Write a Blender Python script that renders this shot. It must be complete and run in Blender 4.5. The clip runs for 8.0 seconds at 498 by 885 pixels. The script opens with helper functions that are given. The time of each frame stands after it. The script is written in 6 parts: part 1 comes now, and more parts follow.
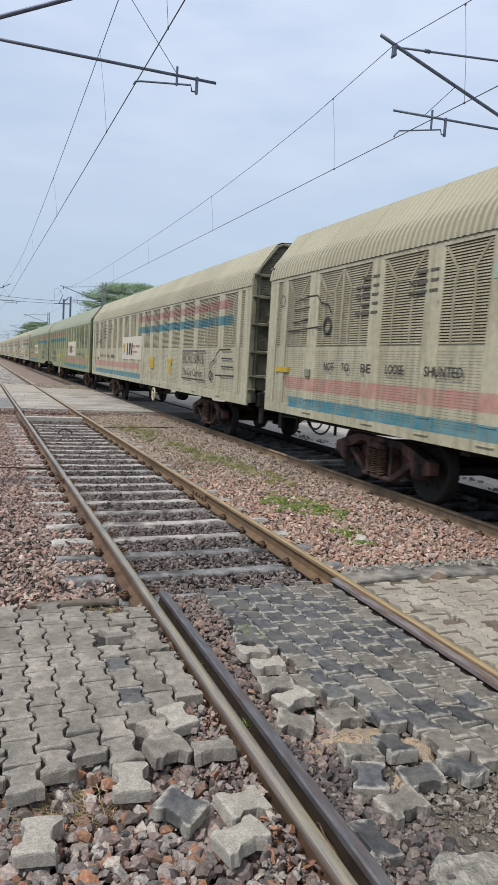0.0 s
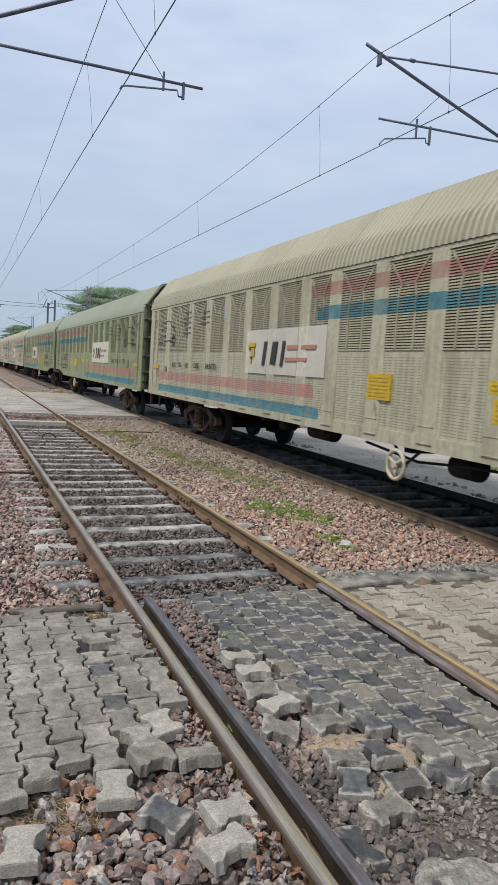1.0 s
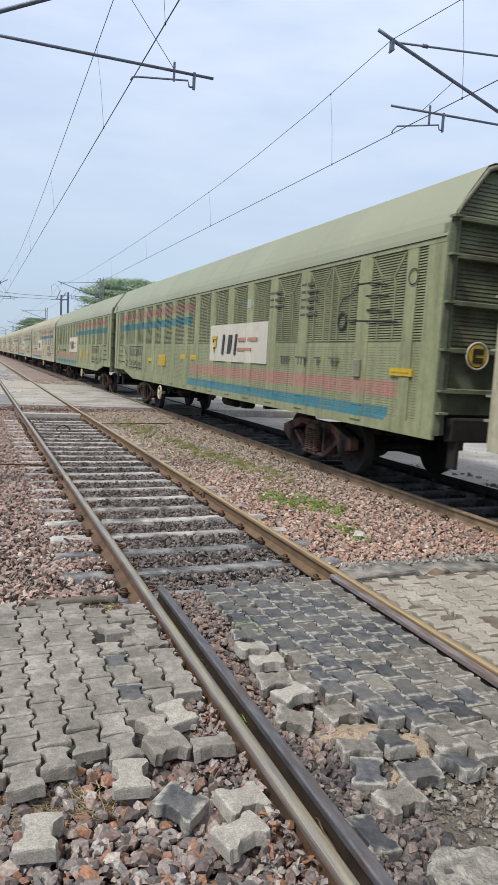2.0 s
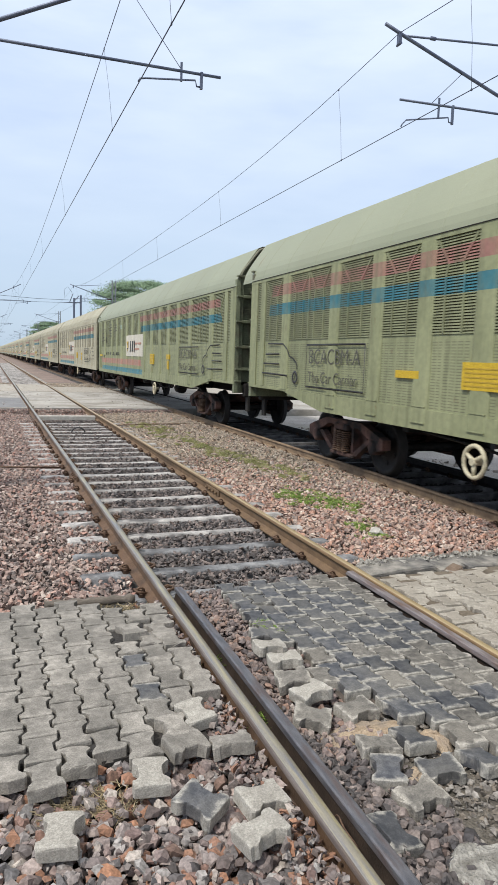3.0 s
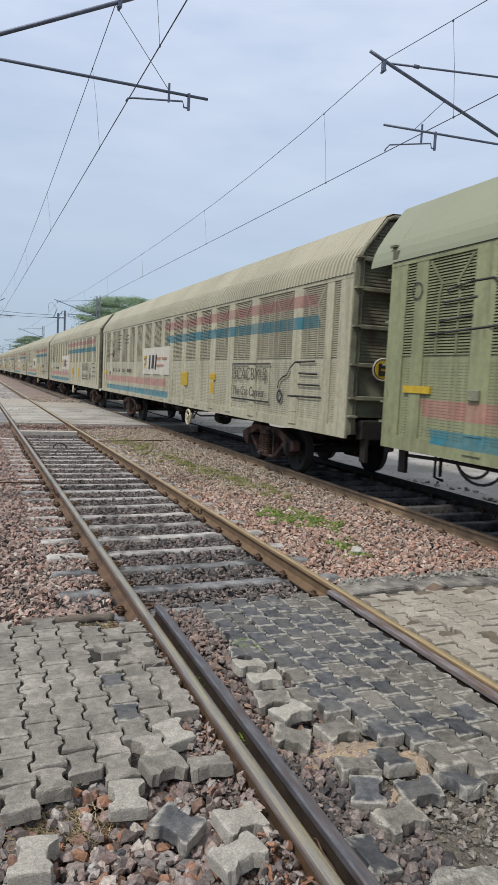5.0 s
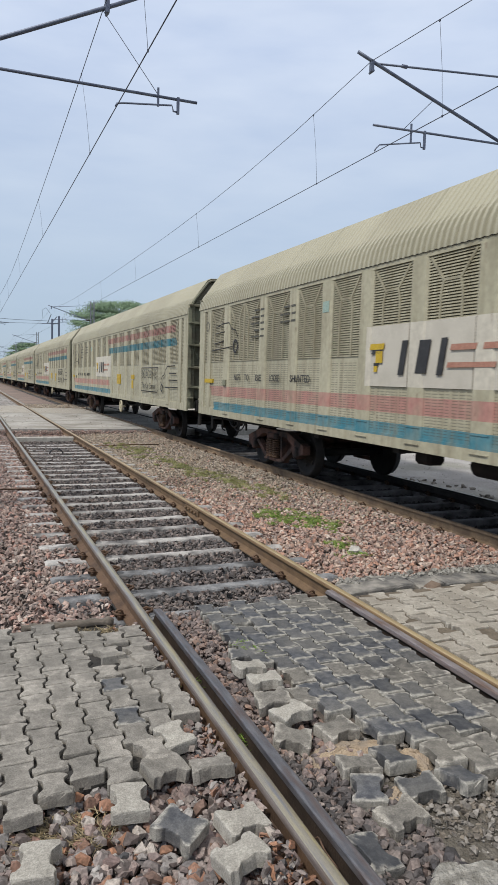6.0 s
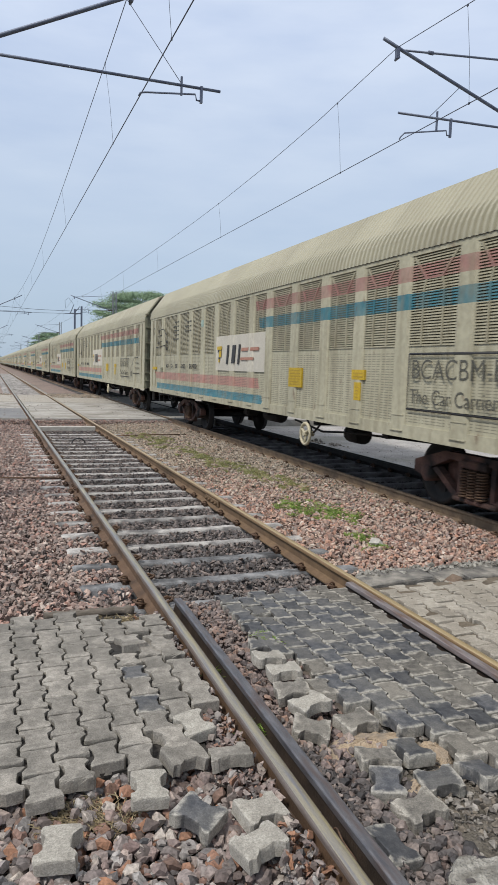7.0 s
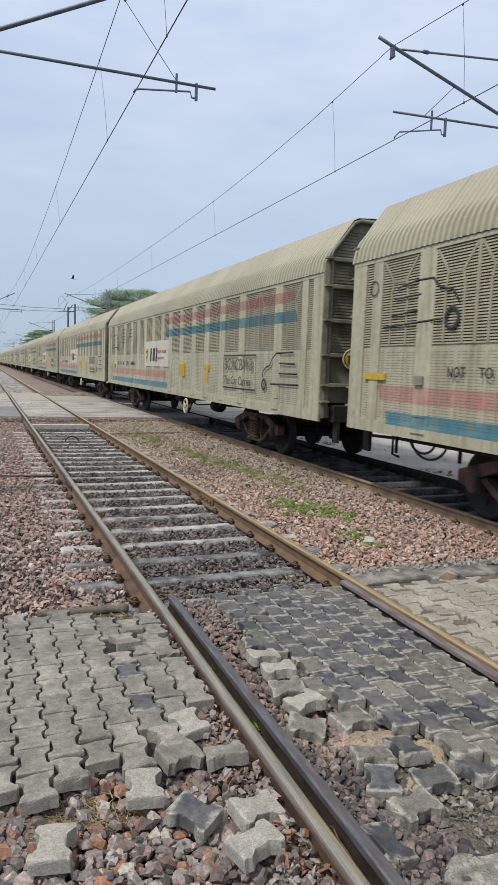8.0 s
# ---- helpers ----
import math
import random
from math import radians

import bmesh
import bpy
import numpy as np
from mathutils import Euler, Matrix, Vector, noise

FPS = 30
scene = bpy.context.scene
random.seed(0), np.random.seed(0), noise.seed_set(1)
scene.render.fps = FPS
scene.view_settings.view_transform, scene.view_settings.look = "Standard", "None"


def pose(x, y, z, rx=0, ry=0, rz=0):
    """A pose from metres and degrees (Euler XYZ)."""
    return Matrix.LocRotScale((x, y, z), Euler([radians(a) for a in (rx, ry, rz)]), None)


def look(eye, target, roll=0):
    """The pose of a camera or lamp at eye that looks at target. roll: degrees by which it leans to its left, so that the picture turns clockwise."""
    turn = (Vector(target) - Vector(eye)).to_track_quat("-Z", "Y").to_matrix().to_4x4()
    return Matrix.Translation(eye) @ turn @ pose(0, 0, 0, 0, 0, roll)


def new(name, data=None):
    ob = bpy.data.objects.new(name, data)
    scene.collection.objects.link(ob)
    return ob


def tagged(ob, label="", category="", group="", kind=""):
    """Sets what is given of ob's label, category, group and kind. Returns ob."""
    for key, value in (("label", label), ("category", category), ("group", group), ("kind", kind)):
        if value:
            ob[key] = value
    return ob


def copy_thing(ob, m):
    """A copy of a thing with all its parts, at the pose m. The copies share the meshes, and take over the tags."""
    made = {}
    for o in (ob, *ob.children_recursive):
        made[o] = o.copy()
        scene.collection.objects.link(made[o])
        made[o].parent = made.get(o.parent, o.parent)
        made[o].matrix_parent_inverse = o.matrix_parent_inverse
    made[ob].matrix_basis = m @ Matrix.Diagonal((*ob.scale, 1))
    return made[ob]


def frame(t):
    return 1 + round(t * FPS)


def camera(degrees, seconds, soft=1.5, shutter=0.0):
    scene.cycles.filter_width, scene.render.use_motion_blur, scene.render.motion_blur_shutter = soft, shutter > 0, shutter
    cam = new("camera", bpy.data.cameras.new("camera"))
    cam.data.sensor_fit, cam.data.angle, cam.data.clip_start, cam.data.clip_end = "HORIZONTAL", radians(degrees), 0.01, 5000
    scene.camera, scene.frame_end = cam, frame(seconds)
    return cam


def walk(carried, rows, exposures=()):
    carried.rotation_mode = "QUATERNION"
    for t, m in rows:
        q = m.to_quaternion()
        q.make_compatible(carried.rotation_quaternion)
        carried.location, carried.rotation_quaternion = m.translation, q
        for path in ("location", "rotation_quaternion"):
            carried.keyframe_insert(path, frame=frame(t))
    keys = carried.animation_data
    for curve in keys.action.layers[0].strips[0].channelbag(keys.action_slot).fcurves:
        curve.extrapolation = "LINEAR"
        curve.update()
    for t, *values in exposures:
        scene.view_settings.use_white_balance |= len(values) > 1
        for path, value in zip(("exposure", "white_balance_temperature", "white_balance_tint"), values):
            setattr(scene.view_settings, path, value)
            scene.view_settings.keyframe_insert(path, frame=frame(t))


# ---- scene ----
cam = camera(40.0, 8.0, soft=1.0, shutter=0.085)

PATH = [
    (0.0, pose(0.000, 0.000, 1.772, 83.566, -3.296, -21.509)),
    (0.5, pose(0.003, 0.001, 1.771, 83.904, -2.858, -21.947)),
    (1.0, pose(-0.006, 0.007, 1.771, 84.067, -3.655, -22.769)),
    (1.5, pose(-0.003, -0.005, 1.785, 84.114, -2.887, -22.382)),
    (2.0, pose(-0.004, -0.007, 1.784, 83.206, -3.191, -21.673)),
    (3.5, pose(0.005, -0.006, 1.775, 83.274, -1.556, -20.263)),
    (4.0, pose(0.005, -0.009, 1.776, 83.927, -1.573, -20.561)),
    (5.5, pose(0.003, -0.012, 1.784, 84.762, -2.973, -22.410)),
    (6.0, pose(0.008, -0.027, 1.783, 84.757, -1.635, -22.326)),
    (6.5, pose(0.007, -0.028, 1.784, 84.584, -1.565, -21.309)),
    (7.0, pose(0.006, -0.022, 1.784, 83.932, -1.912, -20.563)),
    (7.5, pose(0.005, -0.009, 1.775, 83.873, -1.942, -20.571)),
    (8.0, pose(-0.001, -0.008, 1.777, 83.848, -2.106, -21.088)),
]
EXPOSURES = [(0.0, 0.30), (1.0, 0.21), (2.0, 0.44), (3.5, 0.56), (4.0, 0.42), (5.5, 0.21), (6.5, 0.25), (8.0, 0.26)]
walk(cam, PATH, EXPOSURES)

# ---------------------------------------------------------------- world, sun
SUN_ELEV, SUN_AZ = 54.0, 246.0      # degrees; azimuth clockwise from +y
world = bpy.data.worlds.new("overcast_sky")
scene.world = world
world.use_nodes = True


def build_world():
    nt = world.node_tree
    nt.nodes.clear()
    N, L = nt.nodes.new, nt.links.new
    out, bg = N("ShaderNodeOutputWorld"), N("ShaderNodeBackground")
    sky = N("ShaderNodeTexSky")
    sky.sky_type, sky.sun_disc = "NISHITA", False
    sky.sun_elevation, sky.sun_rotation = radians(SUN_ELEV), radians(SUN_AZ)
    tc, mp = N("ShaderNodeTexCoord"), N("ShaderNodeMapping")
    mp.inputs["Scale"].default_value = (1.6, 1.6, 6.5)
    L(tc.outputs["Generated"], mp.inputs[0])
    n1, n2 = N("ShaderNodeTexNoise"), N("ShaderNodeTexNoise")
    n1.inputs["Scale"].default_value, n1.inputs["Detail"].default_value = 1.5, 6
    n2.inputs["Scale"].default_value, n2.inputs["Detail"].default_value = 4.5, 8
    L(mp.outputs[0], n1.inputs["Vector"]), L(mp.outputs[0], n2.inputs["Vector"])
    add = N("ShaderNodeMath"); add.operation = "MULTIPLY_ADD"
    L(n2.outputs["Fac"], add.inputs[0]); add.inputs[1].default_value = 0.45; L(n1.outputs["Fac"], add.inputs[2])
    ramp = N("ShaderNodeValToRGB")
    e = ramp.color_ramp.elements
    e[0].position, e[0].color = 0.52, (0.485, 0.575, 0.752, 1)
    e[1].position, e[1].color = 0.90, (0.63, 0.705, 0.84, 1)
    L(add.outputs[0], ramp.inputs[0])
    # duller, greyer towards the horizon
    sep = N("ShaderNodeSeparateXYZ"); L(tc.outputs["Generated"], sep.inputs[0])
    hz = N("ShaderNodeMapRange"); L(sep.outputs["Z"], hz.inputs["Value"])
    hz.inputs["From Min"].default_value, hz.inputs["From Max"].default_value = 0.0, 0.42
    mix = N("ShaderNodeMix"); mix.data_type = "RGBA"
    L(hz.outputs[0], mix.inputs["Factor"])
    mix.inputs["A"].default_value = (0.35, 0.445, 0.56, 1)
    L(ramp.outputs[0], mix.inputs["B"])
    # thin cloud cover over the blue sky behind
    sc = N("ShaderNodeMix"); sc.data_type = "RGBA"; sc.blend_type = "MULTIPLY"
    sc.inputs["Factor"].default_value = 1
    L(sky.outputs[0], sc.inputs["A"]); sc.inputs["B"].default_value = (0.12, 0.12, 0.12, 1)
    # an overcast sky is brightest overhead
    zen = N("ShaderNodeMapRange"); L(sep.outputs["Z"], zen.inputs["Value"]); zen.interpolation_type = "SMOOTHSTEP"
    zen.inputs["From Min"].default_value, zen.inputs["From Max"].default_value = 0.42, 0.95
    top = N("ShaderNodeMix"); top.data_type = "RGBA"
    L(zen.outputs[0], top.inputs["Factor"]); L(mix.outputs["Result"], top.inputs["A"]); top.inputs["B"].default_value = (0.80, 0.80, 0.80, 1)
    mix = top
    fin = N("ShaderNodeMix"); fin.data_type = "RGBA"; fin.inputs["Factor"].default_value = 0.88
    L(sc.outputs["Result"], fin.inputs["A"]), L(mix.outputs["Result"], fin.inputs["B"])
    L(fin.outputs["Result"], bg.inputs["Color"])
    bg.inputs["Strength"].default_value = 1.0
    L(bg.outputs[0], out.inputs[0])


build_world()
sun = new("sun", bpy.data.lights.new("sun", "SUN"))
sun.data.energy, sun.data.angle, sun.data.color = 2.5, radians(8), (1.0, 0.955, 0.88)
_a, _e = radians(SUN_AZ), radians(SUN_ELEV)
sun.matrix_world = look((0, 0, 60), Vector((0, 0, 60)) - Vector((math.sin(_a) * math.cos(_e), math.cos(_a) * math.cos(_e), math.sin(_e))))


# ---------------------------------------------------------------- materials
def mat(name, c1, c2, scale=6.0, rough=0.8, metal=0.0, bump=0.3, fine=60.0, vary=0.0, island=0.0, c3=None, s3=1.2, m3=0.5, dist=0.01, stretch=None, wide=False):
    """Two-scale coloured surface: broad blotches c1-c2, fine grain in the relief, stains of c3 at scale s3;
    wide: the stains run on from piece to piece; vary: spread of brightness from object to object; island: from piece to piece of one mesh."""
    m = bpy.data.materials.new(name)
    m.use_nodes = True
    nt = m.node_tree
    N, L = nt.nodes.new, nt.links.new
    b = nt.nodes["Principled BSDF"]
    tc = N("ShaderNodeTexCoord")
    vec = tc.outputs["Object"]
    wide = N("ShaderNodeNewGeometry").outputs["Position"] if wide else None
    if stretch:
        mp = N("ShaderNodeMapping"); mp.inputs["Scale"].default_value = stretch
        L(vec, mp.inputs[0]); vec = mp.outputs[0]
    if vary or island:
        # shift the pattern so that alike pieces differ
        oi = N("ShaderNodeObjectInfo"); off = N("ShaderNodeVectorMath"); off.operation = "MULTIPLY_ADD"
        cmb = N("ShaderNodeCombineXYZ"); L(oi.outputs["Random"], cmb.inputs[0]); L(oi.outputs["Random"], cmb.inputs[1])
        L(cmb.outputs[0], off.inputs[0]); off.inputs[1].default_value = (37, 53, 11); L(vec, off.inputs[2]); vec = off.outputs[0]
    n1, n2 = N("ShaderNodeTexNoise"), N("ShaderNodeTexNoise")
    for n, s in ((n1, scale), (n2, fine)):
        n.inputs["Scale"].default_value, n.inputs["Detail"].default_value = s, 6
        L(vec, n.inputs["Vector"])
    r = N("ShaderNodeMapRange"); r.inputs["From Min"].default_value, r.inputs["From Max"].default_value = 0.35, 0.65
    L(n1.outputs["Fac"], r.inputs["Value"])
    mix = N("ShaderNodeMix"); mix.data_type = "RGBA"
    mix.inputs["A"].default_value, mix.inputs["B"].default_value = (*c1, 1), (*c2, 1)
    L(r.outputs[0], mix.inputs["Factor"])
    col = mix.outputs["Result"]
    g = N("ShaderNodeMix"); g.data_type, g.blend_type = "RGBA", "MULTIPLY"; g.inputs["Factor"].default_value = 0.55
    rg = N("ShaderNodeMapRange"); rg.inputs["From Min"].default_value, rg.inputs["From Max"].default_value = 0.3, 0.7
    rg.inputs["To Min"].default_value, rg.inputs["To Max"].default_value = 0.55, 1.25
    L(n2.outputs["Fac"], rg.inputs["Value"]); L(col, g.inputs["A"]); L(rg.outputs[0], g.inputs["B"]); col = g.outputs["Result"]
    if c3:
        n3 = N("ShaderNodeTexNoise"); n3.inputs["Scale"].default_value, n3.inputs["Detail"].default_value = s3, 8
        L(wide or vec, n3.inputs["Vector"])
        r3 = N("ShaderNodeMapRange"); r3.inputs["From Min"].default_value, r3.inputs["From Max"].default_value = 1 - m3 - 0.08, 1 - m3 + 0.14
        L(n3.outputs["Fac"], r3.inputs["Value"])
        x = N("ShaderNodeMix"); x.data_type = "RGBA"; L(r3.outputs[0], x.inputs["Factor"]); L(col, x.inputs["A"])
        x.inputs["B"].default_value = (*c3, 1); col = x.outputs["Result"]
    for amount, src in ((vary, "o"), (island, "i")):
        if amount:
            if src == "o":
                o = oi.outputs["Random"]
            else:
                o = N("ShaderNodeNewGeometry").outputs["Random Per Island"]
            q = N("ShaderNodeMapRange"); q.inputs["To Min"].default_value, q.inputs["To Max"].default_value = 1 - amount, 1 + amount
            L(o, q.inputs["Value"])
            y = N("ShaderNodeMix"); y.data_type, y.blend_type = "RGBA", "MULTIPLY"; y.inputs["Factor"].default_value = 1
            L(col, y.inputs["A"]); L(q.outputs[0], y.inputs["B"]); col = y.outputs["Result"]
    L(col, b.inputs["Base Color"])
    b.inputs["Roughness"].default_value, b.inputs["Metallic"].default_value = rough, metal
    if bump:
        bp = N("ShaderNodeBump"); bp.inputs["Strength"].default_value, bp.inputs["Distance"].default_value = bump, dist
        L(n2.outputs["Fac"], bp.inputs["Height"]); L(bp.outputs[0], b.inputs["Normal"])
    return m


def stone_mat(name, ramp_cols, dust=0.25, wet=0.0):
    """Crushed stone: each stone its own tint from the ramp, speckled."""
    m = bpy.data.materials.new(name)
    m.use_nodes = True
    nt = m.node_tree
    N, L = nt.nodes.new, nt.links.new
    b = nt.nodes["Principled BSDF"]
    geo = N("ShaderNodeNewGeometry")
    ramp = N("ShaderNodeValToRGB")
    ramp.color_ramp.interpolation = "LINEAR"
    e = ramp.color_ramp.elements
    while len(e) < len(ramp_cols):
        e.new(0.5)
    for i, c in enumerate(ramp_cols):
        e[i].position, e[i].color = i / (len(ramp_cols) - 1), (*c, 1)
    L(geo.outputs["Random Per Island"], ramp.inputs[0])
    tc = N("ShaderNodeTexCoord")
    n = N("ShaderNodeTexNoise"); n.inputs["Scale"].default_value, n.inputs["Detail"].default_value = 70, 5
    n2 = N("ShaderNodeTexNoise"); n2.inputs["Scale"].default_value, n2.inputs["Detail"].default_value = 1.3, 4
    L(tc.outputs["Object"], n.inputs["Vector"]); L(tc.outputs["Object"], n2.inputs["Vector"])
    r = N("ShaderNodeMapRange"); r.inputs["From Min"].default_value, r.inputs["From Max"].default_value = 0.3, 0.7
    r.inputs["To Min"].default_value, r.inputs["To Max"].default_value = 0.6, 1.35
    L(n.outputs["Fac"], r.inputs["Value"])
    g = N("ShaderNodeMix"); g.data_type, g.blend_type = "RGBA", "MULTIPLY"; g.inputs["Factor"].default_value = 1
    L(ramp.outputs[0], g.inputs["A"]); L(r.outputs[0], g.inputs["B"])
    d = N("ShaderNodeMix"); d.data_type = "RGBA"; d.inputs["B"].default_value = (0.30, 0.26, 0.22, 1)
    rd = N("ShaderNodeMapRange"); rd.inputs["From Min"].default_value, rd.inputs["From Max"].default_value = 0.4, 0.7
    rd.inputs["To Max"].default_value = dust
    L(n2.outputs["Fac"], rd.inputs["Value"]); L(rd.outputs[0], d.inputs["Factor"]); L(g.outputs["Result"], d.inputs["A"])
    L(d.outputs["Result"], b.inputs["Base Color"])
    b.inputs["Roughness"].default_value = 0.85 - wet
    bp = N("ShaderNodeBump"); bp.inputs["Strength"].default_value, bp.inputs["Distance"].default_value = 0.4, 0.006
    L(n.outputs["Fac"], bp.inputs["Height"]); L(bp.outputs[0], b.inputs["Normal"])
    return m


def paver_mat(name, c1, c2, grime, rim, vary, amount=0.5, rim_amount=0.6, s3=5.0):
    """Worn paving concrete: speckled aggregate, grime that runs on from block to block, rubbed pale rims."""
    m = bpy.data.materials.new(name)
    m.use_nodes = True
    nt = m.node_tree
    N, L = nt.nodes.new, nt.links.new
    b = nt.nodes["Principled BSDF"]
    tc, geo, oi = N("ShaderNodeTexCoord"), N("ShaderNodeNewGeometry"), N("ShaderNodeObjectInfo")

    def grain(vec, scale, detail=5):
        n = N("ShaderNodeTexNoise"); n.inputs["Scale"].default_value, n.inputs["Detail"].default_value = scale, detail
        L(vec, n.inputs["Vector"])
        return n.outputs["Fac"]

    def span(v, lo, hi, t0=0.0, t1=1.0):
        r = N("ShaderNodeMapRange"); L(v, r.inputs["Value"])
        r.inputs["From Min"].default_value, r.inputs["From Max"].default_value, r.inputs["To Min"].default_value, r.inputs["To Max"].default_value = lo, hi, t0, t1
        return r.outputs[0]

    def op(kind, a, c):
        n = N("ShaderNodeMath"); n.operation = kind
        for i, v in enumerate((a, c)):
            if isinstance(v, float):
                n.inputs[i].default_value = v
            else:
                L(v, n.inputs[i])
        return n.outputs[0]

    def mixed(f, a, c, mode="MIX"):
        x = N("ShaderNodeMix"); x.data_type, x.blend_type = "RGBA", mode
        for key, v in (("Factor", f), ("A", a), ("B", c)):
            if isinstance(v, tuple):
                x.inputs[key].default_value = (*v, 1)
            elif isinstance(v, float):
                x.inputs[key].default_value = v
            else:
                L(v, x.inputs[key])
        return x.outputs["Result"]

    pos = geo.outputs["Position"]
    broad, mid, fine, speck = grain(pos, s3, 8), grain(pos, 24.0, 6), grain(pos, 120.0, 4), grain(pos, 330.0, 2)
    col = mixed(span(mid, 0.36, 0.64), c1, c2)
    col = mixed(1.0, col, span(oi.outputs["Random"], 0.0, 1.0, 1 - vary, 1 + vary), "MULTIPLY")
    col = mixed(op("MULTIPLY", span(broad, 0.44, 0.60), amount), col, grime)
    sep = N("ShaderNodeSeparateXYZ"); L(tc.outputs["Object"], sep.inputs[0])
    reach = op("MAXIMUM", op("DIVIDE", op("ABSOLUTE", sep.outputs["X"], 0.0), 0.080), op("DIVIDE", op("ABSOLUTE", sep.outputs["Y"], 0.0), 0.0995))
    worn = span(op("ADD", reach, op("MULTIPLY", op("SUBTRACT", mid, 0.5), 0.9)), 0.74, 1.0)
    col = mixed(op("MULTIPLY", worn, rim_amount), col, rim)
    col = mixed(1.0, col, span(fine, 0.32, 0.68, 0.74, 1.20), "MULTIPLY")
    col = mixed(1.0, col, span(speck, 0.34, 0.66, 0.80, 1.14), "MULTIPLY")
    L(col, b.inputs["Base Color"])
    b.inputs["Roughness"].default_value = 0.88
    b1, b2 = N("ShaderNodeBump"), N("ShaderNodeBump")
    b1.inputs["Strength"].default_value, b1.inputs["Distance"].default_value = 0.30, 0.004
    b2.inputs["Strength"].default_value, b2.inputs["Distance"].default_value = 0.55, 0.0028
    L(mid, b1.inputs["Height"]); L(fine, b2.inputs["Height"]); L(b1.outputs[0], b2.inputs["Normal"]); L(b2.outputs[0], b.inputs["Normal"])
    return m


M = {}
M["roof_cream"] = mat("cream_roof_paint", (0.35, 0.33, 0.24), (0.385, 0.362, 0.268), 0.5, 0.55, 0, 0.0, 260, c3=(0.281, 0.260, 0.189), s3=0.35, m3=0.44)
# darker copy of the roof cream: shade of the rib valleys as colour
M["roof_valley"] = mat("shade_in_roof_valleys", (0.255, 0.24, 0.172), (0.29, 0.272, 0.197), 0.5, 0.65, 0, 0.0, 260)
M["roof_green"] = mat("green_roof_paint", (0.231, 0.248, 0.166), (0.252, 0.269, 0.181), 0.5, 0.5, 0, 0.0, 260, c3=(0.210, 0.220, 0.144), s3=0.35, m3=0.44)
# olive end paint: grime, and the shade between wagons put into the colour
M["end_grime_shade"] = mat("grimy_shaded_olive_end_paint", (0.165, 0.17, 0.118), (0.245, 0.245, 0.17), 3, 0.75, 0, 0.2, 40, c3=(0.095, 0.07, 0.05), s3=2.0, m3=0.45)
M["end_frame"] = mat("dusty_end_frame_paint", (0.22, 0.22, 0.155), (0.30, 0.295, 0.21), 3, 0.7, 0, 0.2, 40, c3=(0.12, 0.10, 0.07), s3=3.0, m3=0.42)
# green end paint, likewise grimy and darkened for the gap's shade
M["end_green"] = mat("grimy_shaded_green_end_paint", (0.115, 0.135, 0.082), (0.175, 0.195, 0.12), 3, 0.75, 0, 0.2, 40, c3=(0.075, 0.06, 0.042), s3=2.0, m3=0.44)
M["cyan"] = mat("pale_cyan_paint", (0.252, 0.350, 0.308), (0.294, 0.392, 0.350), 10, 0.6, 0, 0, 50)
M["rail"] = mat("rusty_rail_steel", (0.11, 0.064, 0.037), (0.165, 0.102, 0.062), 9, 0.75, 0.2, 0.35, 90, c3=(0.045, 0.030, 0.022), s3=3, m3=0.42)
M["rail_ochre"] = mat("ochre_dusted_rail", (0.12, 0.075, 0.041), (0.175, 0.112, 0.062), 7, 0.8, 0.1, 0.35, 90, c3=(0.115, 0.074, 0.045), s3=3, m3=0.42)
M["head"] = mat("worn_rail_head", (0.25, 0.24, 0.245), (0.46, 0.40, 0.25), 5, 0.36, 0.6, 0.1, 120, stretch=(9, 0.5, 9))
M["head_ochre"] = mat("rusty_rail_head", (0.35, 0.265, 0.148), (0.47, 0.365, 0.205), 5, 0.45, 0.4, 0.12, 120, stretch=(9, 0.5, 9))
M["flank"] = mat("dull_rail_flank", (0.145, 0.118, 0.107), (0.225, 0.192, 0.175), 6, 0.5, 0.35, 0.2, 110, stretch=(6, 0.7, 6), c3=(0.13, 0.09, 0.065), s3=4, m3=0.42)
M["flank_ochre"] = mat("golden_brown_rail_flank", (0.18, 0.115, 0.058), (0.25, 0.165, 0.085), 7, 0.6, 0.2, 0.25, 110, stretch=(6, 0.7, 6), c3=(0.11, 0.07, 0.045), s3=5, m3=0.38)
M["rail_brown"] = mat("brown_weathered_rail", (0.19, 0.13, 0.080), (0.27, 0.19, 0.118), 7, 0.85, 0.0, 0.35, 90, c3=(0.12, 0.082, 0.056), s3=3, m3=0.42)
# far rail: soot, with the train's shade put into the colour as well
M["rail_black"] = mat("shade_darkened_sooty_rail", (0.018, 0.016, 0.015), (0.035, 0.030, 0.026), 8, 0.7, 0.2, 0.3, 90)
# brown check-rail web, darkened to paint in the shade of the narrow gap
M["rail_web_shade"] = mat("shade_darkened_rail_web", (0.032, 0.023, 0.018), (0.062, 0.043, 0.032), 9, 0.75, 0.2, 0.35, 90)
# rusty dirt, its colour lowered for the shadow inside the flangeway
M["flangeway"] = mat("shade_darkened_rusty_dirt", (0.045, 0.033, 0.025), (0.075, 0.055, 0.04), 12, 0.95, 0, 0.8, 60, dist=0.02)
M["pale_concrete"] = mat("pale_broken_concrete", (0.25, 0.24, 0.215), (0.42, 0.40, 0.36), 22, 0.9, 0, 1.0, 60, c3=(0.15, 0.14, 0.12), s3=14, m3=0.47, dist=0.03)
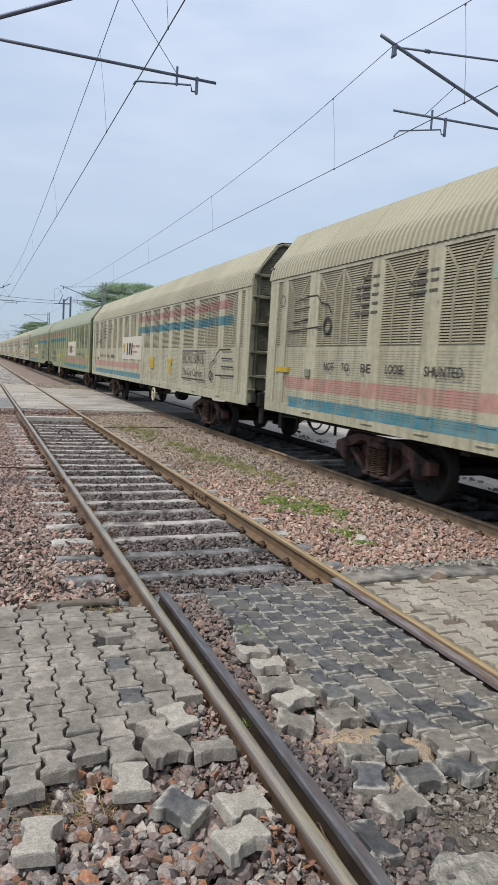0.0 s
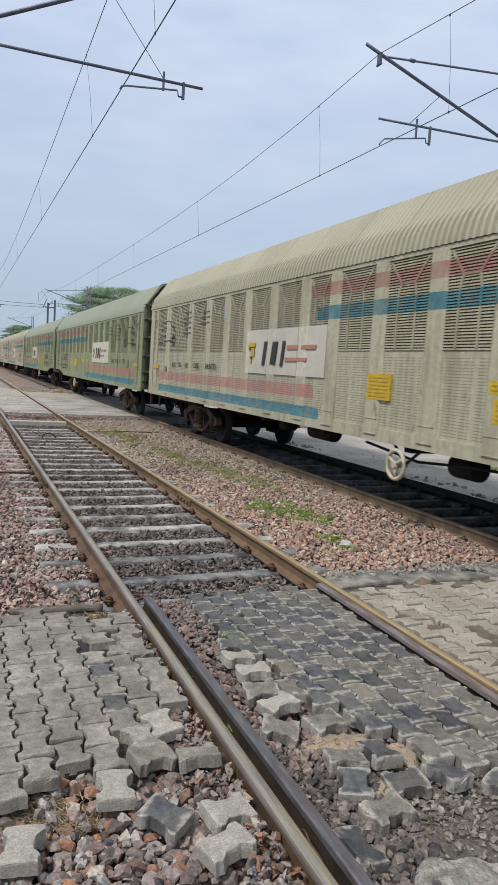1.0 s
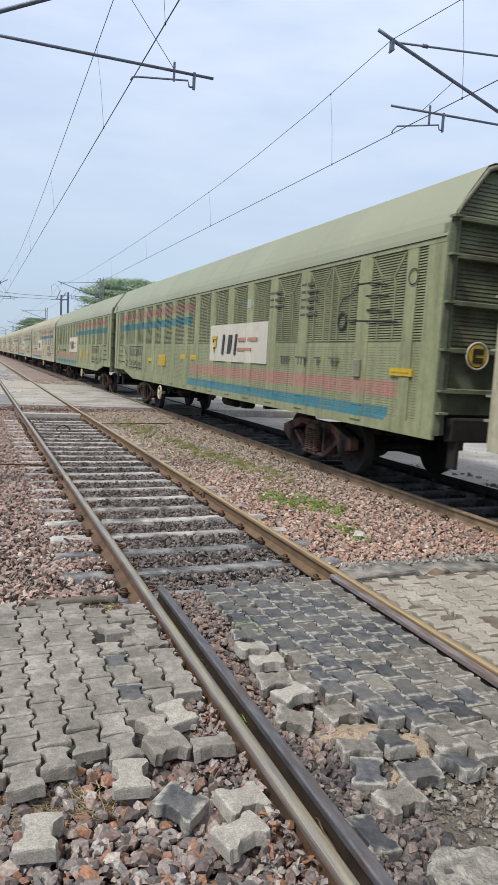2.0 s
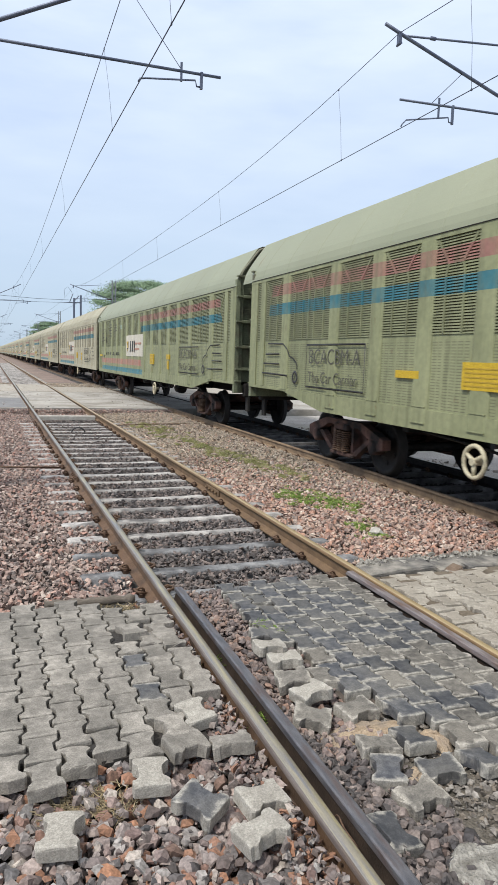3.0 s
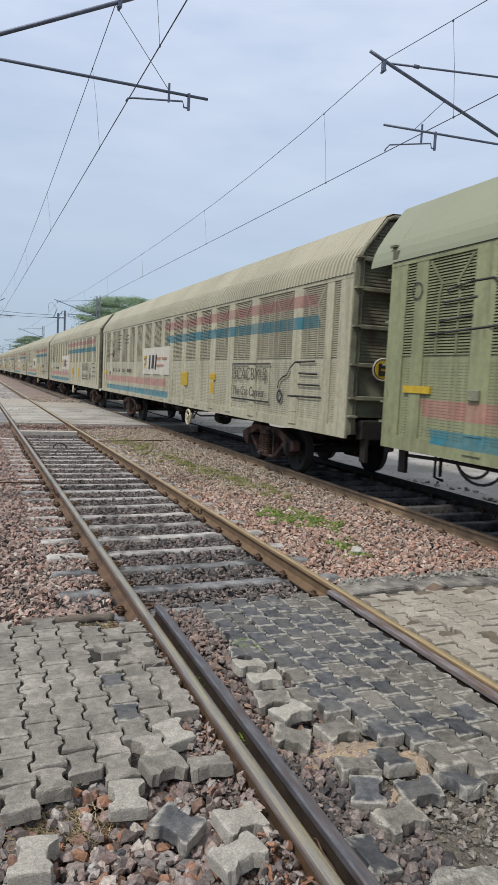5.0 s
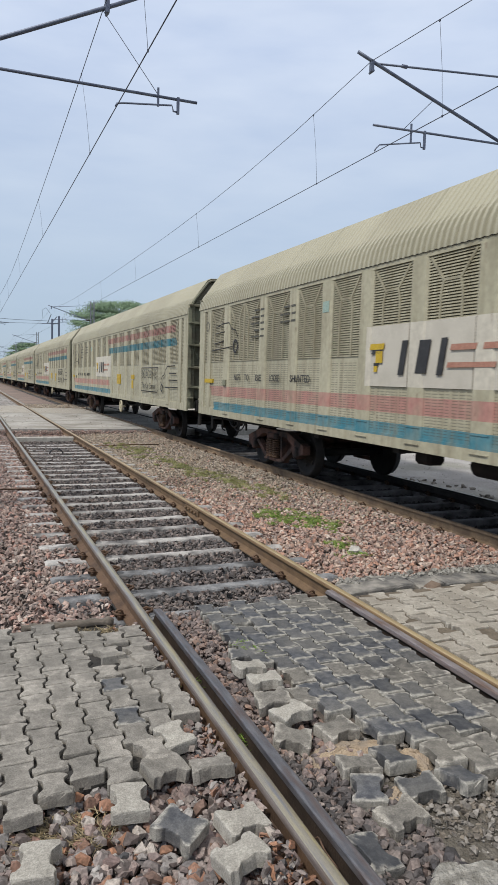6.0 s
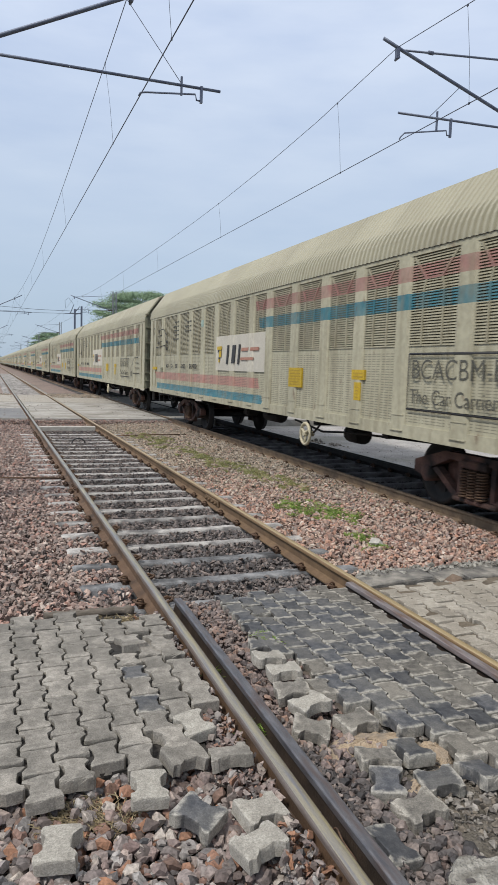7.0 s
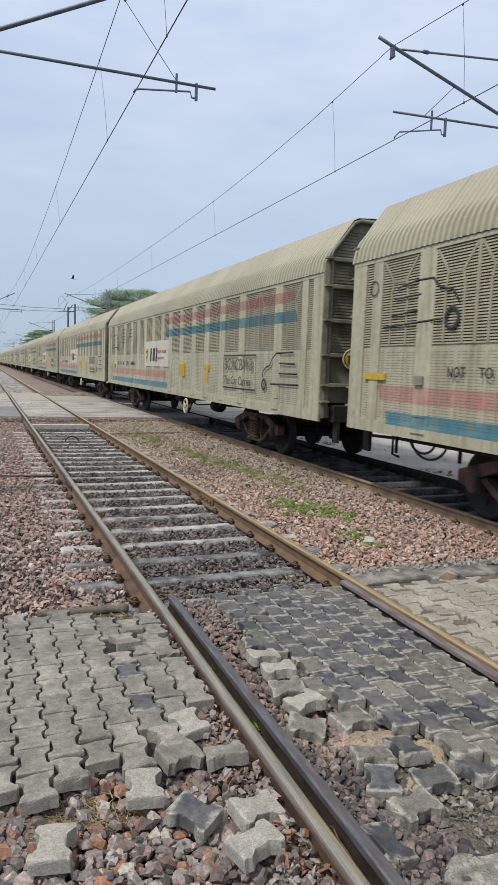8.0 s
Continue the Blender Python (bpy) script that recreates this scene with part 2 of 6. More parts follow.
M["check"] = mat("dark_check_rail", (0.105, 0.106, 0.12), (0.19, 0.187, 0.20), 6, 0.38, 0.45, 0.35, 80, stretch=(6, 1, 6), c3=(0.12, 0.082, 0.07), s3=3.5, m3=0.43)
M["check_rust"] = mat("lilac_brown_check_rail", (0.165, 0.143, 0.143), (0.26, 0.233, 0.235), 6, 0.55, 0.25, 0.3, 80, stretch=(6, 1, 6), c3=(0.14, 0.09, 0.07), s3=4.0, m3=0.46)
M["sleeper"] = mat("weathered_concrete_sleeper", (0.29, 0.278, 0.27), (0.455, 0.437, 0.415), 7, 0.9, 0, 0.9, 60, vary=0.16, c3=(0.08, 0.076, 0.076), s3=4.0, m3=0.43, dist=0.012)
# sleepers, bed and stones below the train: grime plus its shade in the colour
M["sleeper_dark"] = mat("shade_darkened_grimy_sleeper", (0.10, 0.096, 0.096), (0.175, 0.168, 0.165), 5, 0.85, 0, 0.5, 55, vary=0.2, c3=(0.035, 0.033, 0.033), s3=3.0, m3=0.47)
M["bed_dark"] = mat("shade_darkened_sooty_dirt", (0.012, 0.011, 0.011), (0.022, 0.020, 0.019), 9, 0.95, 0, 0.8, 45, dist=0.03)
M["grime_shade_stone"] = stone_mat("shade_darkened_sooty_ballast", [(0.008, 0.008, 0.008), (0.024, 0.022, 0.022), (0.016, 0.015, 0.015), (0.045, 0.041, 0.039)], 0.03)
M["clip"] = mat("rusty_spring_steel", (0.08, 0.046, 0.03), (0.15, 0.09, 0.055), 30, 0.7, 0.3, 0.2, 100)
M["ballast"] = stone_mat("pink_granite_ballast", [(0.12, 0.085, 0.075), (0.44, 0.275, 0.21), (0.25, 0.19, 0.17), (0.57, 0.425, 0.34), (0.17, 0.15, 0.142), (0.45, 0.25, 0.175), (0.33, 0.20, 0.165), (0.55, 0.475, 0.41)])
M["ballast_left"] = stone_mat("grey_pink_ballast", [(0.085, 0.064, 0.059), (0.29, 0.20, 0.172), (0.205, 0.175, 0.163), (0.43, 0.315, 0.268), (0.135, 0.115, 0.11), (0.35, 0.19, 0.148), (0.48, 0.425, 0.375)])
M["ballast_dark"] = stone_mat("oil_stained_ballast", [(0.024, 0.023, 0.025), (0.10, 0.087, 0.084), (0.038, 0.036, 0.039), (0.165, 0.136, 0.127), (0.054, 0.049, 0.05), (0.235, 0.195, 0.178), (0.12, 0.086, 0.076)], 0.10, 0.1)
M["rubble"] = stone_mat("mixed_rubble", [(0.05, 0.045, 0.045), (0.27, 0.20, 0.18), (0.11, 0.107, 0.11), (0.40, 0.32, 0.285), (0.055, 0.056, 0.06), (0.31, 0.155, 0.09), (0.17, 0.115, 0.105), (0.34, 0.325, 0.31), (0.10, 0.075, 0.07), (0.46, 0.41, 0.365)], 0.10)
M["rubble_mauve"] = stone_mat("mauve_brown_rubble", [(0.06, 0.05, 0.05), (0.20, 0.155, 0.145), (0.10, 0.088, 0.088), (0.27, 0.20, 0.175), (0.13, 0.115, 0.11), (0.24, 0.15, 0.115), (0.31, 0.27, 0.245)], 0.10)
M["ballast_tan"] = stone_mat("dusty_tan_ballast", [(0.12, 0.096, 0.075), (0.34, 0.275, 0.205), (0.235, 0.20, 0.16), (0.45, 0.375, 0.295), (0.19, 0.165, 0.14), (0.37, 0.265, 0.185), (0.29, 0.25, 0.185), (0.47, 0.42, 0.35)], 0.4)
M["grit"] = stone_mat("fine_grey_grit", [(0.08, 0.073, 0.066), (0.18, 0.163, 0.146), (0.29, 0.27, 0.245), (0.125, 0.107, 0.09), (0.21, 0.18, 0.145)], 0.3)
# dirt bed, darkened so the gaps between stones hold painted shade
M["bed"] = mat("shade_darkened_dirt_and_grit", (0.032, 0.025, 0.021), (0.058, 0.045, 0.038), 9, 0.95, 0, 0.8, 45, dist=0.03, c3=(0.05, 0.042, 0.038), s3=1.2, m3=0.4)
M["earth"] = mat("dusty_ground", (0.27, 0.245, 0.205), (0.34, 0.31, 0.265), 0.35, 0.95, 0, 0.5, 14, dist=0.03, c3=(0.14, 0.16, 0.07), s3=0.13, m3=0.42)
M["rubble_dirt"] = mat("dry_rubble_dirt", (0.075, 0.06, 0.051), (0.13, 0.106, 0.088), 14, 0.95, 0, 1.0, 90, dist=0.012, c3=(0.07, 0.06, 0.052), s3=5, m3=0.45)
M["cement_dirt"] = mat("cement_dust", (0.13, 0.115, 0.094), (0.235, 0.21, 0.178), 16, 0.95, 0, 1.0, 70, dist=0.03, c3=(0.09, 0.08, 0.065), s3=6, m3=0.47)
M["joint_dust"] = mat("brown_joint_dirt", (0.10, 0.08, 0.058), (0.17, 0.14, 0.105), 12, 0.95, 0, 0.8, 60, dist=0.02)
# joint dirt, with the shade of the joints added to its dark colour
M["joint"] = mat("shade_darkened_joint_dirt", (0.022, 0.020, 0.019), (0.042, 0.038, 0.034), 9, 0.95, 0, 0.8, 45, dist=0.02)
M["yard"] = mat("grey_gravel_yard", (0.30, 0.285, 0.275), (0.40, 0.382, 0.365), 1.5, 0.95, 0, 0.8, 40, dist=0.03, c3=(0.19, 0.19, 0.15), s3=0.4, m3=0.42)
M["far_ballast"] = mat("distant_pink_ballast", (0.215, 0.16, 0.135), (0.29, 0.22, 0.19), 3.0, 0.95, 0, 0.9, 16, dist=0.05, c3=(0.16, 0.135, 0.115), s3=0.25, m3=0.46)
M["paver"] = paver_mat("grey_paving_concrete", (0.195, 0.180, 0.158), (0.285, 0.265, 0.235), (0.105, 0.098, 0.086), (0.33, 0.31, 0.275), 0.26, 0.6, 0.22, 4.5)
M["paver_pale"] = paver_mat("pale_paving_concrete", (0.31, 0.29, 0.255), (0.40, 0.38, 0.335), (0.22, 0.205, 0.18), (0.42, 0.40, 0.36), 0.12, 0.5, 0.3, 7.0)
M["paver_dark"] = paver_mat("oil_darkened_paving", (0.042, 0.045, 0.053), (0.088, 0.090, 0.097), (0.18, 0.17, 0.15), (0.40, 0.38, 0.335), 0.28, 0.40, 0.75, 3.0)
M["paver_mid"] = paver_mat("brown_grey_paving", (0.095, 0.089, 0.08), (0.16, 0.149, 0.132), (0.225, 0.208, 0.178), (0.40, 0.375, 0.33), 0.26, 0.6, 0.75, 3.0)
M["paver_tan"] = paver_mat("dusty_tan_paving", (0.285, 0.259, 0.219), (0.368, 0.338, 0.29), (0.22, 0.195, 0.16), (0.42, 0.388, 0.335), 0.10, 0.6, 0.4, 3.0)
M["paver_dark"].node_tree.nodes["Principled BSDF"].inputs["Roughness"].default_value = 0.62
M["edging"] = mat("cracked_dark_edging", (0.115, 0.11, 0.105), (0.19, 0.182, 0.17), 14, 0.9, 0, 1.0, 90, c3=(0.36, 0.335, 0.295), s3=5, m3=0.46, dist=0.02)
M["road"] = mat("pale_worn_road", (0.29, 0.277, 0.25), (0.40, 0.378, 0.343), 0.9, 0.9, 0, 0.4, 9, c3=(0.20, 0.18, 0.15), s3=0.8, m3=0.45)
M["asphalt"] = mat("grey_asphalt", (0.165, 0.165, 0.169), (0.210, 0.210, 0.210), 1.0, 0.9, 0, 0.4, 50)
M["white"] = mat("dirty_white_paint", (0.36, 0.345, 0.31), (0.48, 0.46, 0.42), 8, 0.7, 0, 0.2, 60)
M["sand"] = mat("tan_sand", (0.34, 0.255, 0.17), (0.45, 0.355, 0.255), 26, 0.95, 0, 1.0, 130, dist=0.012, c3=(0.28, 0.23, 0.18), s3=9, m3=0.45)
M["galv"] = mat("dark_galvanised_steel", (0.085, 0.10, 0.15), (0.125, 0.148, 0.20), 8, 0.5, 0.4, 0.1, 60)
M["wire"] = mat("dark_copper_wire", (0.045, 0.052, 0.075), (0.07, 0.08, 0.108), 5, 0.6, 0.3, 0, 60)
M["mast"] = mat("grey_painted_mast", (0.16, 0.18, 0.20), (0.22, 0.24, 0.26), 3, 0.6, 0.3, 0.1, 40)
M["insul"] = mat("brown_porcelain", (0.05, 0.035, 0.03), (0.08, 0.06, 0.05), 6, 0.25, 0, 0, 40)
# grime taken down to near black to include the shade below the wagons
M["dark"] = mat("grimy_shaded_underframe", (0.009, 0.008, 0.0075), (0.019, 0.016, 0.014), 6, 0.85, 0.1, 0.4, 50)
# inner sheets: the dimness behind the louvres is put into their colour
M["hollow"] = mat("inner_sheet_painted_shade", (0.115, 0.108, 0.074), (0.15, 0.142, 0.098), 5, 0.9, 0, 0.1, 50)
M["hollow_green"] = mat("green_inner_sheet_painted_shade", (0.055, 0.056, 0.028), (0.085, 0.085, 0.045), 5, 0.9, 0, 0.1, 50)
M["bogie"] = mat("rust_brown_bogie", (0.085, 0.046, 0.037), (0.19, 0.097, 0.073), 8, 0.9, 0.0, 0.4, 50, c3=(0.016, 0.013, 0.012), s3=4, m3=0.5)
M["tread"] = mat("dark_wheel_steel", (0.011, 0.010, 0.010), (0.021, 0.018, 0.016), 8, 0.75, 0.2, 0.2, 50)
M["cream_wheel"] = mat("cream_handwheel_paint", (0.418, 0.374, 0.259), (0.490, 0.446, 0.317), 12, 0.6, 0, 0.1, 60)
M["yellow"] = mat("yellow_sign_paint", (0.450, 0.300, 0.015), (0.525, 0.360, 0.022), 12, 0.6, 0, 0.1, 60)
M["ochre"] = mat("worn_ochre_lettering", (0.36, 0.24, 0.02), (0.42, 0.28, 0.03), 12, 0.6, 0, 0, 60)
M["black"] = mat("black_sign_paint", (0.018, 0.018, 0.02), (0.03, 0.03, 0.032), 12, 0.6, 0, 0.1, 60)
M["fade"] = mat("faded_black_paint", (0.05, 0.049, 0.041), (0.098, 0.096, 0.078), 25, 0.7, 0, 0.1, 60)
M["sheet"] = mat("off_white_sheet", (0.476, 0.445, 0.381), (0.524, 0.493, 0.422), 4, 0.6, 0, 0.05, 420, c3=(0.408, 0.381, 0.320), s3=3, m3=0.38)
M["orange"] = mat("faded_orange_red_paint", (0.350, 0.161, 0.112), (0.385, 0.203, 0.147), 12, 0.6, 0, 0.1, 60)
M["bark"] = mat("grey_brown_bark", (0.09, 0.07, 0.05), (0.15, 0.12, 0.09), 6, 0.95, 0, 0.6, 30)
# leaf green made paler and bluer: distance haze is in the colour
M["leaf"] = mat("hazed_acacia_leaf", (0.125, 0.20, 0.115), (0.195, 0.285, 0.165), 0.8, 0.7, 0, 0, 20, island=0.4)
M["grass"] = mat("grass_blade", (0.20, 0.31, 0.06), (0.30, 0.39, 0.11), 9, 0.7, 0, 0, 20, island=0.4)
M["dry_grass"] = mat("dull_weed_blade", (0.30, 0.315, 0.12), (0.40, 0.39, 0.18), 3, 0.8, 0, 0, 20, island=0.3)
M["timber"] = mat("old_dark_timber", (0.10, 0.085, 0.07), (0.17, 0.145, 0.12), 8, 0.9, 0, 0.5, 40, stretch=(1, 6, 6))
# far trees, their haze mixed into the green itself
M["far_green"] = mat("hazy_far_trees", (0.16, 0.22, 0.20), (0.21, 0.27, 0.245), 0.2, 0.95, 0, 0, 2, island=0.15)


# ---------------------------------------------------------------- mesh helpers
def part(name, bm, material, parent=None, label=""):
    """Links a bmesh as one mesh object; material: one, or a list for material indices."""
    me = bpy.data.meshes.new(name)
    bm.to_mesh(me)
    bm.free()
    for m in (material if isinstance(material, (list, tuple)) else [material]):
        me.materials.append(m)
    ob = new(name, me)
    ob.parent = parent
    return tagged(ob, label)


def share(name, me, parent=None, m=None):
    ob = new(name, me)
    ob.parent = parent
    if m is not None:
        ob.matrix_basis = m
    return ob


def box(bm, x0, x1, y0, y1, z0, z1, bevel=0.0, mi=0, m=None):
    vs = [bm.verts.new(p if m is None else m @ Vector(p)) for p in
          ((x0, y0, z0), (x1, y0, z0), (x1, y1, z0), (x0, y1, z0), (x0, y0, z1), (x1, y0, z1), (x1, y1, z1), (x0, y1, z1))]
    fs = [bm.faces.new([vs[i] for i in f]) for f in ((3, 2, 1, 0), (4, 5, 6, 7), (0, 1, 5, 4), (1, 2, 6, 5), (2, 3, 7, 6), (3, 0, 4, 7))]
    for f in fs:
        f.material_index = mi
    if bevel:
        es = list({e for f in fs for e in f.edges})
        bmesh.ops.bevel(bm, geom=es, offset=bevel, segments=1, affect="EDGES", profile=0.5)


def tube(bm, pts, r, n=8, mi=0, closed=False):
    """A round bar along the points; r: a radius, or one for each point."""
    pts = [Vector(p) for p in pts]
    rs = r if isinstance(r, (list, tuple)) else [r] * len(pts)
    rings = []
    up = Vector((0.13, 0.21, 0.97)).normalized()
    for i, p in enumerate(pts):
        a = pts[i - 1] if i or closed else p
        c = pts[(i + 1) % len(pts)] if i + 1 < len(pts) or closed else p
        d = (c - a).normalized()
        s = d.cross(up)
        s = s.normalized() if s.length > 1e-3 else d.orthogonal().normalized()
        t = d.cross(s)
        rings.append([bm.verts.new(p + rs[i] * (s * math.cos(k * math.tau / n) + t * math.sin(k * math.tau / n))) for k in range(n)])
    m = len(rings)
    for i in range(m if closed else m - 1):
        A, B = rings[i], rings[(i + 1) % m]
        for k in range(n):
            f = bm.faces.new((A[k], B[k], B[(k + 1) % n], A[(k + 1) % n]))
            f.material_index, f.smooth = mi, True
    if not closed:
        bm.faces.new(rings[0]).material_index = mi
        bm.faces.new(rings[-1][::-1]).material_index = mi


def lathe(bm, prof, n=24, m=None, mi=0, smooth=True):
    """Turns (axis position, radius) about local x."""
    rings = []
    for a, r in prof:
        rings.append([bm.verts.new((m or Matrix()) @ Vector((a, r * math.cos(k * math.tau / n), r * math.sin(k * math.tau / n)))) for k in range(n)])
    for A, B in zip(rings, rings[1:]):
        for k in range(n):
            f = bm.faces.new((A[k], A[(k + 1) % n], B[(k + 1) % n], B[k]))
            f.material_index, f.smooth = mi, smooth
    bm.faces.new(rings[0][::-1]).material_index = mi
    bm.faces.new(rings[-1]).material_index = mi


def prism(bm, outline, axis, a, b, mi=0):
    """Extrudes a closed outline of two coordinates from a to b along axis 0, 1 or 2."""
    def put(p, v):
        q = list(p)
        q.insert(axis, v)
        return bm.verts.new(q)
    A, B = [put(p, a) for p in outline], [put(p, b) for p in outline]
    n = len(outline)
    for i in range(n):
        bm.faces.new((A[i], A[(i + 1) % n], B[(i + 1) % n], B[i])).material_index = mi
    bm.faces.new(A[::-1]).material_index = mi
    bm.faces.new(B).material_index = mi


def tidy(bm):
    bmesh.ops.recalc_face_normals(bm, faces=bm.faces)
    return bm


def mesh_from(name, verts, faces, material):
    me = bpy.data.meshes.new(name)
    me.from_pydata(verts, [], faces)
    me.materials.append(material)
    return me


def rock(rng, npts=9, flat=0.75):
    """Verts and triangles of one crushed stone, about 1 across its radius: a body cut by npts broken faces."""
    N = []
    while len(N) < npts:
        v = rng.normal(size=3)
        v /= np.linalg.norm(v)
        if all(v @ u < 0.72 for u in N):
            N.append(v)
    N = np.array(N)
    D = rng.uniform(0.70, 0.98, npts)
    pts = []
    for i in range(npts):
        for j in range(i):
            for k in range(j):
                A = N[[i, j, k]]
                if abs(np.linalg.det(A)) > 0.06:
                    p = np.linalg.solve(A, D[[i, j, k]])
                    if (N @ p <= D + 1e-6).all() and np.linalg.norm(p) < 1.32:
                        pts.append(p)
    bm = bmesh.new()
    for p in pts:
        bm.verts.new((p[0] * 1.18, p[1] * 0.95, p[2] * flat))
    bmesh.ops.convex_hull(bm, input=bm.verts)
    bmesh.ops.delete(bm, geom=[v for v in bm.verts if not v.link_faces], context="VERTS")
    bmesh.ops.triangulate(bm, faces=bm.faces)
    bm.verts.index_update()
    vs = np.array([v.co[:] for v in bm.verts])
    fs = np.array([[v.index for v in f.verts] for f in bm.faces])
    bm.free()
    return vs, fs


def scatter(name, label, category, material, places, sizes, rng, npts=9, kind="stuff"):
    """Many loose stones in one mesh: places (n, 3), sizes (n)."""
    shapes = [rock(rng, npts, rng.uniform(0.6, 0.9)) for _ in range(22)]
    which = rng.integers(0, len(shapes), len(places))
    V, F, base = [], [], 0
    for i, (vs, fs) in enumerate(shapes):
        idx = np.nonzero(which == i)[0]
        if not len(idx):
            continue
        q = rng.normal(size=(len(idx), 4))
        q /= np.linalg.norm(q, axis=1, keepdims=True)
        w, x, y, z = q.T
        R = np.stack([1 - 2 * (y * y + z * z), 2 * (x * y - z * w), 2 * (x * z + y * w), 2 * (x * y + z * w), 1 - 2 * (x * x + z * z), 2 * (y * z - x * w),
                      2 * (x * z - y * w), 2 * (y * z + x * w), 1 - 2 * (x * x + y * y)], -1).reshape(-1, 3, 3)
        P = np.einsum("nij,vj->nvi", R, vs) * (0.87 * sizes[idx, None, None])
        P[..., 2] *= 0.85
        P += places[idx, None, :]
        V.append(P.reshape(-1, 3))
        F.append((fs[None] + (np.arange(len(idx)) * len(vs))[:, None, None] + base).reshape(-1, 3))
        base += len(idx) * len(vs)
    V, F = np.concatenate(V), np.concatenate(F)
    me = bpy.data.meshes.new(name)
    me.vertices.add(len(V)); me.vertices.foreach_set("co", V.ravel())
    me.loops.add(F.size); me.loops.foreach_set("vertex_index", F.ravel().astype(np.int32))
    me.polygons.add(len(F)); me.polygons.foreach_set("loop_start", np.arange(0, F.size, 3, dtype=np.int32))
    me.update(); me.validate()
    me.shade_flat()
    me.materials.append(material)
    return tagged(new(name, me), label, category, kind=kind)


# ---------------------------------------------------------------- ground and tracks
XT1, XT2, HALF = 2.105, 6.80, 0.873      # track centres, half the spacing of rail centres
RAIL_H, PAVE_Z = 0.172, -0.03
rng = np.random.default_rng(7)


def sheet(name, x0, x1, y0, y1, z, material, label, category, thick=0.0):
    bm = bmesh.new()
    if thick:
        box(bm, x0, x1, y0, y1, z - thick, z)
    else:
        bm.faces.new([bm.verts.new(p) for p in ((x0, y0, z), (x1, y0, z), (x1, y1, z), (x0, y1, z))])
    return tagged(part(name, bm, material), label, category, kind="structure")


sheet("ground", -1500, 1500, -1500, 2500, -0.42, M["earth"], "dusty grey-brown earth with weeds beside the railway", "ground")
sheet("ballast_bed", -1.6, 4.45, -8, 23.3, -0.290, M["bed"], "gritty dirt bed under the ballast of the near track", "ballast bed", 0.12)
sheet("ballast_bed", 4.45, 7.96, -8, 23.3, -0.285, M["bed_dark"], "sooty dirt bed of the far track, darkened for the shade under the train", "ballast bed", 0.12)
sheet("yard", 7.96, 60, -60, 23.3, -0.262, M["yard"], "grey gravel yard beyond the train", "yard", 0.05)
sheet("ballast_bed", -1.6, 9.3, 41.2, 900, -0.20, M["far_ballast"], "pinkish ballast of both tracks beyond the crossing", "ballast bed", 0.2)


def rail_outline(w=0.068, foot=0.15, h=RAIL_H):
    a, f, wb = w / 2, foot / 2, 0.009
    half = [(f, -h), (f, -h + 0.012), (0.03, -h + 0.03), (wb, -h + 0.045), (wb, -0.045), (a - 0.004, -0.038), (a, -0.033), (a - 0.0005, -0.020), (a - 0.003, -0.012), (a - 0.008, -0.0062), (a - 0.015, -0.0026), (a - 0.024, -0.0008), (0.004, 0.0)]
    if w < 0.065:
        half[-5:] = [(a - 0.0015, -0.006), (a - 0.005, -0.002), (a - 0.010, 0.0)]
    return half + [(-x, z) for x, z in half[::-1]]


def make_rail(x, y0, y1, mats, label, w=0.068, name="rail", bevel_end=0.0):
    """One rail with its head top as a second material."""
    bm = bmesh.new()
    prism(bm, [(px + x, pz) for px, pz in rail_outline(w)], 1, y0, y1)
    bmesh.ops.recalc_face_normals(bm, faces=bm.faces)
    for f in bm.faces:
        c = f.calc_center_median()
        if c.z > -0.037:
            f.material_index = 1 if c.z > -0.0065 else min(2, len(mats) - 1)
    if bevel_end:
        for v in bm.verts:
            if v.co.y > y1 - 0.01:
                v.co.y -= bevel_end * max(0.0, 1 + v.co.z / RAIL_H) * 2.2
                v.co.x += 0.02
    return part(name, bm, mats, None, label)


def make_track(cx, label, grimy=False):
    tr = tagged(new("track", None), label, "railway track", kind="structure")
    for sgn in (-1, 1):
        yel = sgn > 0 and not grimy
        far = grimy and sgn > 0
        r = make_rail(cx + sgn * HALF, -9, 900, [M["rail_black"], M["head"], M["rail_black"]] if far else [M["rail_brown" if grimy else "rail_ochre" if yel else "rail"], M["rail_brown" if grimy else "head_ochre" if yel else "head"], M["rail_brown" if grimy else "flank_ochre" if yel else "flank"]], "sooty rail darkened for the train's shade, with a polished head" if far else "ochre-dusted rusty rail" if yel else "brown rusty rail with worn head")
        r.parent = tr
    return tr


track_1 = make_track(XT1, "near railway track with rusty rails on concrete sleepers")
track_2 = make_track(XT2, "railway track under the train, rails on concrete sleepers", True)


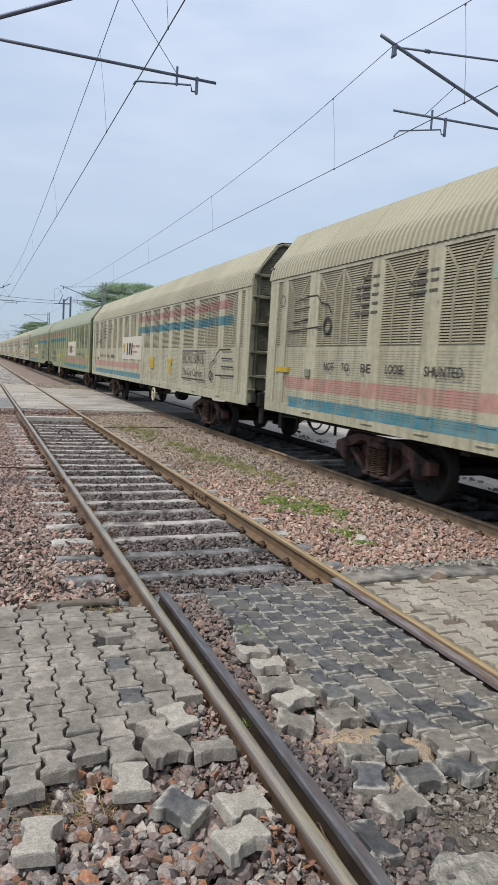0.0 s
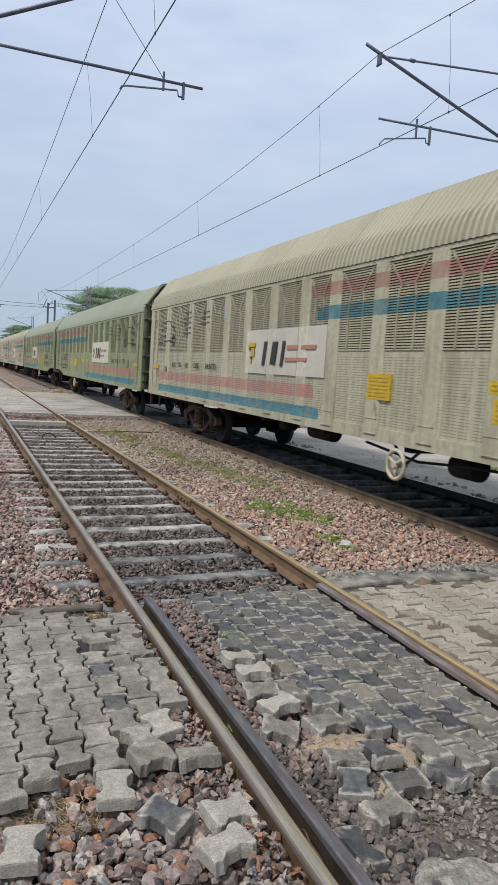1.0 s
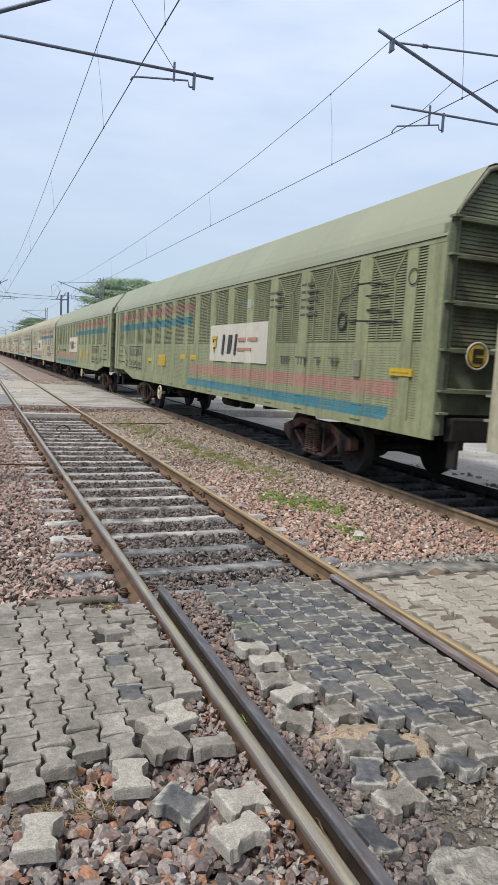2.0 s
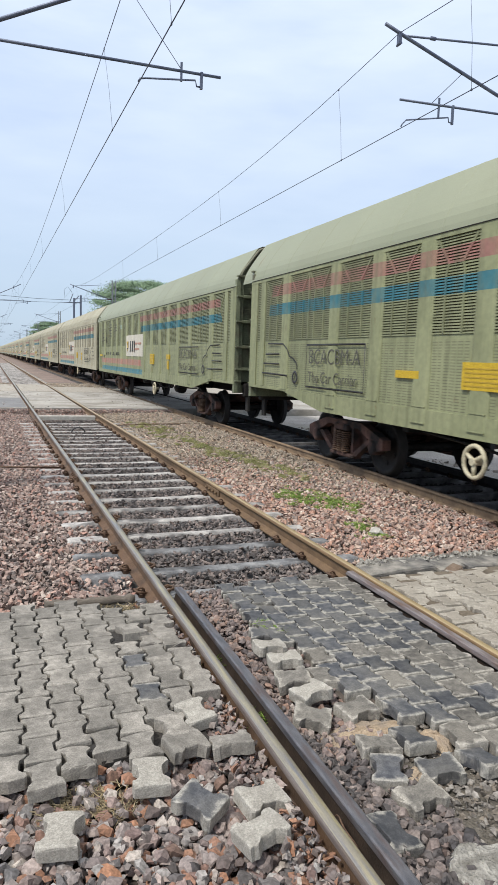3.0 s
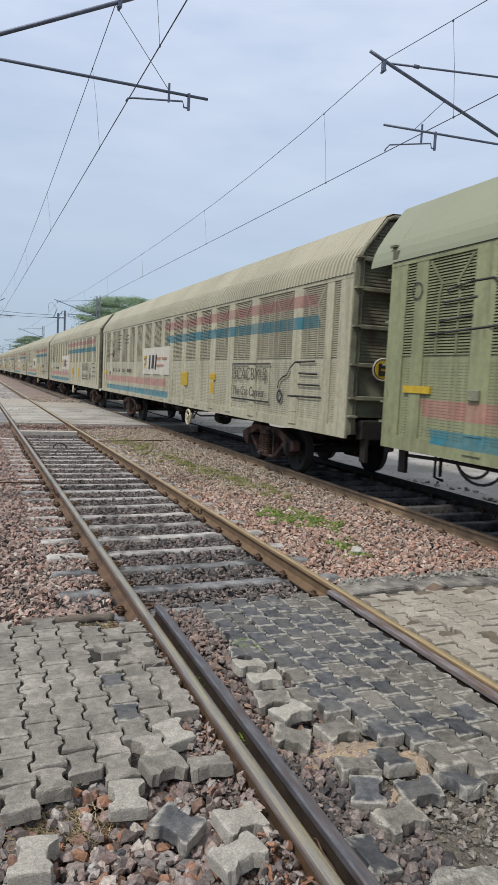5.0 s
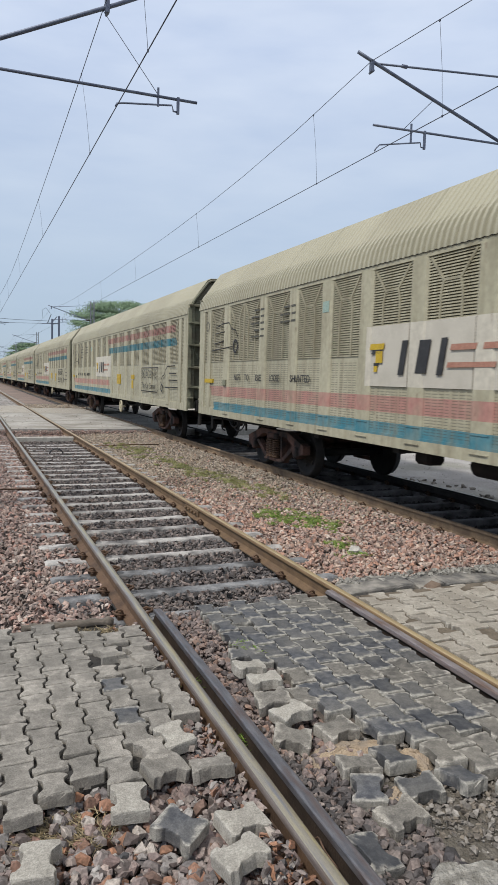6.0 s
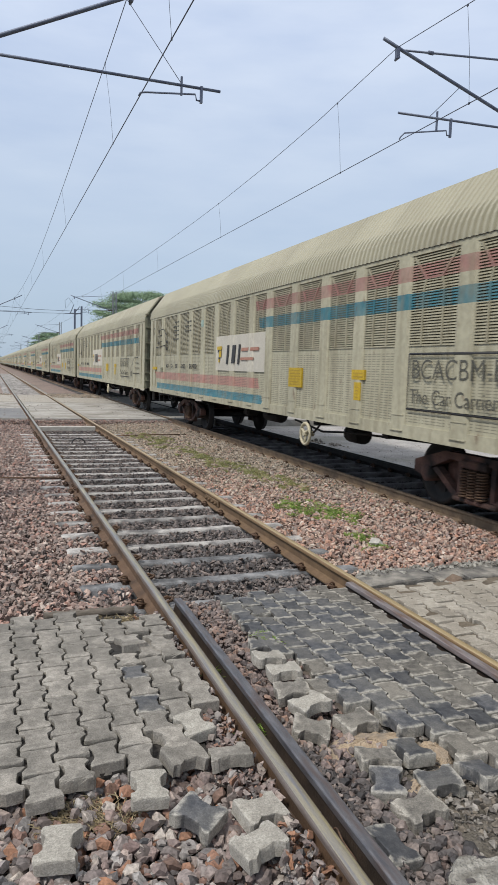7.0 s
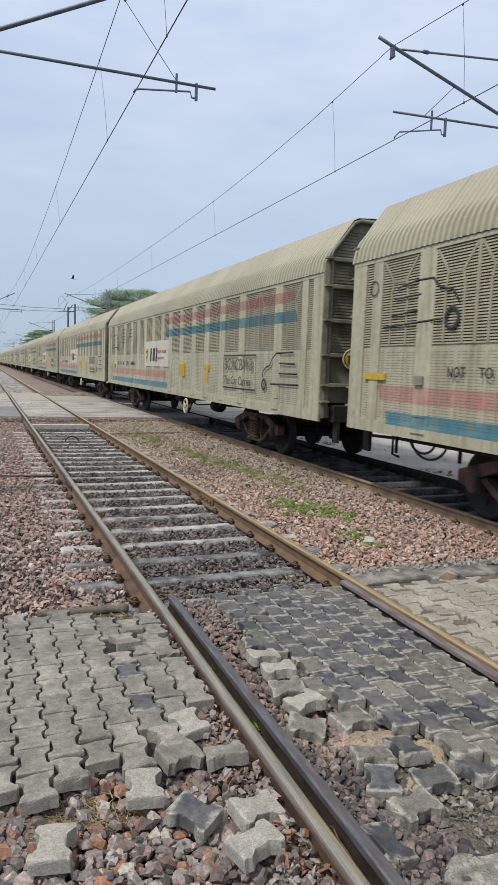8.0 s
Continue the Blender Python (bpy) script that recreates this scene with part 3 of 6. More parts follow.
def sleeper_mesh(skin):
    """Concrete sleeper, 2.75 m, lower and narrower in the middle; origin at rail-top level over its centre."""
    bm = bmesh.new()
    secs = []
    for x, top, ht, hb in ((-1.375, -0.184, 0.062, 0.12), (-1.34, -0.175, 0.074, 0.125), (-0.66, -0.172, 0.074, 0.125), (-0.40, -0.178, 0.070, 0.11), (0.0, -0.180, 0.070, 0.11)):
        secs.append((x, top, ht, hb))
    secs += [(-x, t, a, b) for x, t, a, b in secs[-2::-1]]
    rings = [[bm.verts.new(p) for p in ((x, -hb, -0.36), (x, hb, -0.36), (x, ht + 0.004, top - 0.012), (x, ht - 0.008, top), (x, -ht + 0.008, top), (x, -ht - 0.004, top - 0.012))] for x, top, ht, hb in secs]
    for A, B in zip(rings, rings[1:]):
        for k in range(6):
            bm.faces.new((A[k], B[k], B[(k + 1) % 6], A[(k + 1) % 6]))
    bm.faces.new(rings[0][::-1]), bm.faces.new(rings[-1])
    tidy(bm)
    me = bpy.data.meshes.new("sleeper")
    bm.to_mesh(me), bm.free()
    me.materials.append(M[skin])
    return me


def clip_mesh(side):
    """A bent spring clip that holds the rail's foot; side: which way it lies from the rail."""
    bm = bmesh.new()
    s = side
    pts = [(s * 0.060, 0.00, -0.150), (s * 0.085, 0.02, -0.138), (s * 0.115, 0.045, -0.128), (s * 0.150, 0.035, -0.118), (s * 0.160, 0.0, -0.112), (s * 0.148, -0.036, -0.116),
           (s * 0.112, -0.048, -0.122), (s * 0.085, -0.035, -0.135), (s * 0.098, -0.01, -0.150), (s * 0.125, 0.0, -0.160)]
    pts = [(x, y, -0.172 + (z + 0.172)) for x, y, z in pts]
    tube(bm, pts, 0.011, 6)
    tube(bm, [(s * 0.112 + 0.031 * math.cos(k * math.tau / 12), 0.012, -0.130 + 0.031 * math.sin(k * math.tau / 12)) for k in range(12)], 0.010, 6, closed=True)
    box(bm, min(s * 0.078, s * 0.128), max(s * 0.078, s * 0.128), -0.03, 0.03, -0.185, -0.148)
    me = bpy.data.meshes.new("rail_clip")
    bm.to_mesh(me), bm.free()
    me.materials.append(M["clip"])
    return me


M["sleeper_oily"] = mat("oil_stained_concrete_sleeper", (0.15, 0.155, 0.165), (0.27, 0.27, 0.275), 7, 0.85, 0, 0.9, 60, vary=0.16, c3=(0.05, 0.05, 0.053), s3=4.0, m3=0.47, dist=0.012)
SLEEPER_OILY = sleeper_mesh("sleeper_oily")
SLEEPER, SLEEPER_DARK, CLIP_L, CLIP_R = sleeper_mesh("sleeper"), sleeper_mesh("sleeper_dark"), clip_mesh(-1), clip_mesh(1)
SPACING = 0.646


def lay_sleepers(track, cx, y_from, y_to, clips_to):
    n = int((y_to - y_from) / SPACING)
    for i in range(n):
        y = y_from + i * SPACING + random.uniform(-0.02, 0.02)
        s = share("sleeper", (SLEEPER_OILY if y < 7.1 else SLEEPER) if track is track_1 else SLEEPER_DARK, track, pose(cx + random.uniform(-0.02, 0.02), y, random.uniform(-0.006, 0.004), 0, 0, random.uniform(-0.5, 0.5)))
        if y < clips_to:
            for rx in (-HALF, HALF):
                share("rail_clip", CLIP_L, s, pose(rx, 0, 0))
                share("rail_clip", CLIP_R, s, pose(rx, 0, 0, 0, 0, 180) @ pose(0, 0, 0, 0, 0, 180))


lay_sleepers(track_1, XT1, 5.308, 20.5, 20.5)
lay_sleepers(track_1, XT1, 41.6, 120, 0)
lay_sleepers(track_2, XT2, 2.1, 23.2, 21)
lay_sleepers(track_2, XT2, 41.6, 90, 0)


def fishplate(track, x, y, material):
    bm = bmesh.new()
    for s in (-1, 1):
        box(bm, x + s * 0.022 - 0.012, x + s * 0.022 + 0.012, y - 0.30, y + 0.30, -0.128, -0.048, 0.006)
        for k in (-0.22, -0.08, 0.08, 0.22):
            lathe(bm, [(0, 0.018), (0.03, 0.018), (0.034, 0.012)], 6, Matrix.Translation((x + s * 0.034, y + k, -0.088)) @ pose(0, 0, 0, 0, 0, 0 if s > 0 else 180))
    part("fishplate", bm, material, track)


fishplate(track_1, XT1 + HALF, 9.15, M["rail_ochre"])
fishplate(track_1, XT1 - HALF, 10.6, M["clip"])

# check rails of the paved foot crossing
for cx, x, y1, mats, label in ((XT1, XT1 - HALF + 0.107, 5.12, [M["rail_web_shade"], M["check"]], "dark worn check rail"), (XT1, XT1 + HALF - 0.112, 5.15, [M["rail_web_shade"], M["check_rust"]], "rusty check rail")):
    r = make_rail(x, -9, y1, mats, label, 0.060, "check_rail", 0.06)
    r.parent = track_1


# ---------------------------------------------------------------- paved foot crossing
def paver_mesh(name, mat_, h=0.062, seed=0, chip=0.0):
    """Dumbbell-shaped paving block with chamfered top; origin at the middle of its top."""
    rg = random.Random(seed)
    L, W, w = 0.0982, 0.0812, 0.0542
    q = [(W - 0.004, -L), (W, -L + 0.010), (W, -0.066), (W - 0.007, -0.057), (w, -0.035), (w, 0.0), (w, 0.035), (W - 0.007, 0.057), (W, 0.066), (W, L - 0.010), (W - 0.004, L), (W * 0.45, L), (-W * 0.1, L), (-W * 0.55, L)]
    out = q + [(-x, -y) for x, y in q]
    out = [(x + rg.uniform(-1, 0.5) * chip * math.copysign(1, x), y + rg.uniform(-1, 0.5) * chip * math.copysign(1, y)) for x, y in out]
    if chip > 0.010:
        # a corner broken away
        cx, cy = rg.choice((-W, W)), rg.choice((-L, L))
        out = [(x - (x - cx * 0.72) * 0.7 * k, y - (y - cy * 0.75) * 0.7 * k) for x, y in out for k in (max(0.0, 1 - math.hypot(x - cx, y - cy) / 0.045),)]
    bm = bmesh.new()
    n = len(out)
    lips = [(rg.uniform(0.002, 0.006) + (rg.random() < 0.3) * rg.uniform(0, chip * 2.2), rg.uniform(0.003, 0.007) + (rg.random() < 0.25) * rg.uniform(0, chip * 3.5)) for _ in out]
    rings = [[bm.verts.new((x * rg.uniform(0.97, 1.0), y * rg.uniform(0.97, 1.0), -h)) for x, y in out],
             [bm.verts.new((x, y, -d)) for (x, y), (_, d) in zip(out, lips)],
             [bm.verts.new((x * (1 - k * 0.4 / 0.085), y * (1 - k * 0.4 / 0.085), -d * 0.28)) for (x, y), (k, d) in zip(out, lips)],
             [bm.verts.new((x * (1 - k * 1.3 / 0.085), y * (1 - k * 1.3 / 0.085), 0)) for (x, y), (k, _) in zip(out, lips)]]
    for A, B in zip(rings, rings[1:]):
        for k in range(n):
            bm.faces.new((A[k], A[(k + 1) % n], B[(k + 1) % n], B[k]))
    bm.faces.new(rings[-1]), bm.faces.new(rings[0][::-1])
    me = bpy.data.meshes.new(name)
    bm.to_mesh(me), bm.free()
    me.materials.append(mat_)
    return me


PAVERS = {k: [paver_mesh("paving_block", M[k], seed=i, chip=c) for i, c in enumerate((0.002, 0.0035, 0.0055, 0.009, 0.0025, 0.0045, 0.006, 0.011))] for k in ("paver", "paver_dark", "paver_mid", "paver_tan", "paver_pale")}
pavement = tagged(new("pavement", None), "broken foot crossing of interlocking dumbbell paving blocks", "pavement", kind="structure")
COL, ROW = 0.1445, 0.2045


def pave(x0, x1, y0, y1, keep, skins, tilt=1.2, turn=0.0, drop=0.006, phase=(0.0, 0.0), col=COL, row=ROW):
    """Columns of blocks along y through phase, every other column shifted by half a block."""
    rot = Matrix.Rotation(radians(turn), 4, "Z")
    c = Vector(((x0 + x1) / 2, (y0 + y1) / 2, 0))
    i = int((x0 - 0.3 - phase[0]) / col) - 1
    while phase[0] + i * col < x1 + 0.3:
        x = phase[0] + i * col
        y = phase[1] + row * (int((y0 - 0.4 - phase[1]) / row) - 1) + (row / 2 if i % 2 else 0)
        while y < y1 + 0.3:
            p = c + rot @ (Vector((x, y, 0)) - c)
            k = keep(p.x, p.y)
            if k:
                sk = random.choice(skins(p.x, p.y))
                wear = min(3, int(random.random() * 2.6 + (1.4 if k > 1 else 0))) + random.choice((0, 4))
                t = tilt * (2.4 if k > 1 else 1)
                wave = 0.010 * noise.noise((p.x * 1.3, p.y * 1.3, 3.1))
                share("paving_block", PAVERS[sk][wear], pavement, pose(p.x + random.uniform(-2, 2) * 0.001, p.y + random.uniform(-2, 2) * 0.001,
                      PAVE_Z + wave - random.uniform(0, drop) * (2 if k > 1 else 1), random.gauss(0, t), random.gauss(0, t), turn + random.gauss(0, 0.7 * (3 if k > 1 else 1)) + random.choice((0, 180))))
            y += row
        i += 1


def edge(v, *knots):
    """Piecewise line through (v, value) knots."""
    for (a, p), (b, q) in zip(knots, knots[1:]):
        if v <= b:
            return p + (q - p) * max(0.0, (v - a) / (b - a))
    return knots[-1][1]


def keep_left(x, y):
    lo = edge(x, (-3, 2.6), (0.07, 2.80), (0.21, 2.85), (0.355, 2.95), (0.50, 3.08), (0.645, 2.95), (0.79, 3.06), (0.935, 3.24), (1.095, 3.40))
    hi = edge(x, (-3, 4.95), (0.6, 4.92), (1.10, 4.72))
    if not lo <= y <= hi or x > 1.10 or x < -1.3:
        return 0
    if x > 0.72 and any(abs(x - b[0]) < 0.09 and abs(y - b[1]) < 0.125 for b in LOOSE_BY_RAIL):
        return 0
    return 2 if (x > 0.75 or y < lo + 0.2) else 1


def keep_mid(x, y):
    lo = edge(x, (1.4, 3.6), (1.76, 3.5), (1.90, 3.12), (2.046, 2.84), (2.19, 2.56), (2.33, 2.42), (2.48, 2.36), (2.76, 2.10))
    le = edge(y, (2.0, 1.52), (3.1, 1.84), (3.75, 1.84), (3.95, 1.70), (5.1, 1.72))
    if not lo <= y <= 5.0 or x < le or x > 2.77:
        return 0
    return 2 if (x < le + 0.2 or y < lo + 0.25) else 1


def dark_mid(x, y):
    v = 0.8 * noise.noise((x * 1.3, y * 1.1, 0.7)) + 0.45 * (1.0 - 1.4 * abs(x - 2.0)) + 0.30 * (y - 4.1)
    return ("paver_dark",) if v > 0.12 else ("paver_dark", "paver_mid") if v > -0.12 else ("paver_mid",)


def near_rail_right(x, y):
    return (1 if noise.noise((x * 2.1, y * 2.1, 8.0)) < 0.3 else 2 if noise.noise((x * 9.0, y * 9.0, 2.0)) < 0.25 else 0) if 3.12 <= x <= 5.0 and 1.5 <= y <= 4.96 else 0


sheet("rubble_dirt", -1.6, 1.15, -1.5, 2.95, -0.205, M["rubble_dirt"], "dry stony dirt under the rubble", "dirt", 0.12)
sheet("rubble_dirt", 1.62, 2.82, -1.5, 3.08, -0.125, M["cement_dirt"], "cement dust and dirt between the rails", "dirt", 0.14)
sheet("paving_base", -1.35, 1.00, 2.98, 4.98, PAVE_Z - 0.060, M["joint"], "dirt bedding under the paving blocks", "bedding", 0.12)
sheet("paving_base", 1.82, 2.82, 3.08, 5.0, PAVE_Z - 0.060, M["rubble_dirt"], "dirt bedding under the blocks between the rails", "bedding", 0.12)
for n, (x0, x1, y0, y1) in enumerate(((-1.33, 0.55, 3.02, 4.93), (0.55, 0.97, 3.28, 4.74), (1.90, 2.30, 3.14, 4.97), (2.30, 2.82, 2.90, 4.98))):
    sheet("joint_soil", x0, x1, y0, y1, PAVE_Z - 0.028 - 0.001 * n, M["joint"], "soil that fills the joints between the blocks, blackened for their shade", "soil", 0.036)
sheet("joint_soil", 3.14, 5.04, 1.4, 4.94, PAVE_Z - 0.022, M["joint_dust"], "brown dirt that fills the joints between the dusty blocks", "soil", 0.02)
sheet("paving_base", 3.12, 7.0 - 1.9, 0.8, 5.0, PAVE_Z - 0.045, M["rubble_dirt"], "dirt bedding under the dusty blocks between the tracks", "bedding", 0.12)


def edging():
    """Cracked dark edging beside the dusty blocks, in broken slabs."""
    bm = bmesh.new()
    x = 3.10
    while x < 5.5:
        w = random.uniform(0.22, 0.75)
        y0, y1 = 5.01 + random.uniform(-0.03, 0.03), 5.30 + random.uniform(-0.06, 0.04)
        out = [(x + 0.006, y0), (x + w * 0.5, y0 + random.uniform(-0.03, 0.02)), (x + w - 0.006 + random.uniform(-0.03, 0.02), y0 + 0.01), (x + w - 0.004, (y0 + y1) / 2),
               (x + w - 0.02, y1 + random.uniform(-0.04, 0.03)), (x + w * 0.6, y1 + random.uniform(-0.05, 0.02)), (x + w * 0.25, y1 + random.uniform(-0.03, 0.03)), (x + 0.01, y1 + random.uniform(-0.04, 0.02)), (x + random.uniform(0, 0.03), (y0 + y1) / 2)]
        top = PAVE_Z - 0.012 + random.uniform(-0.014, 0.012)
        lo, mid_, hi = ([bm.verts.new((px, py, z)) for px, py in out] for z in (top - 0.14, top - 0.016, top))
        c = Vector((x + w / 2, (y0 + y1) / 2, top))
        for v in hi:
            v.co = c + (v.co - c) * random.uniform(0.90, 0.97)
            v.co.z += random.uniform(-0.012, 0.006)
        lean = (random.uniform(-0.035, 0.035), random.uniform(-0.05, 0.03))
        for v in mid_ + hi:
            v.co.z += (v.co.x - c.x) * lean[0] + (v.co.y - c.y) * lean[1]
        n = len(out)
        for A, B in ((lo, mid_), (mid_, hi)):
            for k in range(n):
                bm.faces.new((A[k], A[(k + 1) % n], B[(k + 1) % n], B[k]))
        bmesh.ops.poke(bm, faces=[bm.faces.new(hi)])
        x += w
    return tagged(part("edging", bm, M["edging"]), "cracked dark concrete edging along the paving blocks", "edging", kind="structure")


edging()


def loose_block(x, y, z, rx, ry, rz, skin, wear, label):
    ob = share("paving_block", PAVERS[skin][wear], None, pose(x, y, z, rx, ry, rz))
    return tagged(ob, label, "paving block", "loose paving blocks")


sheet("flangeway_dirt", XT1 - HALF + 0.037, XT1 - HALF + 0.079, -6, 5.0, -0.145, M["flangeway"], "dirt packed between rail and check rail", "dirt", 0.09)
sheet("flangeway_dirt", XT1 + HALF - 0.085, XT1 + HALF - 0.037, -6, 5.05, -0.105, M["flangeway"], "dirt packed between rail and check rail", "dirt", 0.09)


def sand_patch(cx, cy, rx, ry, seed):
    """Bare bedding sand where blocks are gone."""
    bm = bmesh.new()
    n, rings = 28, []
    for j, (r, z) in enumerate(((0.0, 0.026), (0.25, 0.025), (0.5, 0.021), (0.75, 0.012), (1.0, -0.02), (1.2, -0.05))):
        rings.append([bm.verts.new((cx + r * rx * math.cos(k * math.tau / n) * (1 + 0.35 * noise.noise((k * 0.4, seed, 0.3))), cy + r * ry * math.sin(k * math.tau / n) * (1 + 0.3 * noise.noise((k * 0.4, seed, 4.3))),
                      PAVE_Z - 0.068 + z + 0.012 * noise.noise((k * 0.9, j * 1.7, seed)))) for k in range(n)])
    for A, B in zip(rings, rings[1:]):
        for k in range(n):
            bm.faces.new((A[k], B[k], B[(k + 1) % n], A[(k + 1) % n]))
    bmesh.ops.remove_doubles(bm, verts=bm.verts, dist=0.0005)
    tagged(part("sand", tidy(bm), M["sand"]), "tan bedding sand bared between broken blocks", "sand", kind="structure")


sand_patch(1.79, 2.85, 0.24, 0.11, 1.0)
sand_patch(2.09, 2.69, 0.07, 0.11, 2.0)
sand_patch(1.82, 2.43, 0.07, 0.09, 3.0)
LOOSE_BY_RAIL = (
        (0.238, 2.515, -0.045, 3, -4, -15, "paver_pale", 2), (0.648, 2.765, -0.035, 3, 1, -8, "paver_pale", 2), (0.802, 2.515, -0.035, 6, -5, 40, "paver_dark", 1), (1.064, 2.468, -0.04, -4, 5, -80, "paver_pale", 1),
        (0.974, 2.272, -0.03, 6, -5, -78, "paver_pale", 2), (1.062, 2.894, -0.03, -6, 10, 82, "paver", 3), (0.965, 3.174, -0.010, 4, -5, 10, "paver_pale", 2), (0.858, 2.930, -0.022, -5, 3, -78, "paver", 2),
        (0.846, 3.098, -0.030, 2, 2, 7, "paver", 6), (0.858, 4.315, -0.012, -4, 1, 8, "paver", 0), (1.075, 4.134, -0.028, 2, 6, 12, "paver", 3), (1.05, 4.33, -0.035, -3, 4, 10, "paver", 2))
LOOSE_IN_TRACK = (
        (1.60, 3.365, -0.005, -6, -8, 84, "paver_mid", 3), (1.645, 3.822, -0.005, 4, 3, 88, "paver_pale", 2), (1.658, 3.617, -0.004, -3, 2, 85, "paver_pale", 2), (1.625, 3.185, 0.002, 5, -2, -76, "paver_pale", 6),
        (1.545, 2.978, -0.025, 8, -8, 62, "paver_mid", 6), (1.807, 2.985, -0.028, 3, 4, -80, "paver_mid", 1), (1.793, 3.385, -0.030, -2, 2, -6, "paver_mid", 2), (1.70, 4.05, -0.030, 3, -3, 80, "paver_dark", 3),
        (1.75, 2.684, -0.045, 3, 6, 78, "paver_mid", 3), (1.94, 2.682, -0.040, -5, 4, 2, "paver_dark", 2), (1.690, 2.492, -0.05, 4, -3, -26, "paver_dark", 1),
        (1.925, 2.43, -0.05, -4, -3, 84, "paver_dark", 2), (1.722, 2.28, -0.045, 6, 4, -82, "paver_mid", 3), (1.464, 2.092, -0.030, 10, 12, 12, "paver_dark", 2), (2.165, 2.43, -0.045, -7, 6, 10, "paver_dark", 3), (2.37, 2.26, -0.05, 4, -5, 24, "paver_dark", 2))
for x, y, z, rx, ry, rz, skin, wear in LOOSE_BY_RAIL + LOOSE_IN_TRACK:
    loose_block(x, y, z, rx, ry, rz, skin, wear, {"paver": "loose grey concrete paving block lying on rubble", "paver_dark": "loose oil-dark paving block lying on rubble", "paver_mid": "loose brown-grey paving block at the broken edge", "paver_pale": "loose pale grey paving block lying on rubble"}[skin])


def slab():
    """Broken lump of concrete."""
    bm = bmesh.new()
    out = [(-0.2, -0.10), (0.02, -0.14), (0.22, -0.10), (0.25, 0.03), (0.12, 0.12), (-0.06, 0.10), (-0.18, 0.13), (-0.24, 0.02)]
    prism(bm, out, 2, -0.07, 0.0)
    bmesh.ops.bevel(bm, geom=list(bm.edges), offset=0.014, segments=1, affect="EDGES")
    bmesh.ops.triangulate(bm, faces=bm.faces)
    bmesh.ops.subdivide_edges(bm, edges=list(bm.edges), cuts=3, use_grid_fill=True)
    for v in bm.verts:
        v.co += Vector((0.012, 0.012, 0.016)) * noise.noise(v.co * 14) + Vector((0.004, 0.004, 0.006)) * noise.noise(v.co * 45)
    ob = tagged(part("concrete_lump", tidy(bm), M["pale_concrete"]), "broken lump of grey concrete on the grit", "rubble")
    ob.matrix_basis = pose(1.80, 1.80, -0.055, 4, -3, -24)


slab()


def broken_chunk():
    """Brown stone chunk lodged at the corner of the dusty paving."""
    vs, fs = rock(np.random.default_rng(9), 11, 0.6)
    me = mesh_from("stone_chunk", [tuple(v * 0.10) for v in vs], [tuple(int(i) for i in f) for f in fs], M["brown_stone"])
    me.shade_flat()
    tagged(share("stone_chunk", me, None, pose(3.92, 4.95, -0.065, 5, -8, 20)), "brown broken stone chunk wedged at the paving's corner", "stone")


M["brown_stone"] = mat("brown_broken_stone", (0.15, 0.105, 0.075), (0.26, 0.19, 0.14), 18, 0.9, 0, 1.0, 80, c3=(0.10, 0.08, 0.065), s3=9, m3=0.45, dist=0.02)
broken_chunk()


def old_timber():
    """Half-buried dark timber at the far edge of the blocks."""
    bm = bmesh.new()
    n = 16
    tube(bm, [(0.36 + 0.66 * k / n, 5.05 - 0.03 * k / n + 0.012 * noise.noise((k * 0.8, 1.0, 0)), -0.075 + 0.014 * noise.noise((k * 0.9, 5.0, 0))) for k in range(n + 1)], [0.034 + 0.020 * noise.noise((k * 0.7, 9.0, 0)) for k in range(n + 1)], 8)
    for v in bm.verts:
        v.co += Vector((0, 0.012, 0.012)) * noise.noise(v.co * 30)
    tagged(part("timber", bm, M["timber"]), "half-buried dark old timber along the paving", "timber")


old_timber()


# ---------------------------------------------------------------- level crossing further on
def level_crossing():
    for x0, x1 in ((-14, XT1 - HALF - 0.1), (XT1 - HALF + 0.1, XT1 + HALF - 0.1), (XT1 + HALF + 0.1, XT2 - HALF - 0.1), (XT2 - HALF + 0.1, XT2 + HALF - 0.1), (XT2 + HALF + 0.1, 60)):
        sheet("road", x0, x1, 23.4, 33.2, -0.035, M["road"], "pale worn concrete of the level crossing", "road", 0.38)
        sheet("road", x0, x1, 33.2, 40.2, -0.028, M["paver_tan"], "pale dusty paving of the level crossing", "road", 0.38)
    sheet("road", -14, XT1 - HALF - 0.12, 23.6, 28.4, -0.030, M["asphalt"], "grey asphalt patch on the level crossing", "road", 0.02)
    bm = bmesh.new()
    box(bm, XT1 - HALF + 0.05, XT1 + HALF - 0.05, 20.62, 20.80, -0.2, -0.055, 0.015)
    tagged(part("stop_beam", bm, M["white"]), "white-painted concrete beam across the near track", "beam")


level_crossing()


# ---------------------------------------------------------------- stones
def on_rail(x):
    d = np.ones(len(x), bool)
    for c in (XT1 - HALF, XT1 + HALF, XT2 - HALF, XT2 + HALF):
        d &= np.abs(x - c) > 0.085
    return d


def field(n, x0, x1, y0, y1, z0, dz, r0, r1, keep=None, rails=True):
    x, y = rng.uniform(x0, x1, n), rng.uniform(y0, y1, n)
    r = r0 + (r1 - r0) * rng.random(n) ** 1.6
    ok = on_rail(x) | (not rails)
    if keep is not None:
        ok &= keep(x, y)
    x, y, r = x[ok], y[ok], r[ok]
    z = z0 + rng.random(len(x)) * dz
    return np.stack([x, y, z], -1), r


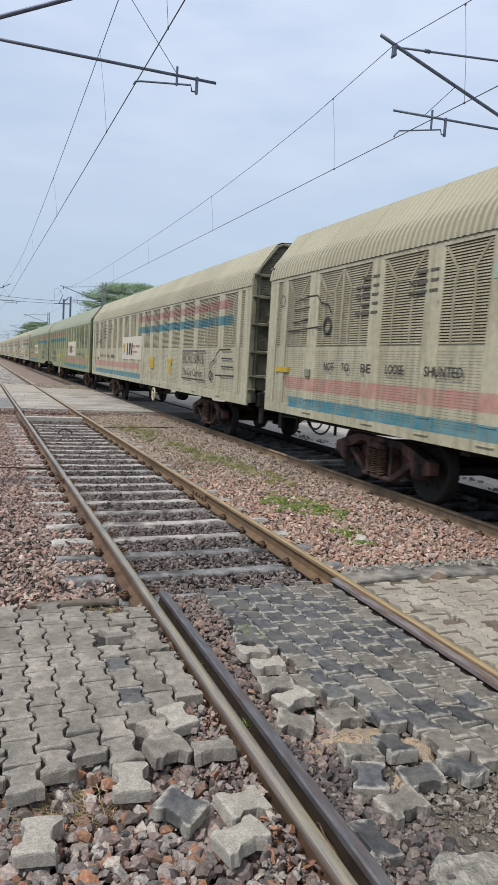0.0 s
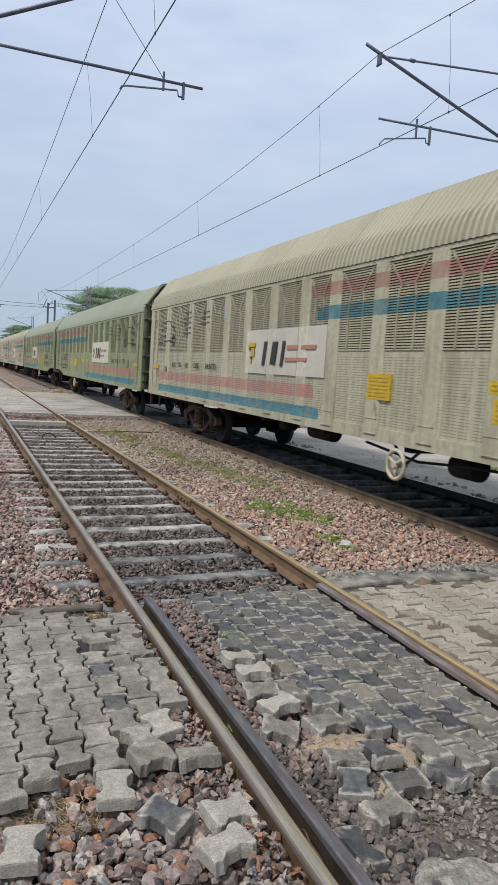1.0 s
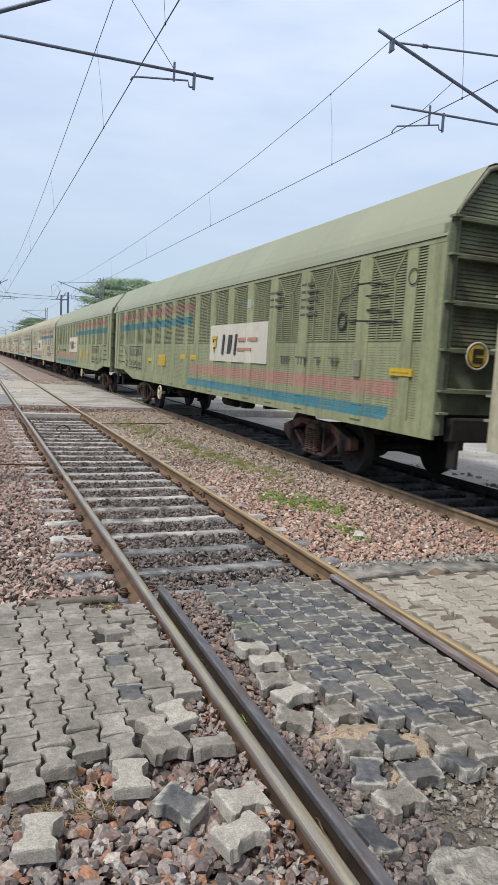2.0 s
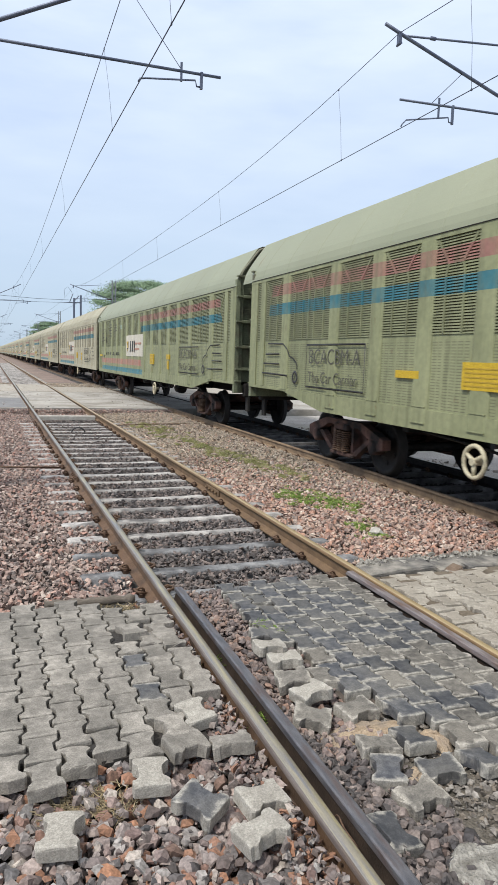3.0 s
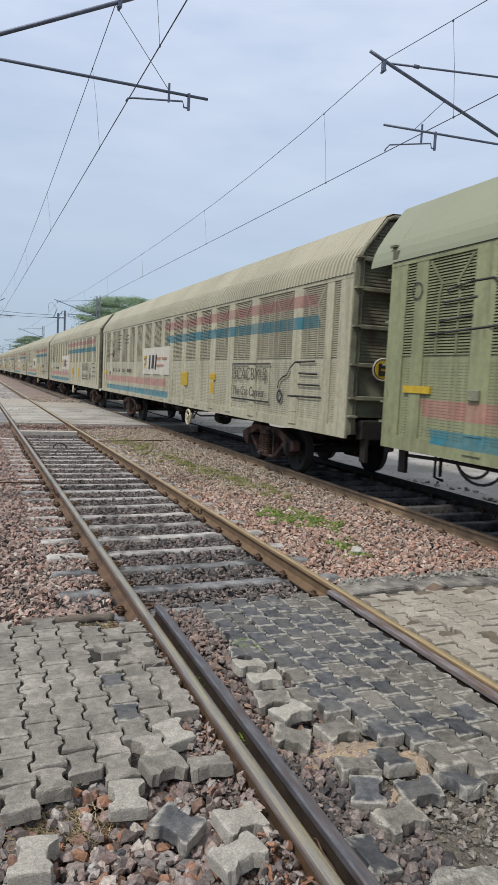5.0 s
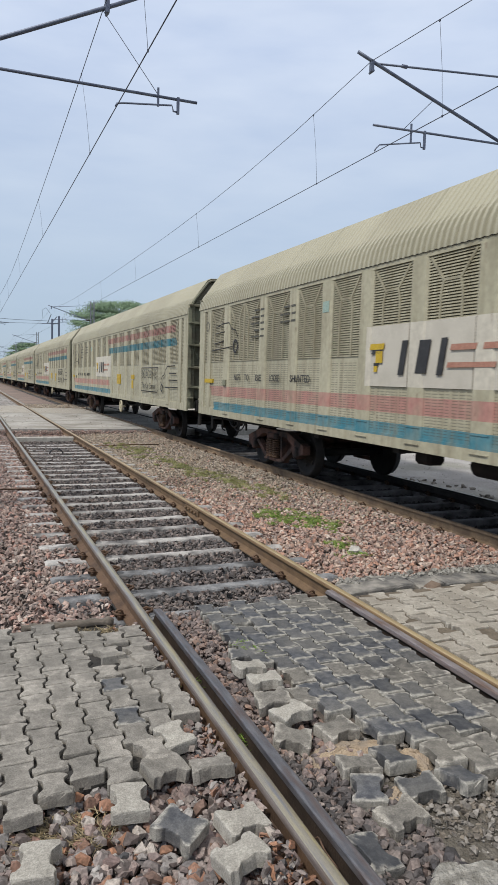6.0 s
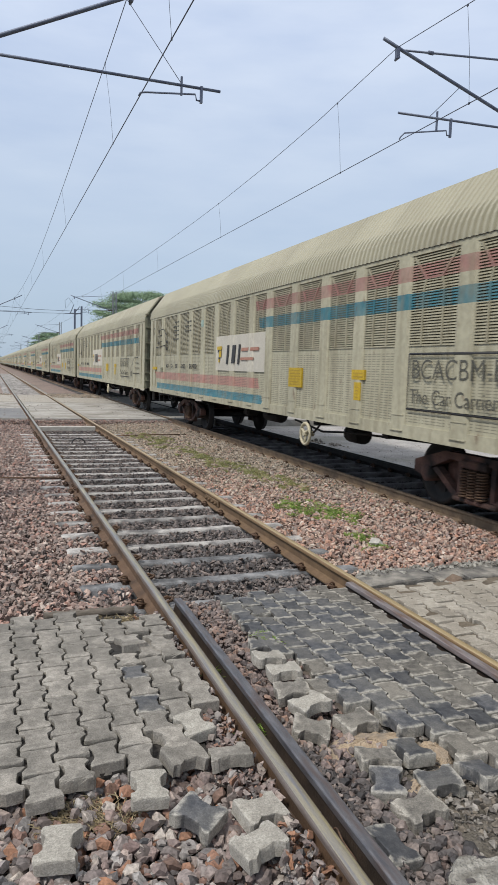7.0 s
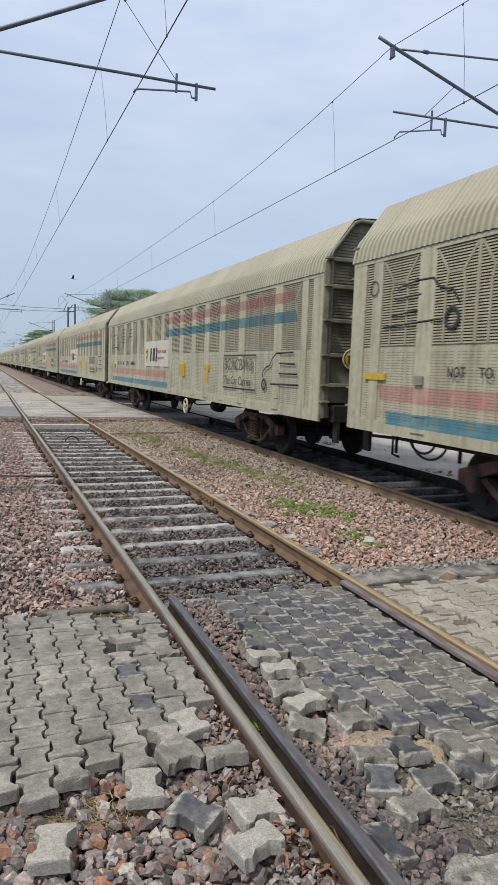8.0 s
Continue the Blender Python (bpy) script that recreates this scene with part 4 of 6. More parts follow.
def sleeper_gap(x, y, cx):
    """True off the tops of the sleepers, but for a few stones that lie on them."""
    d = np.abs(((y - 5.31) / SPACING + 0.5) % 1.0 - 0.5) * SPACING
    return (d > 0.086) | (np.abs(x - cx) > 1.36) | (rng.random(len(x)) < 0.05)


def paved(x, y):
    a = (x < 1.12) & (y > 3.02 + 0.4 * np.clip(x - 0.55, 0, 1)) & (y < 5.0)
    b = (x > 1.86) & (x < 2.95) & (y > 2.98 - 0.6 * (x - 1.9)) & (y < 5.06)
    c = (x > 3.1) & (x < 5.25) & (y < 5.28)
    return a | b | c


def lay_ballast():
    p = field(26000, -0.7, 1.16, 4.95, 23.3, -0.222, 0.048, 0.022, 0.040, lambda x, y: sleeper_gap(x, y, XT1))
    scatter("ballast", "grey-pink crushed stone beside the near track", "ballast", M["ballast_left"], p[0], p[1], rng)
    p = field(26000, 1.30, 2.93, 5.0, 20.6, -0.226, 0.042, 0.022, 0.038, lambda x, y: sleeper_gap(x, y, XT1))
    scatter("ballast", "dark oil-stained crushed stone between the rails", "ballast", M["ballast_dark"], p[0], p[1], rng)
    p = field(2500, 1.30, 2.93, 20.9, 23.4, -0.225, 0.06, 0.022, 0.040)
    scatter("ballast", "brown crushed stone before the level crossing", "ballast", M["ballast_left"], p[0], p[1], rng)

    def between(x, y):
        return ~((x < 3.50) & ~sleeper_gap(x, y, XT1)) & ~((x < 5.5) & (y < 5.25))
    p = field(50000, 3.06, 5.86, 5.0, 23.4, -0.232, 0.05, 0.022, 0.042, between)
    keep = p[0]
    keep[:, 2] += 0.045 * np.clip((keep[:, 0] - 3.4) / 0.8, 0, 1) + 0.03 * np.clip((keep[:, 0] - 5.0) / 0.3, 0, 1) - 0.03 * np.clip((keep[:, 0] - 5.5) / 0.3, 0, 1)
    tan = rng.random(len(keep)) < np.clip((keep[:, 1] - 8.0 + 1.2 * (keep[:, 0] - 4.4)) / 5.5, 0, 0.92)
    scatter("ballast", "pink granite crushed stone between the two tracks", "ballast", M["ballast"], keep[~tan], p[1][~tan], rng)
    scatter("ballast", "dusty tan crushed stone between the two tracks", "ballast", M["ballast_tan"], keep[tan], p[1][tan], rng)
    # these stones carry soot and the shade of the train in one near-black
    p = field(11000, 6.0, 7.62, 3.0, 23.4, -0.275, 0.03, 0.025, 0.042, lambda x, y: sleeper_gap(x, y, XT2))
    scatter("ballast", "grimy crushed stone darkened for the shade under the train", "ballast", M["grime_shade_stone"], p[0], p[1], rng)
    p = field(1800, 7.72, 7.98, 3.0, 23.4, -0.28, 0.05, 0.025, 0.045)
    scatter("ballast", "grimy crushed stone beyond the train, darkened for its shade", "ballast", M["grime_shade_stone"], p[0], p[1], rng)
    p = field(2200, 8.0, 14.0, 5.0, 23.4, -0.270, 0.012, 0.012, 0.03)
    scatter("gravel", "grey gravel of the yard beyond the train", "gravel", M["yard"], p[0], p[1], rng, 9)
    e = field(2600, -0.8, 5.85, 22.75, 23.42, -0.16, 0.09, 0.022, 0.042)
    scatter("ballast", "loose stone heaped against the level crossing", "ballast", M["ballast_left"], e[0], e[1], rng)
    p = field(700, 7.98, 9.3, 6.0, 23.2, -0.265, 0.03, 0.02, 0.085, lambda x, y: np.sin(y * 2.1 + x * 3) + np.sin(y * 0.8) > 0.5)
    scatter("rubble", "grey lumps of rubble beyond the train", "rubble", M["grit"], p[0], p[1], rng, 10)


def lay_rubble():
    def off_blocks(x, y):
        ok = np.ones(len(x), bool)
        for b in LOOSE_BY_RAIL + LOOSE_IN_TRACK:
            a = radians(b[5])
            u, v = (x - b[0]) * math.cos(a) + (y - b[1]) * math.sin(a), (y - b[1]) * math.cos(a) - (x - b[0]) * math.sin(a)
            ok &= (np.abs(u) > 0.085) | (np.abs(v) > 0.105)
        return ok

    def under(p):
        """Lets stones lie under the loose blocks instead of through them."""
        hid = ~off_blocks(p[0][:, 0], p[0][:, 1])
        p[0][hid, 2] = np.minimum(p[0][hid, 2], -0.118 - 0.6 * p[1][hid])
        return p

    def free(x, y):
        return ~paved(x, y) & (np.abs(x - (XT1 - HALF + 0.118)) > 0.045)
    a = field(9800, -1.2, 1.16, 1.1, 3.6, -0.190, 0.066, 0.015, 0.046, free)
    b = field(2600, 1.37, 1.80, 1.0, 2.75, -0.155, 0.075, 0.014, 0.038, free)
    b2 = field(2900, 1.37, 1.84, 2.65, 5.1, -0.150, 0.075, 0.014, 0.034, free)
    c = field(2200, 0.92, 1.165, 2.8, 4.95, -0.145, 0.05, 0.014, 0.032)
    g = field(1900, 1.02, 1.192, 1.1, 4.9, -0.125, 0.075, 0.012, 0.030, lambda x, y: (y < 3.2) | (x > 1.155), False)
    for p in (a, b, b2, c, g):
        under(p)
    scatter("rubble", "mixed grey, pink and brick-red crushed stone at the broken paving", "rubble", M["rubble"], np.concatenate([a[0], c[0]]), np.concatenate([a[1], c[1]]), rng, 11)
    scatter("rubble", "mauve-brown crushed stone between check rail and paving", "rubble", M["rubble_mauve"], b2[0], b2[1], rng, 11)
    scatter("rubble", "dark crushed stone beside the check rail", "rubble", M["ballast_dark"], b[0], b[1], rng, 11)
    h = field(260, 1.270, 1.315, 0.9, 5.0, -0.115, 0.03, 0.006, 0.014, rails=False)
    scatter("rubble", "stones packed against the near rail", "rubble", M["rubble"], np.concatenate([g[0], h[0]]), np.concatenate([g[1], h[1]]), rng, 9)
    k = field(1500, -0.8, 9.0, 23.4, 41.0, -0.032, 0.01, 0.012, 0.03, lambda x, y: (np.minimum(np.abs(x - 1.2), np.abs(x - 5.8)) < 0.5) | (rng.random(len(x)) < 0.3))
    scatter("grit", "stray gravel on the level crossing", "grit", M["rubble"], k[0], k[1], rng, 9)
    k = field(2600, 3.1, 6.4, 37.6, 41.6, -0.04, 0.05, 0.02, 0.07, lambda x, y: (y > 40.0) | (rng.random(len(x)) < 0.4), rails=False)
    scatter("debris", "tan rubble swept to the far edge of the level crossing", "rubble", M["ballast_tan"], k[0], k[1], rng, 9)
    k = field(500, -2.4, 1.1, 39.6, 41.4, -0.04, 0.03, 0.02, 0.06, rails=False)
    scatter("debris", "tan rubble beside the near track at the crossing", "rubble", M["ballast_tan"], k[0], k[1], rng, 9)
    k = field(420, 3.15, 5.6, 5.24, 5.42, -0.075, 0.035, 0.012, 0.045, rails=False)
    scatter("rubble", "pale concrete chips along the cracked edging", "rubble", M["pale_concrete"], k[0], k[1], rng, 10)
    n = field(800, 1.375, 1.46, 1.1, 2.9, -0.10, 0.055, 0.012, 0.028, rails=False)
    scatter("rubble", "dark stones packed against the check rail", "rubble", M["ballast_dark"], n[0], n[1], rng, 9)
    m = field(900, 2.735, 2.835, 1.6, 5.0, -0.085, 0.03, 0.004, 0.014, rails=False)
    scatter("grit", "grit and dirt packed along the check rail", "grit", M["grit"], m[0], m[1], rng, 9)
    d = field(8200, 1.70, 2.80, 1.0, 3.00, -0.135, 0.030, 0.003, 0.024, lambda x, y: free(x, y) & ((rng.random(len(x)) < 0.35) | (np.sin(x * 9 + 2) + np.cos(y * 11) > 0.2)))
    scatter("grit", "grey grit and broken concrete beside the paving", "grit", M["grit"], d[0], d[1], rng, 9)


lay_ballast()
lay_rubble()


# ---------------------------------------------------------------- the train
PITCH, SPEED, GAP0 = 21.7, 13.885, 12.75      # wagon pitch, metres a second, place of the first gap at the start
S0, S1, XS = 0.50, 21.20, 1.605               # body ends and half width, in the wagon's own lengths from its near coupling
POSTS = [2.33, 4.28, 5.59, 6.77, 7.92, 9.13, 10.36]
POSTS = POSTS + [PITCH - p for p in POSTS[::-1]]
ZB, ZM, ZT, ZG = 1.12, 2.16, 3.33, 3.39       # panel bottom, split, top; gutter


def paint(name, c1, c2, grime, flip, holes=False, sooty=0.0):
    """Weathered wagon paint with the operator's faded pink and blue bands; holes: rows of small punched slots; sooty: share of dull dirt caught on the louvres."""
    m = bpy.data.materials.new(name)
    m.use_nodes = True
    nt = m.node_tree
    N, L = nt.nodes.new, nt.links.new
    b = nt.nodes["Principled BSDF"]
    tc, sep = N("ShaderNodeTexCoord"), N("ShaderNodeSeparateXYZ")
    L(tc.outputs["Object"], sep.inputs[0])

    def op(kind, a, c=None, d=None):
        n = N("ShaderNodeMath"); n.operation = kind
        for i, v in enumerate((a, c, d)):
            if v is None:
                continue
            if isinstance(v, (int, float)):
                n.inputs[i].default_value = v
            else:
                L(v, n.inputs[i])
        return n.outputs[0]

    def noise_of(scale, stretch=(1, 1, 1), detail=6):
        mp = N("ShaderNodeMapping"); mp.inputs["Scale"].default_value = stretch
        n = N("ShaderNodeTexNoise"); n.inputs["Scale"].default_value, n.inputs["Detail"].default_value = scale, detail
        oi = N("ShaderNodeObjectInfo"); cb = N("ShaderNodeCombineXYZ"); L(oi.outputs["Random"], cb.inputs[0])
        vm = N("ShaderNodeVectorMath"); vm.operation = "MULTIPLY_ADD"; L(cb.outputs[0], vm.inputs[0]); vm.inputs[1].default_value = (0, 0, 0)
        L(tc.outputs["Object"], vm.inputs[2]); L(vm.outputs[0], mp.inputs[0]); L(mp.outputs[0], n.inputs["Vector"])
        return n.outputs["Fac"]

    def mixed(f, a, c, mode="MIX"):
        x = N("ShaderNodeMix"); x.data_type, x.blend_type = "RGBA", mode
        for key, v in (("Factor", f), ("A", a), ("B", c)):
            if isinstance(v, tuple):
                x.inputs[key].default_value = (*v, 1)
            elif isinstance(v, float):
                x.inputs[key].default_value = v
            else:
                L(v, x.inputs[key])
        return x.outputs["Result"]

    def between(v, lo, hi):
        return op("MULTIPLY", op("GREATER_THAN", v, lo), op("LESS_THAN", v, hi))

    def span(v, lo, hi, t0=0.0, t1=1.0):
        r = N("ShaderNodeMapRange"); L(v, r.inputs["Value"])
        r.inputs["From Min"].default_value, r.inputs["From Max"].default_value, r.inputs["To Min"].default_value, r.inputs["To Max"].default_value = lo, hi, t0, t1
        return r.outputs[0]

    s, z = sep.outputs["Y"], sep.outputs["Z"]
    if flip:
        s = op("SUBTRACT", PITCH, s)
    side = op("GREATER_THAN", op("ABSOLUTE", sep.outputs["X"]), 1.54)
    base = mixed(span(noise_of(1.1), 0.35, 0.65), c1, c2)
    if sooty:
        base = mixed(op("MULTIPLY", span(noise_of(2.4, (0.3, 1.6, 0.5), 8), 0.25, 0.65, 0.45, 1.0), sooty), base, grime)
    wear = span(noise_of(3.0, (1, 1, 1), 9), 0.42, 0.62)                 # where the bands have worn away
    slant = op("SUBTRACT", s, op("MULTIPLY", z, 0.35))
    for lo, hi, a, e, colour, amount in ((3.005, 3.205, 0.55, 10.05, (0.275, 0.10, 0.098), 0.78), (2.64, 2.85, 0.55, 9.95, (0.016, 0.135, 0.18), 0.95),
                                         (1.40, 1.62, 10.35, 19.85, (0.39, 0.15, 0.14), 0.78), (1.085, 1.265, 10.25, 19.75, (0.02, 0.17, 0.23), 0.94)):
        f = op("MULTIPLY", op("MULTIPLY", between(z, lo, hi), between(slant, a, e)), side)
        f = op("MULTIPLY", f, op("SUBTRACT", amount, op("MULTIPLY", wear, 0.22)))
        base = mixed(f, base, colour)
    streak = op("MULTIPLY", span(noise_of(2.2, (0.2, 4, 0.35), 8), 0.46, 0.75), op("LESS_THAN", z, 3.6))           # rain streaks of grime
    base = mixed(op("MULTIPLY", streak, 0.6), base, grime)
    f = op("MULTIPLY", op("MULTIPLY", between(z, 1.745, 2.56), between(s, 12.52, 15.93) if flip else between(s, 10.5, 13.72)), side)
    base = mixed(op("MULTIPLY", f, 0.95), base, (0.51, 0.478, 0.405))
    dust = span(noise_of(14.0), 0.3, 0.7, 0.86, 1.1)
    base = mixed(1.0, base, dust, "MULTIPLY")
    rust = span(noise_of(5.0, (1.5, 1.5, 0.8), 10), 0.66, 0.74)
    base = mixed(op("MULTIPLY", rust, 0.6), base, (0.13, 0.065, 0.035))
    bump_src = noise_of(30.0)
    if holes:
        # long slots in even rows, with plain strips between
        u = op("FRACT", op("DIVIDE", sep.outputs["Y"], 0.125))
        v = op("FRACT", op("DIVIDE", z, 0.036))
        strip = op("FRACT", op("DIVIDE", op("ADD", sep.outputs["Y"], 0.21), 0.525))
        slot = op("MULTIPLY", op("MULTIPLY", between(u, 0.07, 0.90), between(v, 0.30, 0.64)), op("MULTIPLY", between(z, 1.15, 2.10), op("GREATER_THAN", strip, 0.10)))
        base = mixed(op("MULTIPLY", slot, 0.52), base, (0.06, 0.058, 0.044))
    L(base, b.inputs["Base Color"])
    b.inputs["Roughness"].default_value = 0.62
    bp = N("ShaderNodeBump"); bp.inputs["Strength"].default_value, bp.inputs["Distance"].default_value = 0.15, 0.01
    L(bump_src, bp.inputs["Height"]); L(bp.outputs[0], b.inputs["Normal"])
    return m


CREAM = ((0.36, 0.338, 0.243), (0.405, 0.382, 0.28), (0.185, 0.16, 0.10))
GREEN = ((0.212, 0.228, 0.122), (0.255, 0.27, 0.15), (0.10, 0.104, 0.054))
PAINT = {}
for key, cols, flip in (("cream", CREAM, False), ("green", GREEN, False), ("green_turned", GREEN, True)):
    PAINT[key] = (paint(key + "_wagon_paint", *cols, flip), paint(key + "_perforated_paint", *cols, flip, True), paint(key + "_louvre_paint", *cols, flip, False, 0.55))


def wagon_panel(bm_l, bm_p, a, e, split=False):
    """One bay: louvres above, a punched plate below, between posts at a and e, on the side x < 0."""
    box(bm_p, -XS + 0.022, -XS + 0.040, a, e, ZB, ZM)
    box(bm_l, -XS + 0.034, -XS + 0.044, a, e, ZM, ZT, 0, 1)
    n = 33
    h = (ZT - ZM) / n
    for i in range(n):
        z = ZM + i * h
        vs = [bm_l.verts.new(p) for p in ((-XS + 0.008, a, z + h * 0.10), (-XS + 0.008, e, z + h * 0.10), (-XS + 0.014, e, z + h * 0.65), (-XS + 0.014, a, z + h * 0.65),
                                          (-XS + 0.030, a, z + h * 0.85), (-XS + 0.030, e, z + h * 0.85))]
        bm_l.faces.new((vs[0], vs[3], vs[2], vs[1])), bm_l.faces.new((vs[3], vs[4], vs[5], vs[2]))
    # stiffening straps over the louvres
    w, c = e - a, (a + e) / 2
    if w > 0.4:
        def strap(p, q, t=0.016):
            (y0, z0), (y1, z1) = p, q
            d = Vector((0, y1 - y0, z1 - z0)).normalized()
            k = Vector((0, -d.z, d.y)) * t
            o = [bm_l.verts.new((-XS + x, yy + sg * k.y, zz + sg * k.z)) for x in (0.004, 0.03) for yy, zz, sg in ((y0, z0, 1), (y0, z0, -1), (y1, z1, -1), (y1, z1, 1))]
            bm_l.faces.new(o[:4])
            for i in range(4):
                bm_l.faces.new((o[i], o[i + 4], o[(i + 1) % 4 + 4], o[(i + 1) % 4]))
        for cc, ww in (((a + w * 0.25, w / 2), (a + w * 0.75, w / 2)) if split else ((c, w),)):
            zc = 3.02
            strap((cc - ww * 0.46, ZT - 0.02), (cc - ww * 0.17, zc)), strap((cc + ww * 0.46, ZT - 0.02), (cc + ww * 0.17, zc))
            strap((cc - ww * 0.17, zc), (cc + ww * 0.17, zc))
            strap((cc - ww * 0.17, zc), (cc - ww * 0.22, 2.86)), strap((cc + ww * 0.17, zc), (cc + ww * 0.22, 2.86))
            strap((cc - ww * 0.22, 2.86), (cc - ww * 0.22, ZM + 0.02)), strap((cc + ww * 0.22, 2.86), (cc + ww * 0.22, ZM + 0.02))
        if split:
            box(bm_l, -XS + 0.004, -XS + 0.03, c - 0.025, c + 0.025, ZM, ZT)


def roof_mesh(ribbed, stepped):
    """Roof of bent sheet; ribbed: corrugated across its length."""
    prof = [(-1.600, 3.385), (-1.588, 3.47), (-1.558, 3.58), (-1.505, 3.69), (-1.43, 3.81), (-1.32, 3.97), (-1.10, 4.268), (-1.00, 4.315), (-0.5, 4.35), (0.0, 4.36)]
    prof = prof + [(-x, z) for x, z in prof[-2::-1]]
    ys, seams = [], []
    if ribbed:
        s = S0 + 0.01
        while s < S1 - 0.02:
            lap = 1.14 if round((s - S0) / 0.1185) % 11 == 4 else 1
            if lap > 1:
                seams.append(len(ys))
            for d, k in ((0.0, 0), (0.050, 0), (0.060, lap), (0.108, lap)):
                ys.append((s + d, k))
            s += 0.1185
        ys.append((S1 - 0.01, 0))
    else:
        s = S0 + 0.01
        while s < S1 - 0.5:
            ys += [(s, 0), (s + 0.012, 0.2), (s + 0.024, 0), (s + 1.17, 0)]
            s += 1.18
        ys.append((S1 - 0.01, 0))
    bm = bmesh.new()
    rings = []
    for y, k in ys:
        ring = []
        for i, (x, z) in enumerate(prof):
            o = (0.030 if abs(x) > 1.45 else 0.017) * k if ribbed else 0.02 * k
            nx = -0.9 if x < -1.5 else (0.9 if x > 1.5 else x * 0.4)
            nz = 0.1 if abs(x) > 1.57 else 0.8
            ring.append(bm.verts.new((x + nx * o, y, z + nz * o)))
        rings.append(ring)
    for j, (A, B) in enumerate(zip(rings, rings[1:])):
        # low faces get the darker cream that paints in the valleys' shade
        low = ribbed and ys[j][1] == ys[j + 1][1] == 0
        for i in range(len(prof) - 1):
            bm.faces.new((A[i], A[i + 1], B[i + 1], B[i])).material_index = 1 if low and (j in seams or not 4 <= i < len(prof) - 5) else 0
    return tidy(bm)


def build_end(w, near, skin):
    """End wall: plate, horizontal ribs, posts, the arch of the roof frame, and louvres between the ribs."""
    s = S0 + 0.10 if near else S1 - 0.10
    o = -1 if near else 1
    y0, y1 = sorted((s, s + o * 0.09))
    bm = bmesh.new()
    prof = [(-1.50, 1.0), (-1.50, 3.60), (-1.40, 3.80), (-1.07, 4.22), (-0.95, 4.27), (0.95, 4.27), (1.07, 4.22), (1.40, 3.80), (1.50, 3.60), (1.50, 1.0)]
    prism(bm, prof, 1, min(s, s - o * 0.04), max(s, s - o * 0.04))
    wall = part("end_wall", bm, skin, w)
    for z in (1.55, 2.05, 2.62, 3.18, 3.62):
        bm = bmesh.new()
        box(bm, -1.5, 1.5, y0, y1, z - 0.035, z + 0.035, 0.012)
        part("end_rib", bm, skin, wall)
    for x in (-1.53, -0.55, 0.42, 1.40):
        bm = bmesh.new()
        box(bm, x, x + 0.12, y0 + 0.003, y1 - 0.003, 1.0, 3.6, 0.012)
        part("end_post", bm, skin, wall)
    bm = bmesh.new()
    arch = [(-1.54, 3.52), (-1.42, 3.78), (-1.07, 4.235), (-0.95, 4.28), (0.95, 4.28), (1.07, 4.235), (1.42, 3.78), (1.54, 3.52)]
    tube(bm, [(x, s + o * 0.06, z) for x, z in arch], 0.040, 6)
    part("roof_frame", bm, M["end_frame"], wall)
    bm = bmesh.new()
    for a, e in ((-1.41, -0.55), (-0.43, 0.42), (0.54, 1.40)):
        for z0, z1 in ((2.09, 2.58), (2.66, 3.14), (3.22, 3.58), (3.66, 4.12)):
            z = z0 + 0.03
            while z < z1:
                aa, ee = (a, e) if z < 3.6 else (max(a, -1.45 + (z - 3.6) * 0.75), min(e, 1.45 - (z - 3.6) * 0.75))
                bm.faces.new([bm.verts.new(p) for p in ((aa, s + o * 0.012, z), (ee, s + o * 0.012, z), (ee, s + o * 0.006, z + 0.036), (aa, s + o * 0.006, z + 0.036))])
                z += 0.05
    tagged(part("end_louvre", bm, skin, wall), kind="stuff")


def text_mesh(body, size):
    cu = bpy.data.curves.new("lettering", "FONT")
    cu.body, cu.size, cu.extrude, cu.offset = body, size, 0.002, -0.004 if size > 0.3 else -0.002 if size > 0.2 else 0.001
    ob = bpy.data.objects.new("lettering", cu)
    scene.collection.objects.link(ob)
    bpy.context.view_layer.update()
    me = bpy.data.meshes.new_from_object(ob.evaluated_get(bpy.context.evaluated_depsgraph_get()))
    bpy.data.objects.remove(ob)
    return me


def bars_mesh(rects, m_):
    """Flat painted marks on the side: rects of (s0, s1, z0, z1, slant)."""
    bm = bmesh.new()
    for s0, s1, z0, z1, k in rects:
        a = [(s0, z0), (s1, z0), (s1 - k, z1), (s0 - k, z1)]
        prism(bm, a, 0, -XS - 0.018, -XS - 0.012)
    me = bpy.data.meshes.new("marking")
    tidy(bm).to_mesh(me), bm.free()
    me.materials.append(m_)
    return me


def flatten(bm):
    """Lays a round stroke drawn at x = 0 flat on the side as a coat of paint."""
    for v in bm.verts:
        v.co.x = -XS - 0.0145 + v.co.x * 0.2


def stroke_mesh(lines, t, m_):
    bm = bmesh.new()
    for pts in lines:
        tube(bm, [(0, s, z) for s, z in pts], t, 4)
    flatten(bm)
    me = bpy.data.meshes.new("line_drawing")
    bm.to_mesh(me), bm.free()
    me.materials.append(m_)
    return me


WHEEL_R = 0.45


